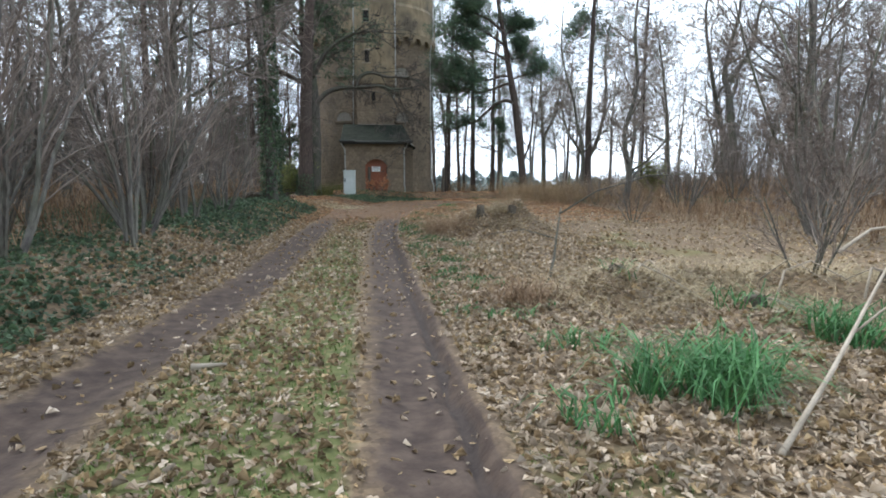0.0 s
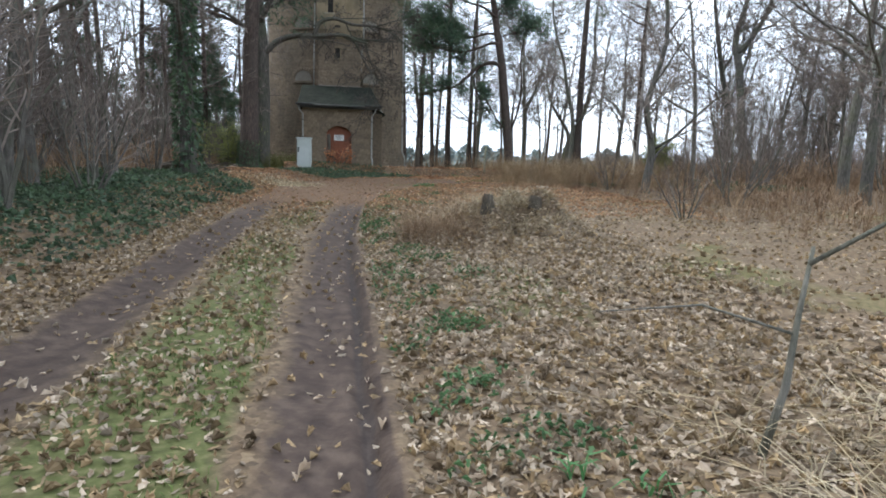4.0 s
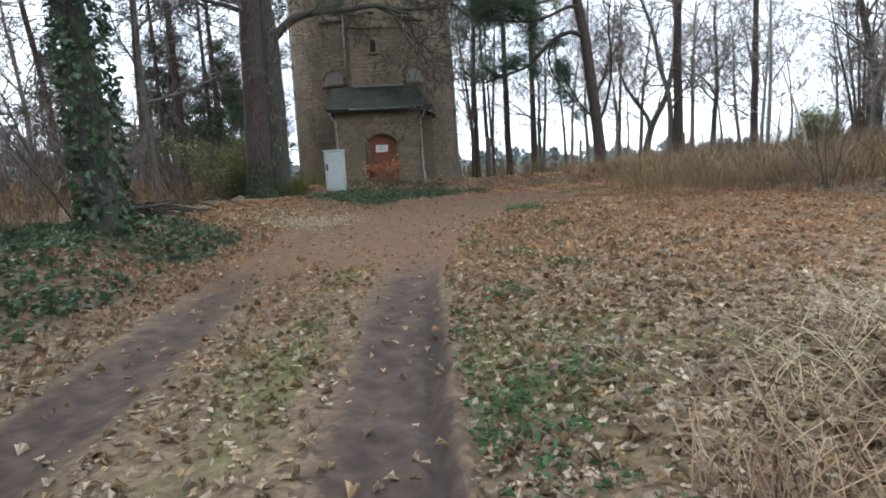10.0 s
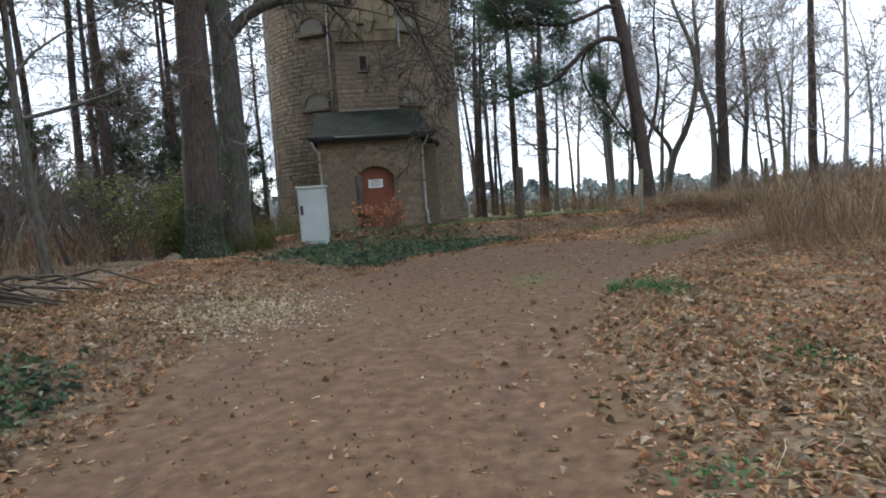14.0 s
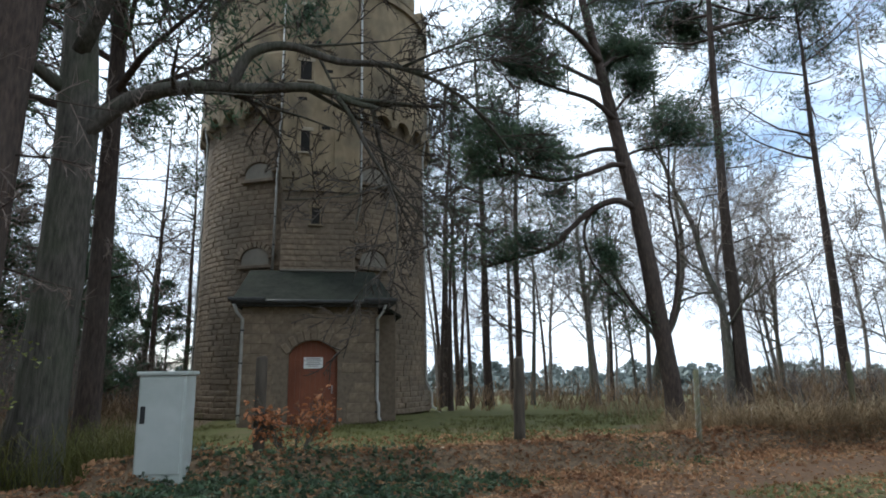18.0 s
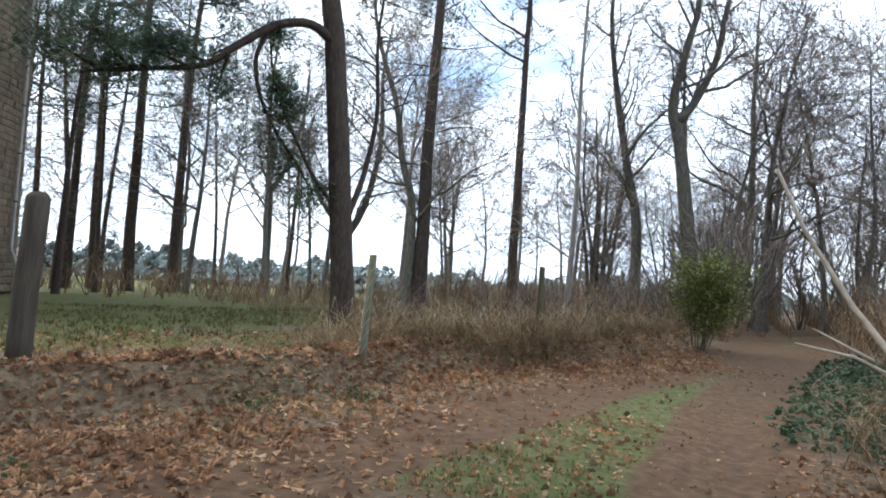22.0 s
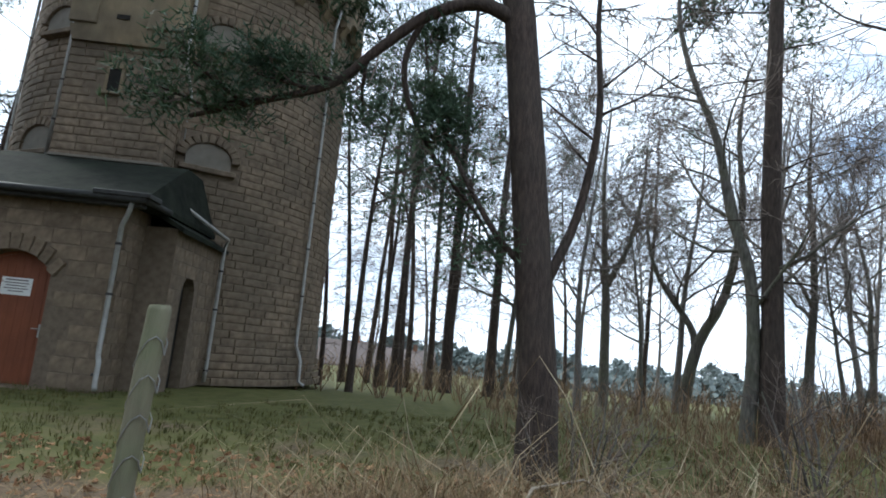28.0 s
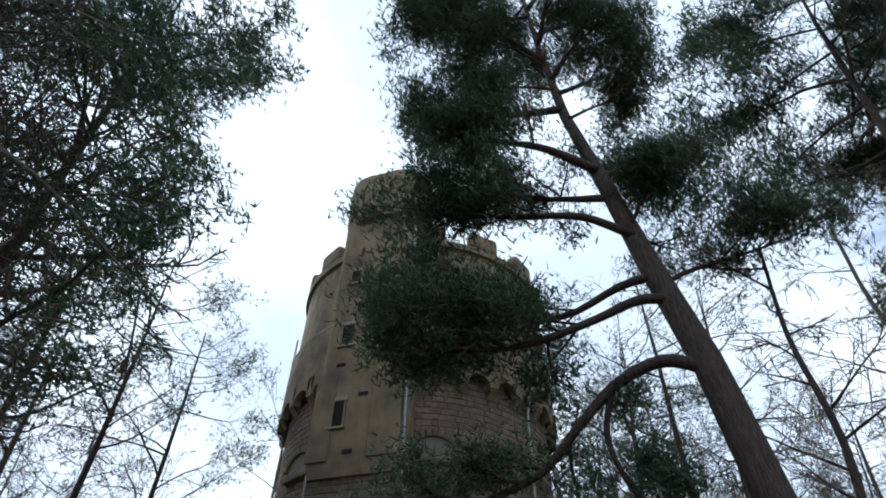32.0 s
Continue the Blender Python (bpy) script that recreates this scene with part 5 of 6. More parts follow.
shaped_tree(305, [([(0, 0, -.3), (0, 0, .5), (.57, 0, 3.3), (1.7, .1, 5.7), (2.4, .1, 9.7), (2.2, 0, 13.7), (2.6, 0, 17)], .36, .06, 14, .4, 5),
                  ([(.5, 0, 3.0), (.2, .1, 4.2), (-1.3, .2, 6.5), (-1.9, .1, 8.8), (-1.7, .1, 11)], .2, .04, 9, .25, 3.4)],
            "leaning leafless oak dividing low down", 15.5, 36, -28)
shaped_tree(306, [([(0, 0, -.3), (0, 0, .5), (-.1, 0, 5.6), (-.3, .1, 8), (-.5, 0, 12), (-.3, 0, 16)], .33, .05, 15, .4, 4.6),
                  ([(-.1, 0, 6.2), (.9, .1, 8.3), (1.5, .1, 11), (1.7, 0, 14)], .18, .04, 9, .2, 3.6)],
            "leafless tree with two upright leaders", 12.5, 38.5, -28)
shaped_tree(307, [([(0, 0, -.3), (0, 0, .5), (.1, 0, 4), (.05, .1, 8), (.2, 0, 13)], .13, .03, 14, .35, 2.8)],
            "thin pale-barked leafless tree in the brambles", 12.3, 15.8, -39, M_FARBARK)
shaped_tree(308, [([(0, 0, -.3), (0, 0, .4), (.1, 0, 1.5), (-.15, .1, 3), (.3, 0, 5), (.15, .1, 7.5), (.5, 0, 11)], .17, .03, 13, .22, 3.2)],
            "crooked leafless tree in the rough ground", 4.5, .2, -10)
shaped_tree(309, [([(0, 0, -.2), (.06 * q, 0, .3), (.2 * q, fan.uniform(-.3, .3), 1.8), (.36 * q + fan.uniform(-.2, .2), fan.uniform(-.7, .7), 3.8), (.55 * q, fan.uniform(-1, 1), 6.6 - .25 * abs(q))], .06, .012, 6, .3, 1.5) for q in (-4, -2.6, -1.2, 0, 1.3, 2.5, 4)],
            "bushy many-stemmed leafless tree in the rough ground", 3.65, -11.7, -20)

# the oak whose long limb hangs across the tower's face
OAKSUB = dict(BARE, levels=4, kids=(6, 5, 4), sides=(6, 4, 3, 3), lift=(-.02, .0, -.01, -.02), seg=(.6, .4, .4, 9))
OAKSUB["from"] = (.2, .2, .2)


def oak_parts():
    rnd = random.Random(19)
    geos = [Geo(), Geo(), Geo()]
    geos[0].tube([(0, 0, -.2), (0, 0, .2), (.05, 0, 1.2), (.12, 0, 3), (.1, .1, 5.2), (-.1, .2, 8), (.1, .1, 11), (0, .3, 14)], [.52, .42, .34, .31, .29, .22, .14, .05], 11)
    for path, r, n in (([(.1, 0, 5.1), (.8, 0, 5.75), (1.6, -.1, 6.0), (2.6, -.1, 6.05), (3.6, -.1, 6.15), (4.2, -.1, 5.95), (4.7, -.1, 5.85)], .15, 9),
                       ([(3.9, -.1, 6.1), (4.2, -.15, 5.7), (4.5, -.15, 5.1), (4.8, -.2, 4.6), (5.0, -.3, 4.0)], .05, 8),
                       ([(2.3, -.1, 6.0), (2.6, -.2, 6.6), (3.2, -.2, 6.8), (4.0, -.2, 6.6), (4.9, -.2, 6.6), (5.8, -.2, 6.3), (6.6, -.3, 5.6)], .1, 9),
                       ([(.05, 0, 6.5), (.9, -.6, 7.8), (2.2, -.9, 8.6), (3.8, -1, 8.8)], .13, 9),
                       ([(0, 0, 7.3), (-1.1, .3, 8.6), (-2.6, .5, 9.6), (-4, .4, 10)], .13, 9),
                       ([(0, .1, 8.5), (.5, 1.2, 10), (1.4, 2.2, 11)], .11, 8), ([(0, .1, 5.8), (-1.2, -.7, 6.6), (-2.6, -1.2, 7.0)], .11, 8),
                       ([(.05, .1, 10), (.9, .2, 11.6), (1.6, .1, 13)], .08, 7), ([(.05, .1, 10.6), (-.8, -.3, 12), (-1.5, -.5, 13.2)], .08, 7)):
        path = curve_through(path)
        geos[1].tube(path, [r * (1 - .75 * k / (len(path) - 1)) for k in range(len(path))], 8)
        vp = [Vector(p) for p in path]
        for k in range(n):
            t = .2 + .8 * (k + rnd.random()) / n
            i = min(len(vp) - 2, int(t * (len(vp) - 1)))
            p = vp[i].lerp(vp[i + 1], t * (len(vp) - 1) - i)
            d = (vp[i + 1] - vp[i]).normalized() + Vector((rnd.uniform(-1, 1), rnd.uniform(-1, 1), rnd.uniform(-.9, .7)))
            grow(rnd, [geos[1], geos[2]], p, d, rnd.uniform(1.3, 2.8), r * .3, 0, OAKSUB)
    return geos


oak = make_tree("oak_tree", "old leafless oak with a long limb hanging before the tower", "tree", oak_parts(), "bare woodland trees", M_OAKBARK, M_OAKTWIG)
place(oak, [], -9.09, 9.45, 0, 1.0)

# the ivy-covered tree on the bank
rnd = random.Random(8)
ivy_tree = make_tree("ivy_tree", "leafless tree with its trunk wrapped in dark ivy", "tree", bare_tree_parts(61, 12, .2), "bare woodland trees")


def leaf(geo, p, d, up, size, fold=.25, slim=1.0):
    """One leaf: two curled halves along a midrib, widest past the middle."""
    s = d.cross(up)
    s = s.normalized() if s.length > 1e-4 else d.orthogonal()
    n = s.cross(d) * size * fold
    a, c = p, p + d * size - n * .3
    m1, m2, m3 = p + d * size * .3 + n * .6, p + d * size * .5 + n * .8, p + d * size * .74 + n
    w1, w2, w3 = s * size * .29 * slim, s * size * .17 * slim, s * size * .36 * slim
    geo.add([tuple(a), tuple(m1 + w1), tuple(m2 + w2), tuple(m3 + w3), tuple(c), tuple(m3 - w3), tuple(m2 - w2), tuple(m1 - w1)], [(0, 1, 2, 3, 4), (0, 4, 5, 6, 7)])


g = Geo()
for k in range(2600):
    a, z = rnd.random() * 6.283, rnd.random() ** .8 * 8.2
    r = .2 * (1.15 - z * .06) + rnd.uniform(.0, .13) * (1.1 - z * .07)
    p = Vector((r * math.cos(a) + .0, r * math.sin(a), z + .05))
    d = Vector((math.cos(a) * .5 + rnd.uniform(-.6, .6), math.sin(a) * .5 + rnd.uniform(-.6, .6), rnd.uniform(-1, .2))).normalized()
    leaf(g, p, d, Vector((math.cos(a), math.sin(a), .3)), rnd.uniform(.08, .15))
part("ivy", g, M_IVY, ivy_tree, "dense dark green climbing ivy")
place(ivy_tree, [], -9.6, -2.4, 0, 1.0)

# ---------------------------------------------------------------- shrubs and undergrowth
SHRUB = dict(levels=3, seg=(.4, .3, 9), wobble=(.14, .22, .28), lift=(.03, .03, .02), taper=(.35, .4, .5), thin=.004, sides=(5, 3, 3), kids=(9, 7), angle=((20, 50), (25, 60)), ratio=((.35, .6), (.35, .6)), short=(.4, .3), tip_level=9)
SHRUB["from"] = (.25, .2)


def shrub_master(seed, stems, height, spread, label):
    rnd = random.Random(seed)
    geos = [Geo(), Geo()]
    t = thing("bare_shrub", label, "shrub", (0, 0, 0), group="bare undergrowth shrubs")
    for k in range(stems):
        a = rnd.random() * 6.283
        grow(rnd, [geos[0], geos[1], geos[1]], (.12 * math.cos(a), .12 * math.sin(a), -.05), (spread * math.cos(a), spread * math.sin(a), 1), height * rnd.uniform(.6, 1.05), .022 * height / 3 + .006, 0, SHRUB)
    part("stem_cluster", geos[0], M_BARK, t, kind="stuff")
    part("twig_spray", geos[1], M_TWIG, t, kind="stuff")
    return t


shrubs = [shrub_master(3, 9, 3.6, .4, "leafless multi-stemmed woodland shrub"), shrub_master(4, 6, 2.4, .55, "low leafless spreading shrub"), shrub_master(7, 3, 4.6, .16, "thin leafless saplings in a clump")]
used_shrub = [[], [], []]
rnd = random.Random(31)
for k, x, y, s in ((0, -10.2, -13.4, 1.1), (0, -11.0, -10.6, 1.15), (0, -12.2, -6.8, 1.2), (2, -11.0, -3.8, 1.0), (0, -11.2, .6, 1.0), (0, -10.8, -16.2, 1.2), (0, -12.4, -13.4, 1.3), (0, -13.8, -11, 1.3), (0, -13.6, -2.4, 1.2), (2, -12.0, 2.2, 1.0), (0, -13.2, 7.2, 1.1), (0, -15.8, -4.4, 1.3), (0, -12, -18.4, 1.2), (1, -10.2, -7.4, 1.1), (0, -16, 14, 1.2),
                   (0, -10.6, -12.2, 1.0), (2, -9.9, -14.6, .9), (0, -11.8, -15.2, 1.0), (2, -10.8, -17.5, 1.0), (0, -13, -19, 1.1), (0, -11.4, -8, .95), (2, -10.6, -5.5, .9), (0, -12.6, -4, 1.0), (0, -14.5, -9, 1.1), (2, -12.4, -.5, 1.0), (0, -15, 1, 1.0),
                   (0, -14.5, 5, 1.0), (2, -12.8, 4.6, .9), (0, -12.6, 9.2, .8), (1, -11.6, 8.4, 1.0), (0, -16.5, 8.5, 1.1), (0, -17.5, -13.5, 1.1), (0, -12, 14, .9), (1, -10.9, 12.5, 1.0), (0, -14.8, 18, 1.0), (0, -20, -6, 1.2), (0, -19, 4, 1.2), (0, -21, 14, 1.2), (0, -10.5, -20.5, .8), (2, -10.2, -10.4, 1.0),
                   (0, -12.2, 18.4, .9), (0, -13.6, 23.2, 1.0), (0, -11.9, 24.6, .9), (0, -15.2, 20.2, 1.1), (0, -17.6, 24.8, 1.1), (0, -13.2, 27.2, 1.0), (0, -15.8, 29.2, 1.1), (0, -18.8, 19.6, 1.1), (0, -20.8, 25, 1.2), (0, -17.2, 16.4, 1.0), (0, -22.5, 17.5, 1.2), (0, -11.4, 15.8, .8), (0, 17.5, 13.2, 1.2), (0, 19.5, 14.4, 1.5), (0, 21.5, 17.4, 1.7), (0, 24.5, 15.8, 1.7), (0, 26.5, 18.5, 1.8), (0, 29, 19.5, 1.9), (0, 20.5, 6.2, 1.5), (0, 23.5, 7.5, 1.7), (0, 27, 8.8, 1.8), (0, 30.5, 12, 1.9), (0, 33, 14, 2.0), (0, 36, 17, 2.0), (2, 18.5, 13.9, 1.2), (2, 20.7, 15.1, 1.4), (2, 23.3, 14.8, 1.5), (2, 25.3, 17.2, 1.5), (2, 28, 18, 1.6), (2, 18.8, 7.2, 1.3), (2, 22, 8.4, 1.4), (2, 25.2, 9.2, 1.5), (2, 28.5, 11.2, 1.5), (2, 32, 18.6, 1.7), (2, 16.2, 12.9, 1.0), (0, 38, 22, 2.0), (0, 40, 17, 2.0), (0, -23, -13, 1.3), (0, -24, -2, 1.3), (0, -23, 8, 1.3), (0, -13.2, -22.5, 1.1),
                   (0, 2.8, -13, .75), (1, -1.1, -17.5, .8), (0, 5.5, -9.5, .8), (0, 8, -13, .9), (1, 1.5, -7, .8), (0, 4.5, -4.5, .8), (0, 9.5, -6, .9), (0, 12, -9, .9), (0, 7, -18, .9), (0, 14, -3, 1.0), (0, 11.5, 3.5, .9), (0, 16, 2, 1.0), (0, 17, -14, 1.1), (0, 21, -5, 1.1), (0, 6.5, -1, .7), (1, 3.4, .6, .8),
                   (0, 13.5, 14, .8), (0, 12, 12.2, .6), (1, 8.4, 12.4, .9), (1, 6, 12.6, .9), (0, 15.5, 16, .8), (0, 18.5, 13.8, .8), (1, 4, 13.2, .7), (0, 24, 17, .9), (0, 14, 5.6, .9), (0, 18, 8.4, .8), (0, 27, 14.5, 1.0), (0, 22.5, 10.5, .9), (1, 10.5, 15, .9), (0, 13, 22, .7), (0, 20, 27, .9), (0, 27, 25, 1.0)):
    place(shrubs[k], used_shrub[k], x, y, rnd.uniform(0, 360), s)


def blades(geo, rnd, x, y, z, n, length, width, spread, droop=1.0, rise=1.0):
    """Arching strap blades or stems from one root."""
    for _ in range(n):
        a = rnd.random() * 6.283
        l = length * rnd.uniform(.55, 1.1)
        out = spread * rnd.uniform(.3, 1.0) * l
        hx, hy = math.cos(a), math.sin(a)
        rx, ry = x + rnd.uniform(-.05, .05), y + rnd.uniform(-.05, .05)
        top = l * rnd.uniform(.6, .95) * rise
        bx, by = rnd.uniform(-.22, .22) * l, rnd.uniform(-.22, .22) * l
        ps = [(rx, ry, z - .02), (rx + hx * out * .35 + bx, ry + hy * out * .35 + by, z + top * .62), (rx + hx * out * .75, ry + hy * out * .75, z + top * .8), (rx + hx * out * 1.15, ry + hy * out * 1.15, z + top * (.8 - .35 * droop * rnd.random()))]
        sx, sy = -hy * width * .5, hx * width * .5
        vs = []
        for k, p in enumerate(ps):
            q = (1.0, 1.0, .75, .12)[k]
            vs += [(p[0] - sx * q, p[1] - sy * q, p[2]), (p[0] + sx * q, p[1] + sy * q, p[2])]
        geo.add(vs, [(0, 1, 3, 2), (2, 3, 5, 4), (4, 5, 7, 6)])


rnd = random.Random(12)
for x, y, n, l, r in ((-4.45, -20.75, 260, .5, .38), (-4.1, -20.55, 160, .45, .3), (-2.5, -19.85, 200, .48, .34), (-5.15, -21.1, 40, .26, .22), (-4.75, -19.6, 50, .24, .3), (-4.9, -18.3, 40, .2, .4), (-2.9, -18.9, 60, .3, .35), (-4.95, -16.9, 30, .18, .35), (-3.4, -17.6, 36, .24, .4)):
    t = thing("grass_tuft", "lush bright green tuft of strap-leaved grass", "grass", (x, y, gz(x, y)), group="green grass tufts")
    g = Geo()
    for _ in range(max(1, n // 8)):
        a, q = rnd.random() * 6.283, r * math.sqrt(rnd.random())
        blades(g, rnd, q * math.cos(a), q * math.sin(a), 0, 8, l, .013, 1.25, 1.6)
    part("blade_cluster", g, M_GRASS, t, kind="stuff")

# small green plants along the ruts
g = Geo()
clumps = [(-5.16, -12.05, .22), (-5.49, -13.18, .16), (-5.33, -9.12, .2), (-5.2, -8.6, .16), (-5.69, -17.26, .13), (-5.44, -18.1, .12), (-4.75, -11.6, .18), (-4.6, -12.8, .14), (-5.0, -14.4, .14), (-5.2, -15.6, .12), (-4.3, -4.3, .15), (-4.0, -5.2, .14), (-3.2, -1.9, .15), (-.04, 9.6, .26), (-.27, 9.2, .22), (.39, 10.2, .2), (-2.4, 8.2, .2), (.8, 9.3, .14), (-4.63, -3.27, .12), (-4.85, -6.17, .15)]
clumps += [(-5.25 + rnd.gauss(0, .22), rnd.uniform(-19, -5), rnd.uniform(.05, .13)) for _ in range(30)]
for cx, cy, r in clumps:
    for _ in range(int(480 * r)):
        x2, y2 = cx + rnd.gauss(0, r), cy + rnd.gauss(0, r)
        if near_line(x2, y2, RUT_R)[0] < .36:
            continue
        a = rnd.random() * 6.283
        leaf(g, Vector((x2, y2, gz(x2, y2) + rnd.uniform(.01, .09))), Vector((math.cos(a), math.sin(a), .5)).normalized(), Vector((0, 0, 1)), rnd.uniform(.025, .06), rnd.uniform(0, .4), rnd.uniform(.5, .9))
tagged(new("herb_leaves", g.mesh("herb_leaves", M_HERB)), "small green herbs along the rut", "plants", kind="stuff")

# moss and short grass between the ruts and on the terrace
g, bright = Geo(), Geo()
for _ in range(14000):
    y = rnd.uniform(-24, 8)
    x = rnd.uniform(-8.2, -3.8) + (max(0, y + 3) * .55 if y > -3 else 0)
    z, mud, moss, sandy, grass, ivy, lit = zones(x, y)
    if moss * (.6 + fbm(x, y, .9, 2.2)) > .36 and mud < .35:
        blades(g, rnd, x, y, z, 3, .06, .008, 1.0)
for cx, cy in ((-3.18, 1.02), (-3.02, .41), (-2.95, .7)):
    for _ in range(26):
        x, y = cx + rnd.gauss(0, .12), cy + rnd.gauss(0, .14)
        blades(bright, rnd, x, y, gz(x, y), 4, .16, .007, .8)
tagged(new("bright_grass", bright.mesh("bright_grass", M_GRASS)), "short bright green grass beside the rut", "grass", kind="stuff")
tagged(new("short_grass", g.mesh("short_grass", M_MOSSY)), "patchy short grass and moss", "grass", kind="stuff")
g = Geo()
for _ in range(7000):
    x, y = rnd.uniform(-10, 12), rnd.uniform(10.3, 21)
    if fbm(x, y, .5, 4.4) > -.25 and (y > 13 or rnd.random() < .4):
        blades(g, rnd, x, y, gz(x, y), 4, .13, .010, 1.1)
tagged(new("terrace_grass", g.mesh("terrace_grass", M_DULLGRASS)), "dull olive-brown winter grass", "grass", kind="stuff")


# fallen leaves, thick beside the track and thin in the ruts
def scatter_leaves(name, label, material, count, area, size, want, lift=.012):
    g, rnd, done = Geo(), random.Random(len(name)), 0
    (x0, x1), (y0, y1) = area
    for _ in range(count):
        x, y = rnd.uniform(x0, x1), rnd.uniform(y0, y1)
        zz = zones(x, y)
        if rnd.random() > want(x, y, zz):
            continue
        a = rnd.random() * 6.283
        d = Vector((math.cos(a), math.sin(a), rnd.uniform(-.2, .3))).normalized()
        up = Vector((rnd.uniform(-.4, .4), rnd.uniform(-.4, .4), 1)).normalized()
        leaf(g, Vector((x, y, zz[0] + rnd.uniform(.0, lift))), d, up, rnd.uniform(*size), rnd.uniform(-.4, .7), rnd.uniform(.35, 1.0))
    tagged(new(name, g.mesh(name, material)), label, "leaves", kind="stuff")


def fade(v, a, b):
    """0 at a, 1 at b and past it."""
    return smooth01((v - a) / (b - a))


def tan_share(x, y):
    """More bleached leaves beside the first stretch, red-brown ones further on."""
    return smooth01((-3 - y) / 6) * (.42 + .5 * fbm(x, y, .5, 9.0))


scatter_leaves("fallen_leaves", "dry pale tan oak leaves over the ground", M_LEAF, 125000, ((-10, -1.2), (-23, 3.0)), (.036, .08), lambda x, y, z: fade(x, -1.2, -2.8) * z[6] * (.1 + .27 * smooth01((-5 - y) / 5) + tan_share(x, y)) * (1 if z[5] < .5 else .25) * (.5 if near_line(x, y, RUT_L)[1] > 0 else 1) * (.5 if near_line(x, y, RUT_L)[1] < 0 < near_line(x, y, RUT_R)[1] else 1), .02)
scatter_leaves("brown_leaves", "dull brown fallen leaves over the ground", M_LEAFBROWN, 130000, ((-10, -1.2), (-23, 3.0)), (.038, .084), lambda x, y, z: fade(x, -1.2, -2.8) * z[6] * .62 * (1 if z[5] < .5 else .45))
scatter_leaves("loose_leaves", "scattered dry leaves on the rough ground", M_LEAF, 24000, ((-13, 8), (-21, 11)), (.045, .09), lambda x, y, z: z[6] * (1 - fade(x, -1.2, -2.8) if x > -10 and y < 3 else .7) * (1 - z[4] * .6) * (1 if y < -4 else .3))
scatter_leaves("bank_leaves", "dull brown leaves on the rough ground", M_LEAFBROWN, 26000, ((-13, 8), (-21, 11)), (.045, .09), lambda x, y, z: z[6] * (1 - fade(x, -1.2, -2.8) if x > -10 and y < 3 else .8))
scatter_leaves("russet_leaves", "red-brown beech leaves beside the bend", M_LEAFRED, 110000, ((-10, 3), (-7, 8.5)), (.032, .068), lambda x, y, z: z[6] * (.25 + .6 * smooth01((y + 7) / 4)) * (1 if z[5] < .5 else .3) * (1 - .85 * math.exp(-((x + 7.65) / .8) ** 2 - ((y - 2.0) / 1.0) ** 2)), .02)
scatter_leaves("terrace_leaves", "brown leaves among the winter grass", M_LEAFRED, 26000, ((-9, 10), (9.8, 15)), (.05, .1), lambda x, y, z: .2 + .6 * math.exp(-(y - 10.2) / 1.2), .05)
scatter_leaves("leaf_drift", "drift of dry red-brown leaves along the terrace lip", M_LEAFRED, 52000, ((-8, 9), (7.0, 12)), (.045, .09), lambda x, y, z: max(math.exp(-(near_line(x, y, LIP)[0] / 1.15) ** 2), .95 * math.exp(-((x + 1.6) / 1.7) ** 2 - ((y - 8.8) / 1.2) ** 2)))
scatter_leaves("ground_ivy", "dark green ivy carpeting the bank", M_IVY, 85000, ((-16, -8.1), (-25, 1.5)), (.05, .1), lambda x, y, z: z[5] * fade(x, -16, -12.5), .09)
scatter_leaves("bank_ivy", "dark green ivy before the cabinet", M_IVY, 17000, ((-9.5, -2.5), (4.5, 9.8)), (.05, .10), lambda x, y, z: z[5], .09)
scatter_leaves("track_ivy", "ivy beside the bend of the track", M_IVY, 13000, ((3, 13), (1.5, 8.6)), (.06, .11), lambda x, y, z: z[5], .1)


# brown brambles and dead grass
def thicket(name, label, material, count, spot, length, width, spread, per=5, rise=1.0):
    g, rnd = Geo(), random.Random(count)
    for _ in range(count):
        x, y = spot(rnd)
        if min(near_line(x, y, RUT_L)[0], near_line(x, y, RUT_R)[0]) < .75:
            continue
        blades(g, rnd, x, y, gz(x, y), per, rnd.uniform(*length), width, spread, 1.6, rise)
    tagged(new(name, g.mesh(name, material)), label, "undergrowth", kind="stuff")


def along_lip(rnd):
    t = rnd.random()
    return 1.6 + 8.6 * t + rnd.gauss(0, .2), 10.8 - .5 * smooth01((t - .1) / .2) * smooth01((.6 - t) / .2) + rnd.uniform(-.1, 1.7)


thicket("bramble_hedge", "dense brown leafless bramble thicket along the fence", M_BRAMBLE, 2300, along_lip, (.4, 1.2), .005, .95, rise=.8)
thicket("bramble_mat", "matted brown stems below the brambles", M_DRYBROWN, 1500, along_lip, (.4, .9), .005, 1.7, rise=.42)
thicket("bramble_canes", "arching pale bramble canes along the fence", M_DRY, 120, along_lip, (.7, 1.6), .007, 1.4)
thicket("dead_grass", "dead straw-coloured grass and stems", M_DRY, 1500, lambda r: (r.uniform(-4.4, 6) if r.random() < .35 else r.uniform(0, 8), r.uniform(-19, -2)), (.14, .36), .005, 1.7, rise=.45)
thicket("bramble_patch", "tangle of brown bramble beside the track", M_DRY, 420, lambda r: (-3.3 + r.gauss(0, .6), -9.4 + r.gauss(0, .7)), (.3, .7), .005, 1.7, rise=.5)
thicket("bramble_bush", "brown leafless bramble bush beside the track", M_BROWNSTEM, 150, lambda r: (-4.5 + r.gauss(0, .3), -10.0 + r.gauss(0, .4)), (.35, .8), .005, .9)
thicket("weed_stems", "tall thin brown weed stems", M_BROWNSTEM, 900, lambda r: (r.uniform(1.5, 11), r.uniform(-10, 6)), (.4, 1.0), .006, .5)
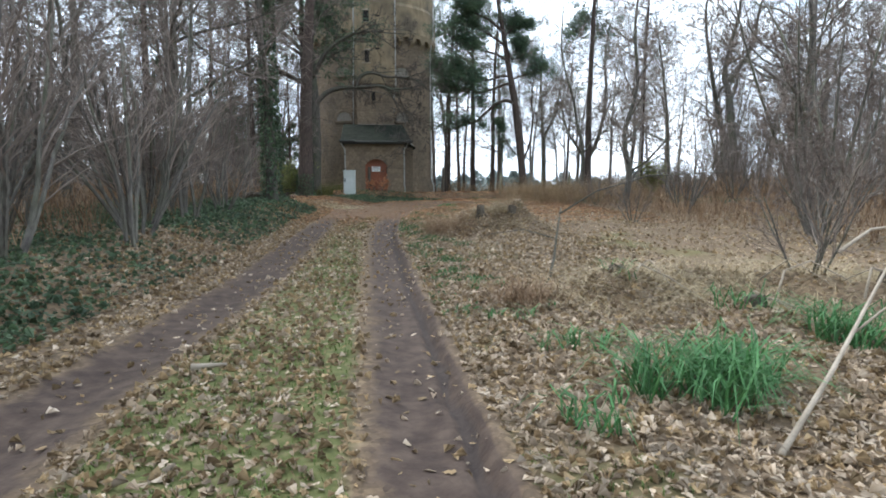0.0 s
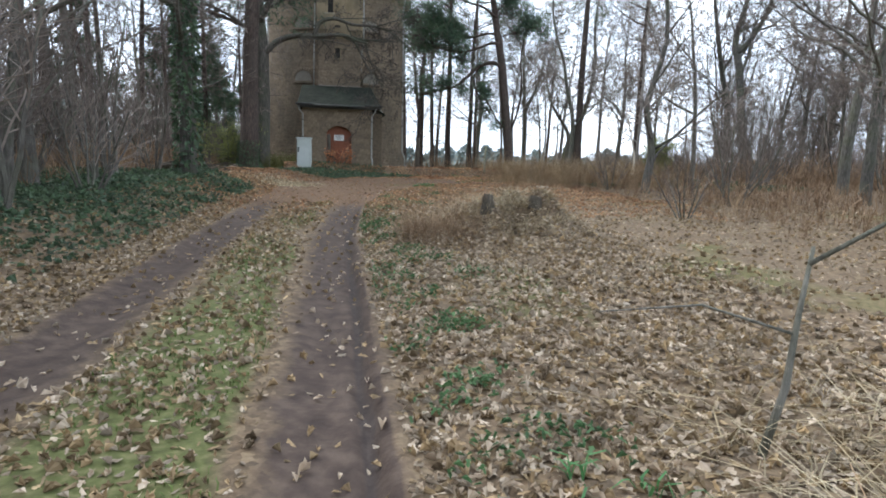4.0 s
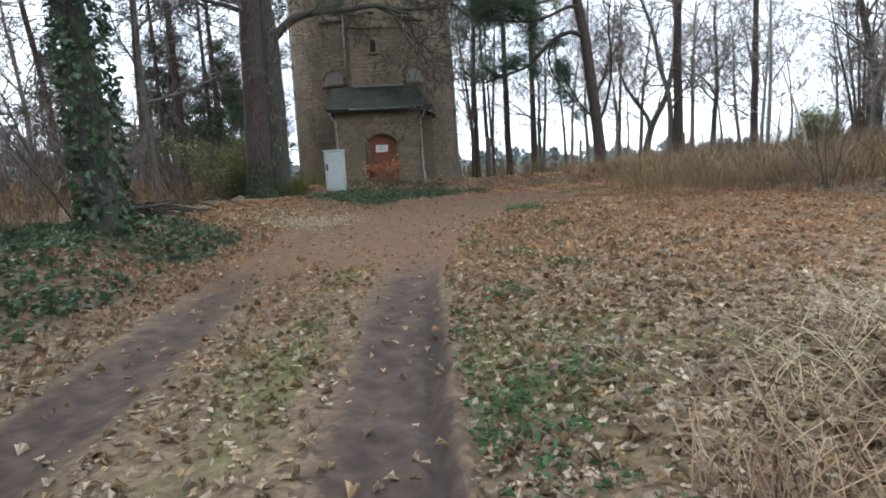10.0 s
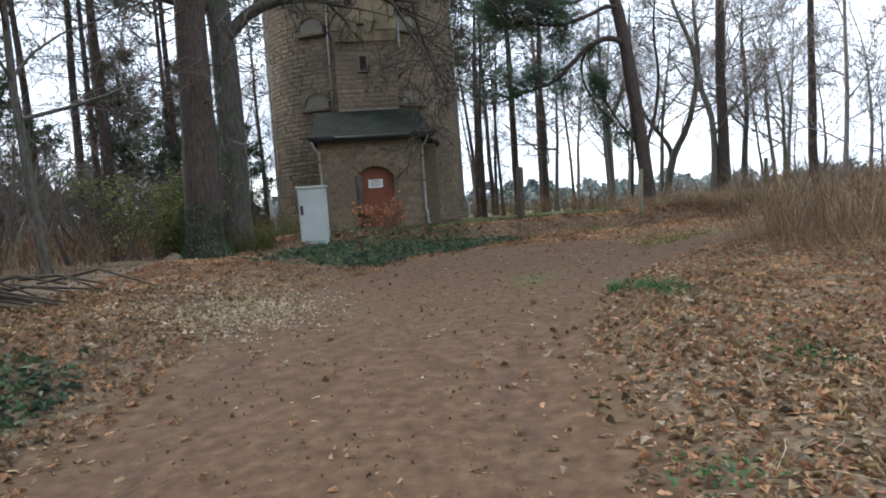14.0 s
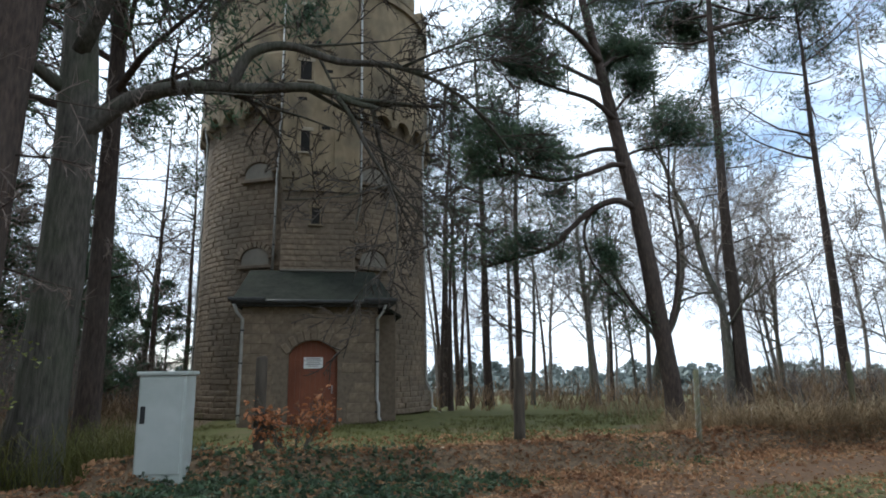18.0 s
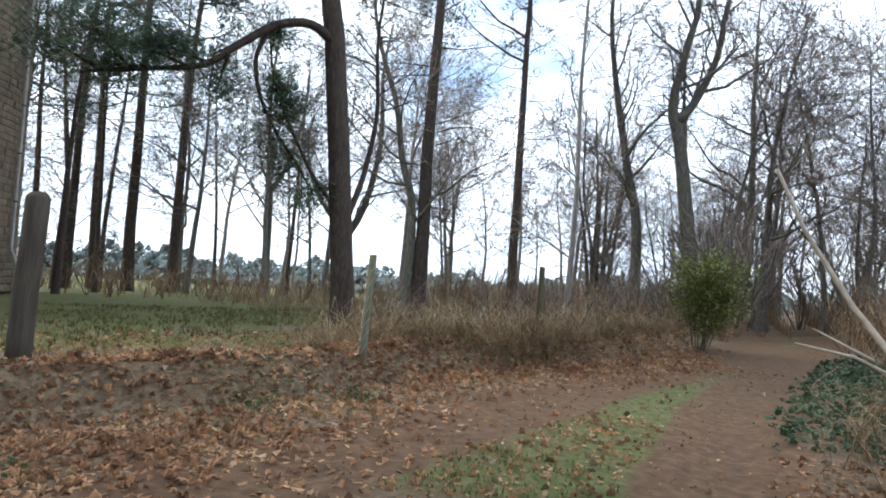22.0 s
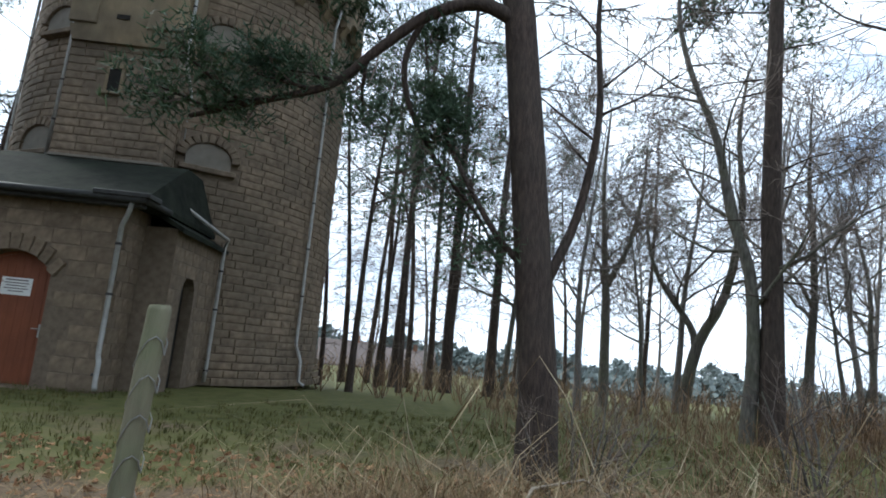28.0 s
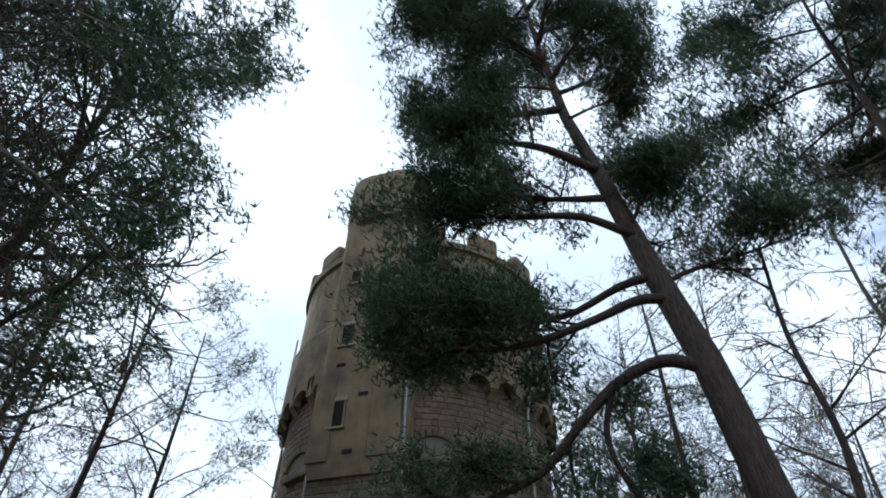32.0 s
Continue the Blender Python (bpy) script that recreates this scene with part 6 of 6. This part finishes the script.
thicket("tangled_roots", "tangle of dead stems and roots", M_DRY, 520, lambda r: (r.uniform(-4.2, .2), -17.7 + r.gauss(0, .6)), (.35, .8), .006, 1.9, rise=.42)
thicket("brushwood_tuft", "low tangle of brown stems beside the track", M_BROWNSTEM, 70, lambda r: (-4.75 + r.gauss(0, .16), -17.9 + r.gauss(0, .2)), (.25, .55), .005, 1.3)
thicket("bend_brambles", "tall brown brambles inside the bend of the track", M_BRAMBLE, 1000, lambda r: (r.uniform(-.3, 7), 4.8 - 4.2 * r.random() ** 1.6), (.8, 1.9), .005, .75)
thicket("wood_undergrowth", "brown undergrowth below the trees", M_BROWNSTEM, 2400, lambda r: (r.uniform(-26, -10.8), r.uniform(-20, 24)), (.5, 1.8), .011, .6)
thicket("north_undergrowth", "brown undergrowth behind the tower", M_BROWNSTEM, 1700, lambda r: (r.uniform(-26, -11.2), r.uniform(13, 34)), (.8, 2.2), .014, .6)
thicket("lane_scrub", "brown scrub on both sides of the lane", M_BROWNSTEM, 3000, lambda r: (r.uniform(12, 36), r.uniform(3, 24)), (.9, 2.6), .014, .6)
thicket("field_edge_scrub", "brown scrub at the wood's edge", M_BROWNSTEM, 2200, lambda r: (r.uniform(4, 34), r.uniform(11.8, 26)), (.4, 1.1), .010, .6)
thicket("verge_scrub", "brown scrub in the rough ground", M_BROWNSTEM, 1100, lambda r: (r.uniform(3, 24), r.uniform(-20, 4)), (.5, 1.3), .016, .5)
def ring_spot(r0, r1):
    def spot(rnd):
        while True:
            a, d = rnd.uniform(0, 6.283), rnd.uniform(r0, r1)
            x, y = -3 + d * math.cos(a), 2 + d * math.sin(a)
            if near_line(x, y, RUT_L)[0] > 2.2 and not (-16 < x < 12 and y < -14):
                return x, y
    return spot


thicket("wood_scrub", "belt of brown leafless scrub around the clearing", M_BROWNSTEM, 3800, ring_spot(24, 62), (1.0, 2.6), .03, .5)
thicket("terrace_stems", "dry bent stems before the fence", M_DRYBROWN, 420, lambda r: (r.uniform(-1.5, 7.5), r.uniform(10.5, 13)), (.3, .9), .005, 1.6, rise=.5)

def leafy_bush(x, y, h, r, n, seed, label):
    b_ = thing("green_bush", label, "bush", (x, y, gz(x, y)), group="green bushes in the wood")
    lf, st_, rn = Geo(), Geo(), random.Random(seed)
    tips_ = []
    for k in range(14):
        a = rn.random() * 6.283
        grow(rn, [st_, st_, st_], (.28 * r * math.cos(a) + .08 * math.cos(a), .28 * r * math.sin(a) + .08 * math.sin(a), -.05), (r * math.cos(a), r * math.sin(a), 1.2), h * rn.uniform(.45, 1), .014, 0, dict(SHRUB, tip_level=0), tips_)
    for p, d in tips_:
        for _ in range(n):
            q = p + Vector((rn.gauss(0, .09), rn.gauss(0, .09), rn.gauss(0, .07)))
            leaf(lf, q, Vector((rn.uniform(-1, 1), rn.uniform(-1, 1), rn.uniform(-.5, .8))).normalized(), Vector((0, 0, 1)), rn.uniform(.04, .09))
    part("stem_cluster", st_, M_BARK, b_, kind="stuff")
    part("foliage", lf, M_HEDGE, b_)


leafy_bush(10.7, 10.75, 1.9, .2, 6, 2, "yellow-green evergreen bush at the hedge's end")
leafy_bush(-10.75, 8.5, 2.3, .5, 3, 3, "yellow-green bush in the undergrowth beside the pine")

# ivy climbing the foot of the big pine, and low scrub between the trunks
pine_ivy = thing("climbing_ivy", "dark green ivy climbing the foot of a thick pine", "ivy", (-9.42, 7.85, gz(-9.42, 7.85)))
g, rnd = Geo(), random.Random(33)
for _ in range(1500):
    a, h = rnd.random() * 6.283, 1.15 * rnd.random() ** 1.6
    q = .37 + .17 * math.exp(-h / .25) + rnd.uniform(.0, .08)
    leaf(g, Vector((q * math.cos(a), q * math.sin(a), h)), Vector((rnd.gauss(0, .4), rnd.gauss(0, .4), -1)).normalized(), Vector((math.cos(a), math.sin(a), .3)), rnd.uniform(.04, .08))
part("foliage", g, M_IVY, pine_ivy)
thicket("trunk_scrub", "low olive-brown scrub between the trunks", M_DULLGRASS, 700, lambda r: (r.uniform(-10.8, -7.6), r.uniform(8.6, 13)), (.5, 1.4), .009, .7)

# a young beech with its dry copper leaves, before the door
beech = thing("young_beech", "young beech still holding dry copper leaves", "shrub", (-5.62, 9.55, gz(-5.62, 9.55)))
g, lf, rnd = Geo(), Geo(), random.Random(14)
st = dict(SHRUB, tip_level=1)
tips = []
for k in range(9):
    a = rnd.random() * 6.283
    grow(rnd, [g, g, g], (.05 * math.cos(a), .05 * math.sin(a), -.05), (.6 * math.cos(a), .6 * math.sin(a), 1), .85, .012, 0, st, tips)
for p, d in tips:
    if p.z > .15 and rnd.random() < .6:
        leaf(lf, p, Vector((rnd.uniform(-1, 1), rnd.uniform(-1, 1), rnd.uniform(-1, .3))).normalized(), Vector((0, 0, 1)), rnd.uniform(.06, .11))
part("stem_cluster", g, M_BARK, beech, kind="stuff")
part("foliage", lf, M_RUST, beech, "dry copper-orange leaves")

for x, y, sc in ((22, 7.2, 1.4), (25, 9, 1.5), (28, 10.5, 1.5), (19.5, 5.6, 1.3), (31, 13, 1.6), (27, 16.8, 1.4), (30, 8, 1.5), (34, 16, 1.6), (23.5, 4.5, 1.4), (16.5, 4.8, 1.1), (14, 13.2, .8), (16, 14.6, .9), (18.5, 15.5, 1.0), (15, 7.4, .9), (17.6, 8.2, 1.0), (20, 9.4, 1.1), (22.5, 10.6, 1.1), (21, 16.5, 1.1), (24, 12, 1.2), (25, 18.6, 1.2), (13, 16, .8), (19, 12.8, .5), (1.9, 4.3, .5), (3.4, 3.8, .6), (5.2, 4.4, .55)):
    place(shrubs[1], used_shrub[1], x, y, x * 70, sc)

# ---------------------------------------------------------------- cabinet, posts, dead wood
cabinet = thing("electric_cabinet", "light grey outdoor electric cabinet standing in ivy", "cabinet", (-7.16, 8.36, .3), rz=-9)
g = Geo()
g.box(-.29, -.17, -.1, .29, .17, 1.3)
part("body", bevelled(g, .012, 1), M_CAB, cabinet)
g = Geo()
g.box(-.32, -.2, 1.3, .32, .2, 1.35)
part("lid", bevelled(g, .015, 2), M_CAB, cabinet)
g = Geo()
g.box(-.27, -.185, .12, .27, -.165, 1.27)
cd = part("cabinet_door", bevelled(g, .008, 1), M_CAB, cabinet)
g = Geo()
g.box(-.24, -.2, .72, -.18, -.183, .93)
part("swivel_handle", bevelled(g, .008, 2), M_BLACK, cd, "black swivel handle")
for zz in (.3, 1.15):
    g = Geo()
    g.tube([(.272, -.18, zz - .05), (.272, -.18, zz + .05)], [.012, .012], 8)
    part("hinge", g, M_CAB, cd)
g = Geo()
g.box(-.28, -.176, -.1, .28, -.168, .09)
part("plinth", g, M_CAB, cabinet)


def fence_post(x, y, h, r, material, label, square=False, lean=(0, 0), wire=False):
    p = thing("fence_post", label, "post", (x, y, gz(x, y) - .1), group="fence posts")
    g, rnd = Geo(), random.Random(int(x * 10))
    if square:
        g.box(-r, -r, 0, r, r, h + .1)
        g = bevelled(g, .012, 2)
    else:
        hs = [0, .25 * h, .5 * h, .75 * h, h + .08, h + .1]
        g.tube([(rnd.uniform(-.006, .006), rnd.uniform(-.006, .006), q) for q in hs], [r * 1.02, r, r * .98, r * .97, r * .96, r * .85], 12)
    part("shaft", g, material, p, smooth=not square)
    if wire:
        for k in range(7):
            w = Geo()
            zz = .25 + k * .15
            pts = [((r + .006) * math.cos(a), (r + .006) * math.sin(a), zz + .07 * math.sin(a * 1.5)) for a in [6.283 * q / 12 for q in range(13)]]
            w.tube(pts, [.003] * 13, 4)
            part("wire", w, M_WIRE, p)
    p.rotation_euler = (radians(lean[0]), radians(lean[1]), 0)
    return p


fence_post(1.3, 9.98, 1.24, .047, M_POST, "weathered round fence post wound with wire netting", wire=True, lean=(0, 2))
fence_post(5.84, 11.27, 1.4, .055, M_POSTMOSS, "weathered fence post among brambles")
fence_post(-2.0, 10.0, 1.4, .095, M_POSTDARK, "thick dark rotten post", lean=(0, 1.5))
fence_post(-6.12, 9.4, 1.5, .085, M_POSTDARK, "dark lichened gate post beside the beech")


def dead_stick(name, label, paths, material=M_DEADWOOD, category="branch"):
    t = thing(name, label, category, (paths[0][0][0][0], paths[0][0][0][1], 0))
    for path, r in paths:
        g = Geo()
        o = t.location
        pts = [(p[0] - o.x, p[1] - o.y, gz(p[0], p[1]) + p[2]) for p in path]
        g.tube(pts, [r * (1 - .6 * k / (len(pts) - 1)) for k in range(len(pts))], 7)
        part("limb", g, material, t, smooth=True)
    return t


dead_stick("fallen_branch", "bleached fallen branch leaning in the ivy", [([(6.6, 5.6, .02), (7.2, 6.3, .5), (7.5, 6.9, 1.2), (7.6, 7.6, 2.4), (7.5, 8.0, 3.4)], .06), ([(6.9, 5.9, .2), (6.6, 6.6, .55), (6.3, 7.2, .75)], .035), ([(6.7, 6.4, .5), (6.9, 7.2, .9)], .025)])
dead_stick("leaning_stick", "pale dead stick leaning over the grass tuft", [([(-4.48, -21.6, .02), (-3.9, -21.2, .27), (-3.06, -20.57, .6), (-2.4, -20.05, .85)], .017), ([(-3.5, -20.9, .42), (-3.2, -20.9, .62), (-2.9, -20.85, .7)], .008)])
dead_stick("fallen_branch", "thin bleached branch lying across the bramble", [([(-.2, -16.9, .35), (.8, -16.3, .6), (2.2, -15.8, .7)], .03), ([(0.2, -17.2, .2), (1.2, -17.4, .35)], .022)])
dead_stick("bent_sapling", "thin bent sapling with a long arching twig", [([(-4.1, -16.6, -.05), (-4.02, -16.62, .35), (-3.98, -16.6, .7), (-3.93, -16.58, 1.0)], .022), ([(-3.95, -16.59, .92), (-3.5, -16.7, 1.15), (-2.9, -16.9, 1.3), (-2.1, -17.2, 1.22)], .012), ([(-4.0, -16.6, .6), (-4.4, -16.5, .72), (-4.8, -16.3, .66)], .008)], M_BARK, "sapling")
for rx_, ry_ in ((-3.3, -17.7), (-2.6, -18.6), (-1.7, -17.9), (-.9, -18.2)):
    dead_stick("dead_root", "pale dead root arching out of the leaves", [([(rx_ - .35, ry_ - .3, -.02), (rx_ - .1, ry_ - .1, .16), (rx_ + .25, ry_ - .05, .14), (rx_ + .6, ry_ - .3, -.02)], .016), ([(rx_ - .2, ry_ + .2, .0), (rx_ + .1, ry_ + .1, .2), (rx_ + .2, ry_ - .4, .05)], .011)])
dead_stick("wood_chip", "pale split piece of wood on the track", [([(-7.75, -19.55, .04), (-7.5, -19.5, .045)], .028)], category="wood")
pile = random.Random(55)
dead_stick("brush_pile", "dark pile of old brushwood on the bank", [([(px_ - l_ * math.cos(a_), py_ - l_ * math.sin(a_), .04 + h_), (px_, py_, .14 + h_), (px_ + l_ * math.cos(a_ + .2), py_ + l_ * math.sin(a_ + .2), .02 + h_ * .6)], .018 + .02 * pile.random())
                          for px_, py_, a_, l_, h_ in [(-10.5 + pile.gauss(0, .5), 2.2 + pile.gauss(0, .45), pile.uniform(-.9, .5), pile.uniform(.4, 1.1), pile.uniform(0, .22)) for _ in range(26)]], M_POSTDARK, "brushwood")
dead_stick("bent_stick", "bent dry twig before the fence", [([(2.9, 10.7, .05), (3.1, 10.9, .4), (3.5, 11.3, .55), (4.0, 11.5, .35)], .012), ([(3.0, 10.4, .05), (2.8, 11.0, .25), (2.4, 11.8, .3)], .01)])
stone_ = thing("boulder", "grey-brown stone at the foot of the pine", "stone", (-10.0, 7.45, gz(-10.0, 7.45)))
g = Geo()
for j in range(6):
    for k in range(12):
        a, e_ = 6.283 * k / 12, -.35 + 1.92 * j / 5
        w = 1 + .28 * noise.noise(Vector((math.cos(a) * 1.3, math.sin(a) * 1.3, e_ + 3.1)))
        g.v.append((.24 * w * math.cos(a) * math.cos(e_), .19 * w * math.sin(a) * math.cos(e_), .24 * w * math.sin(e_)))
g.f = [(j * 12 + k, j * 12 + (k + 1) % 12, (j + 1) * 12 + (k + 1) % 12, (j + 1) * 12 + k) for j in range(5) for k in range(12)] + [tuple(60 + k for k in range(12))]
part("rock", g, M_STONE, stone_)


def root_stump(x, y, r, h, seed):
    """A rotten, lumpy stump half sunk in the mound."""
    st_ = thing("tree_stump", "rotten mossy stump sunk in leaves", "stump", (x, y, gz(x, y) - .16), group="rotten stumps")
    g, n, m = Geo(), 14, 7
    for j in range(m + 1):
        for k in range(n):
            a, q = 6.283 * k / n, j / m
            w = r * (1.15 - .5 * q) * (1 + .35 * noise.noise(Vector((math.cos(a) * 2 + seed, math.sin(a) * 2, q * 3))))
            g.v.append((w * math.cos(a), w * math.sin(a), (h + .12) * q * (1 + .3 * noise.noise(Vector((math.cos(a) * 3, math.sin(a) * 3, seed))))))
    g.f = [(j * n + k, j * n + (k + 1) % n, (j + 1) * n + (k + 1) % n, (j + 1) * n + k) for j in range(m) for k in range(n)] + [tuple(m * n + k for k in range(n))]
    part("bole", g, M_POSTDARK, st_)


for x, y, r, h, sd in ((-3.7, -9.95, .11, .2, 1), (-2.9, -9.85, .13, .16, 2), (-3.6, -17.6, .12, .14, 3), (-2.9, -19.1, .11, .13, 4), (-.75, -18.3, .14, .16, 6)):
    root_stump(x, y, r, h, sd)

# broken bits on the bare track
scatter_leaves("track_debris", "broken straw, bark and leaf bits on the track", M_DRYBROWN, 26000, ((-8, 9), (-8, 10)), (.012, .035), lambda x, y, z: (.9 if near_line(x, y, RUT_L)[1] < 0 < near_line(x, y, RUT_R)[1] else .15) * (1 if z[3] > .3 else 0), .008)
scatter_leaves("fresh_leaves", "few pale leaves lying on the bare track", M_LEAF, 1500, ((-8, 9), (-8, 10)), (.03, .07), lambda x, y, z: .25 if z[3] > .3 else 0, .02)

# pale chaff on the track's shoulder
scatter_leaves("straw_chaff", "pale straw and sawdust on the shoulder", M_CHAFF, 26000, ((-9.6, -5.8), (-.2, 4.4)), (.02, .055), lambda x, y, z: math.exp(-((x + 7.65) / .75) ** 2 - ((y - 2.0) / 1.0) ** 2), .03)


# ---------------------------------------------------------------- the distance
def far_wood(name, x0, y0, x1, y1, n, h, seed):
    """A far strip of wood: many uneven clumps of small leaves, hazed by their base colour."""
    g, rnd = Geo(), random.Random(seed)
    for k in range(n):
        t = (k + rnd.random()) / n
        x, y = x0 + (x1 - x0) * t + rnd.uniform(-6, 6), y0 + (y1 - y0) * t + rnd.uniform(-6, 6)
        z, hh, w = gz(x, y) - 1, h * rnd.uniform(.62, 1.05), rnd.uniform(4.5, 8)
        for _ in range(230):
            q = .35 + .65 * rnd.random()
            a, r = rnd.random() * 6.283, w * math.sqrt(rnd.random()) * math.sin(math.pi * min(1, .15 + q * .85))
            p = Vector((x + r * math.cos(a), y + r * math.sin(a), z + hh * q))
            u = Vector((rnd.uniform(-1, 1), rnd.uniform(-1, 1), rnd.uniform(-.2, 1))).normalized() * rnd.uniform(.7, 1.5)
            v = u.orthogonal() * rnd.uniform(.5, .9)
            g.add([tuple(p), tuple(p + u * .5 + v * .5), tuple(p + u), tuple(p + u * .5 - v * .5)], [(0, 1, 2, 3)])
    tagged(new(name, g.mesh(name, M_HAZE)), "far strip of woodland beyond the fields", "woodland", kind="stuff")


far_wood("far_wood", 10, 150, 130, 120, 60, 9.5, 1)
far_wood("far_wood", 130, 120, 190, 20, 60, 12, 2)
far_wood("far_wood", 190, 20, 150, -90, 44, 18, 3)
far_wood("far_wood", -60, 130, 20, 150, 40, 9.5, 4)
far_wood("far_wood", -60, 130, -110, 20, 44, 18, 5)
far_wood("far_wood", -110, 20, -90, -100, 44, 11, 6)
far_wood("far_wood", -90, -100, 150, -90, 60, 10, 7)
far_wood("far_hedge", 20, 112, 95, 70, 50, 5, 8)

field = Geo()
field.add([(x, y, gz(x, y) + .12) for x, y in ((60, 62), (96, 40), (112, 60), (74, 88))], [(0, 1, 2, 3)])
tagged(new("far_field", field.mesh("far_field", mat("far_green_field", [(.13, .17, .05), (.19, .22, .075)], .2, 4, .9, bump=0))), "pale green far field", "field", kind="structure")


def far_house(x, y, rz, w, d, h, label):
    hs = thing("house", label, "house", (x, y, gz(x, y) - 2.4), rz, group="far houses")
    g = Geo()
    g.box(-w / 2, -d / 2, -1, w / 2, d / 2, h)
    g.add([(-w / 2, -d / 2, h), (w / 2, -d / 2, h), (w / 2, d / 2, h), (-w / 2, d / 2, h), (-w / 2, 0, h + d * .42), (w / 2, 0, h + d * .42)], [(0, 3, 4), (1, 5, 2)])
    part("wall", g, M_HOUSE, hs)
    g = Geo()
    e = .5
    for s in (-1, 1):
        g.add([(-w / 2 - e, s * (d / 2 + e), h - .35), (w / 2 + e, s * (d / 2 + e), h - .35), (w / 2 + e, 0, h + d * .44), (-w / 2 - e, 0, h + d * .44), (-w / 2 - e, s * (d / 2 + e), h - .55), (w / 2 + e, s * (d / 2 + e), h - .55), (w / 2 + e, 0, h + d * .44 - .2), (-w / 2 - e, 0, h + d * .44 - .2)],
              [(0, 1, 2, 3), (4, 7, 6, 5), (0, 4, 5, 1), (1, 5, 6, 2), (3, 7, 4, 0)])
    roof = part("roof", g, M_ROOFTILE, hs)
    g = Geo()
    g.box(w * .2, -.3, h + d * .3, w * .2 + .6, .3, h + d * .44 + .8)
    part("chimney", g, M_BRICK, roof)
    for k in range(3):
        g = Geo()
        wx = -w / 2 + w * (k + .5) / 3
        g.box(wx - .55, -d / 2 - .04, h * .35, wx + .55, -d / 2 + .05, h * .35 + 1.2)
        win = part("window", g, M_GLASSDARK, hs)
        f = Geo()
        f.box(wx - .65, -d / 2 - .06, h * .35 - .12, wx + .65, -d / 2 + .02, h * .35 - .02)
        part("sill", f, M_PLASTER, win)


far_house(-6.5, 98, 10, 7, 7, 3.2, "far house with a pale wall and red-brown roof")
far_house(1.5, 104, -6, 10, 8, 2.6, "far long house with a dull brown roof")
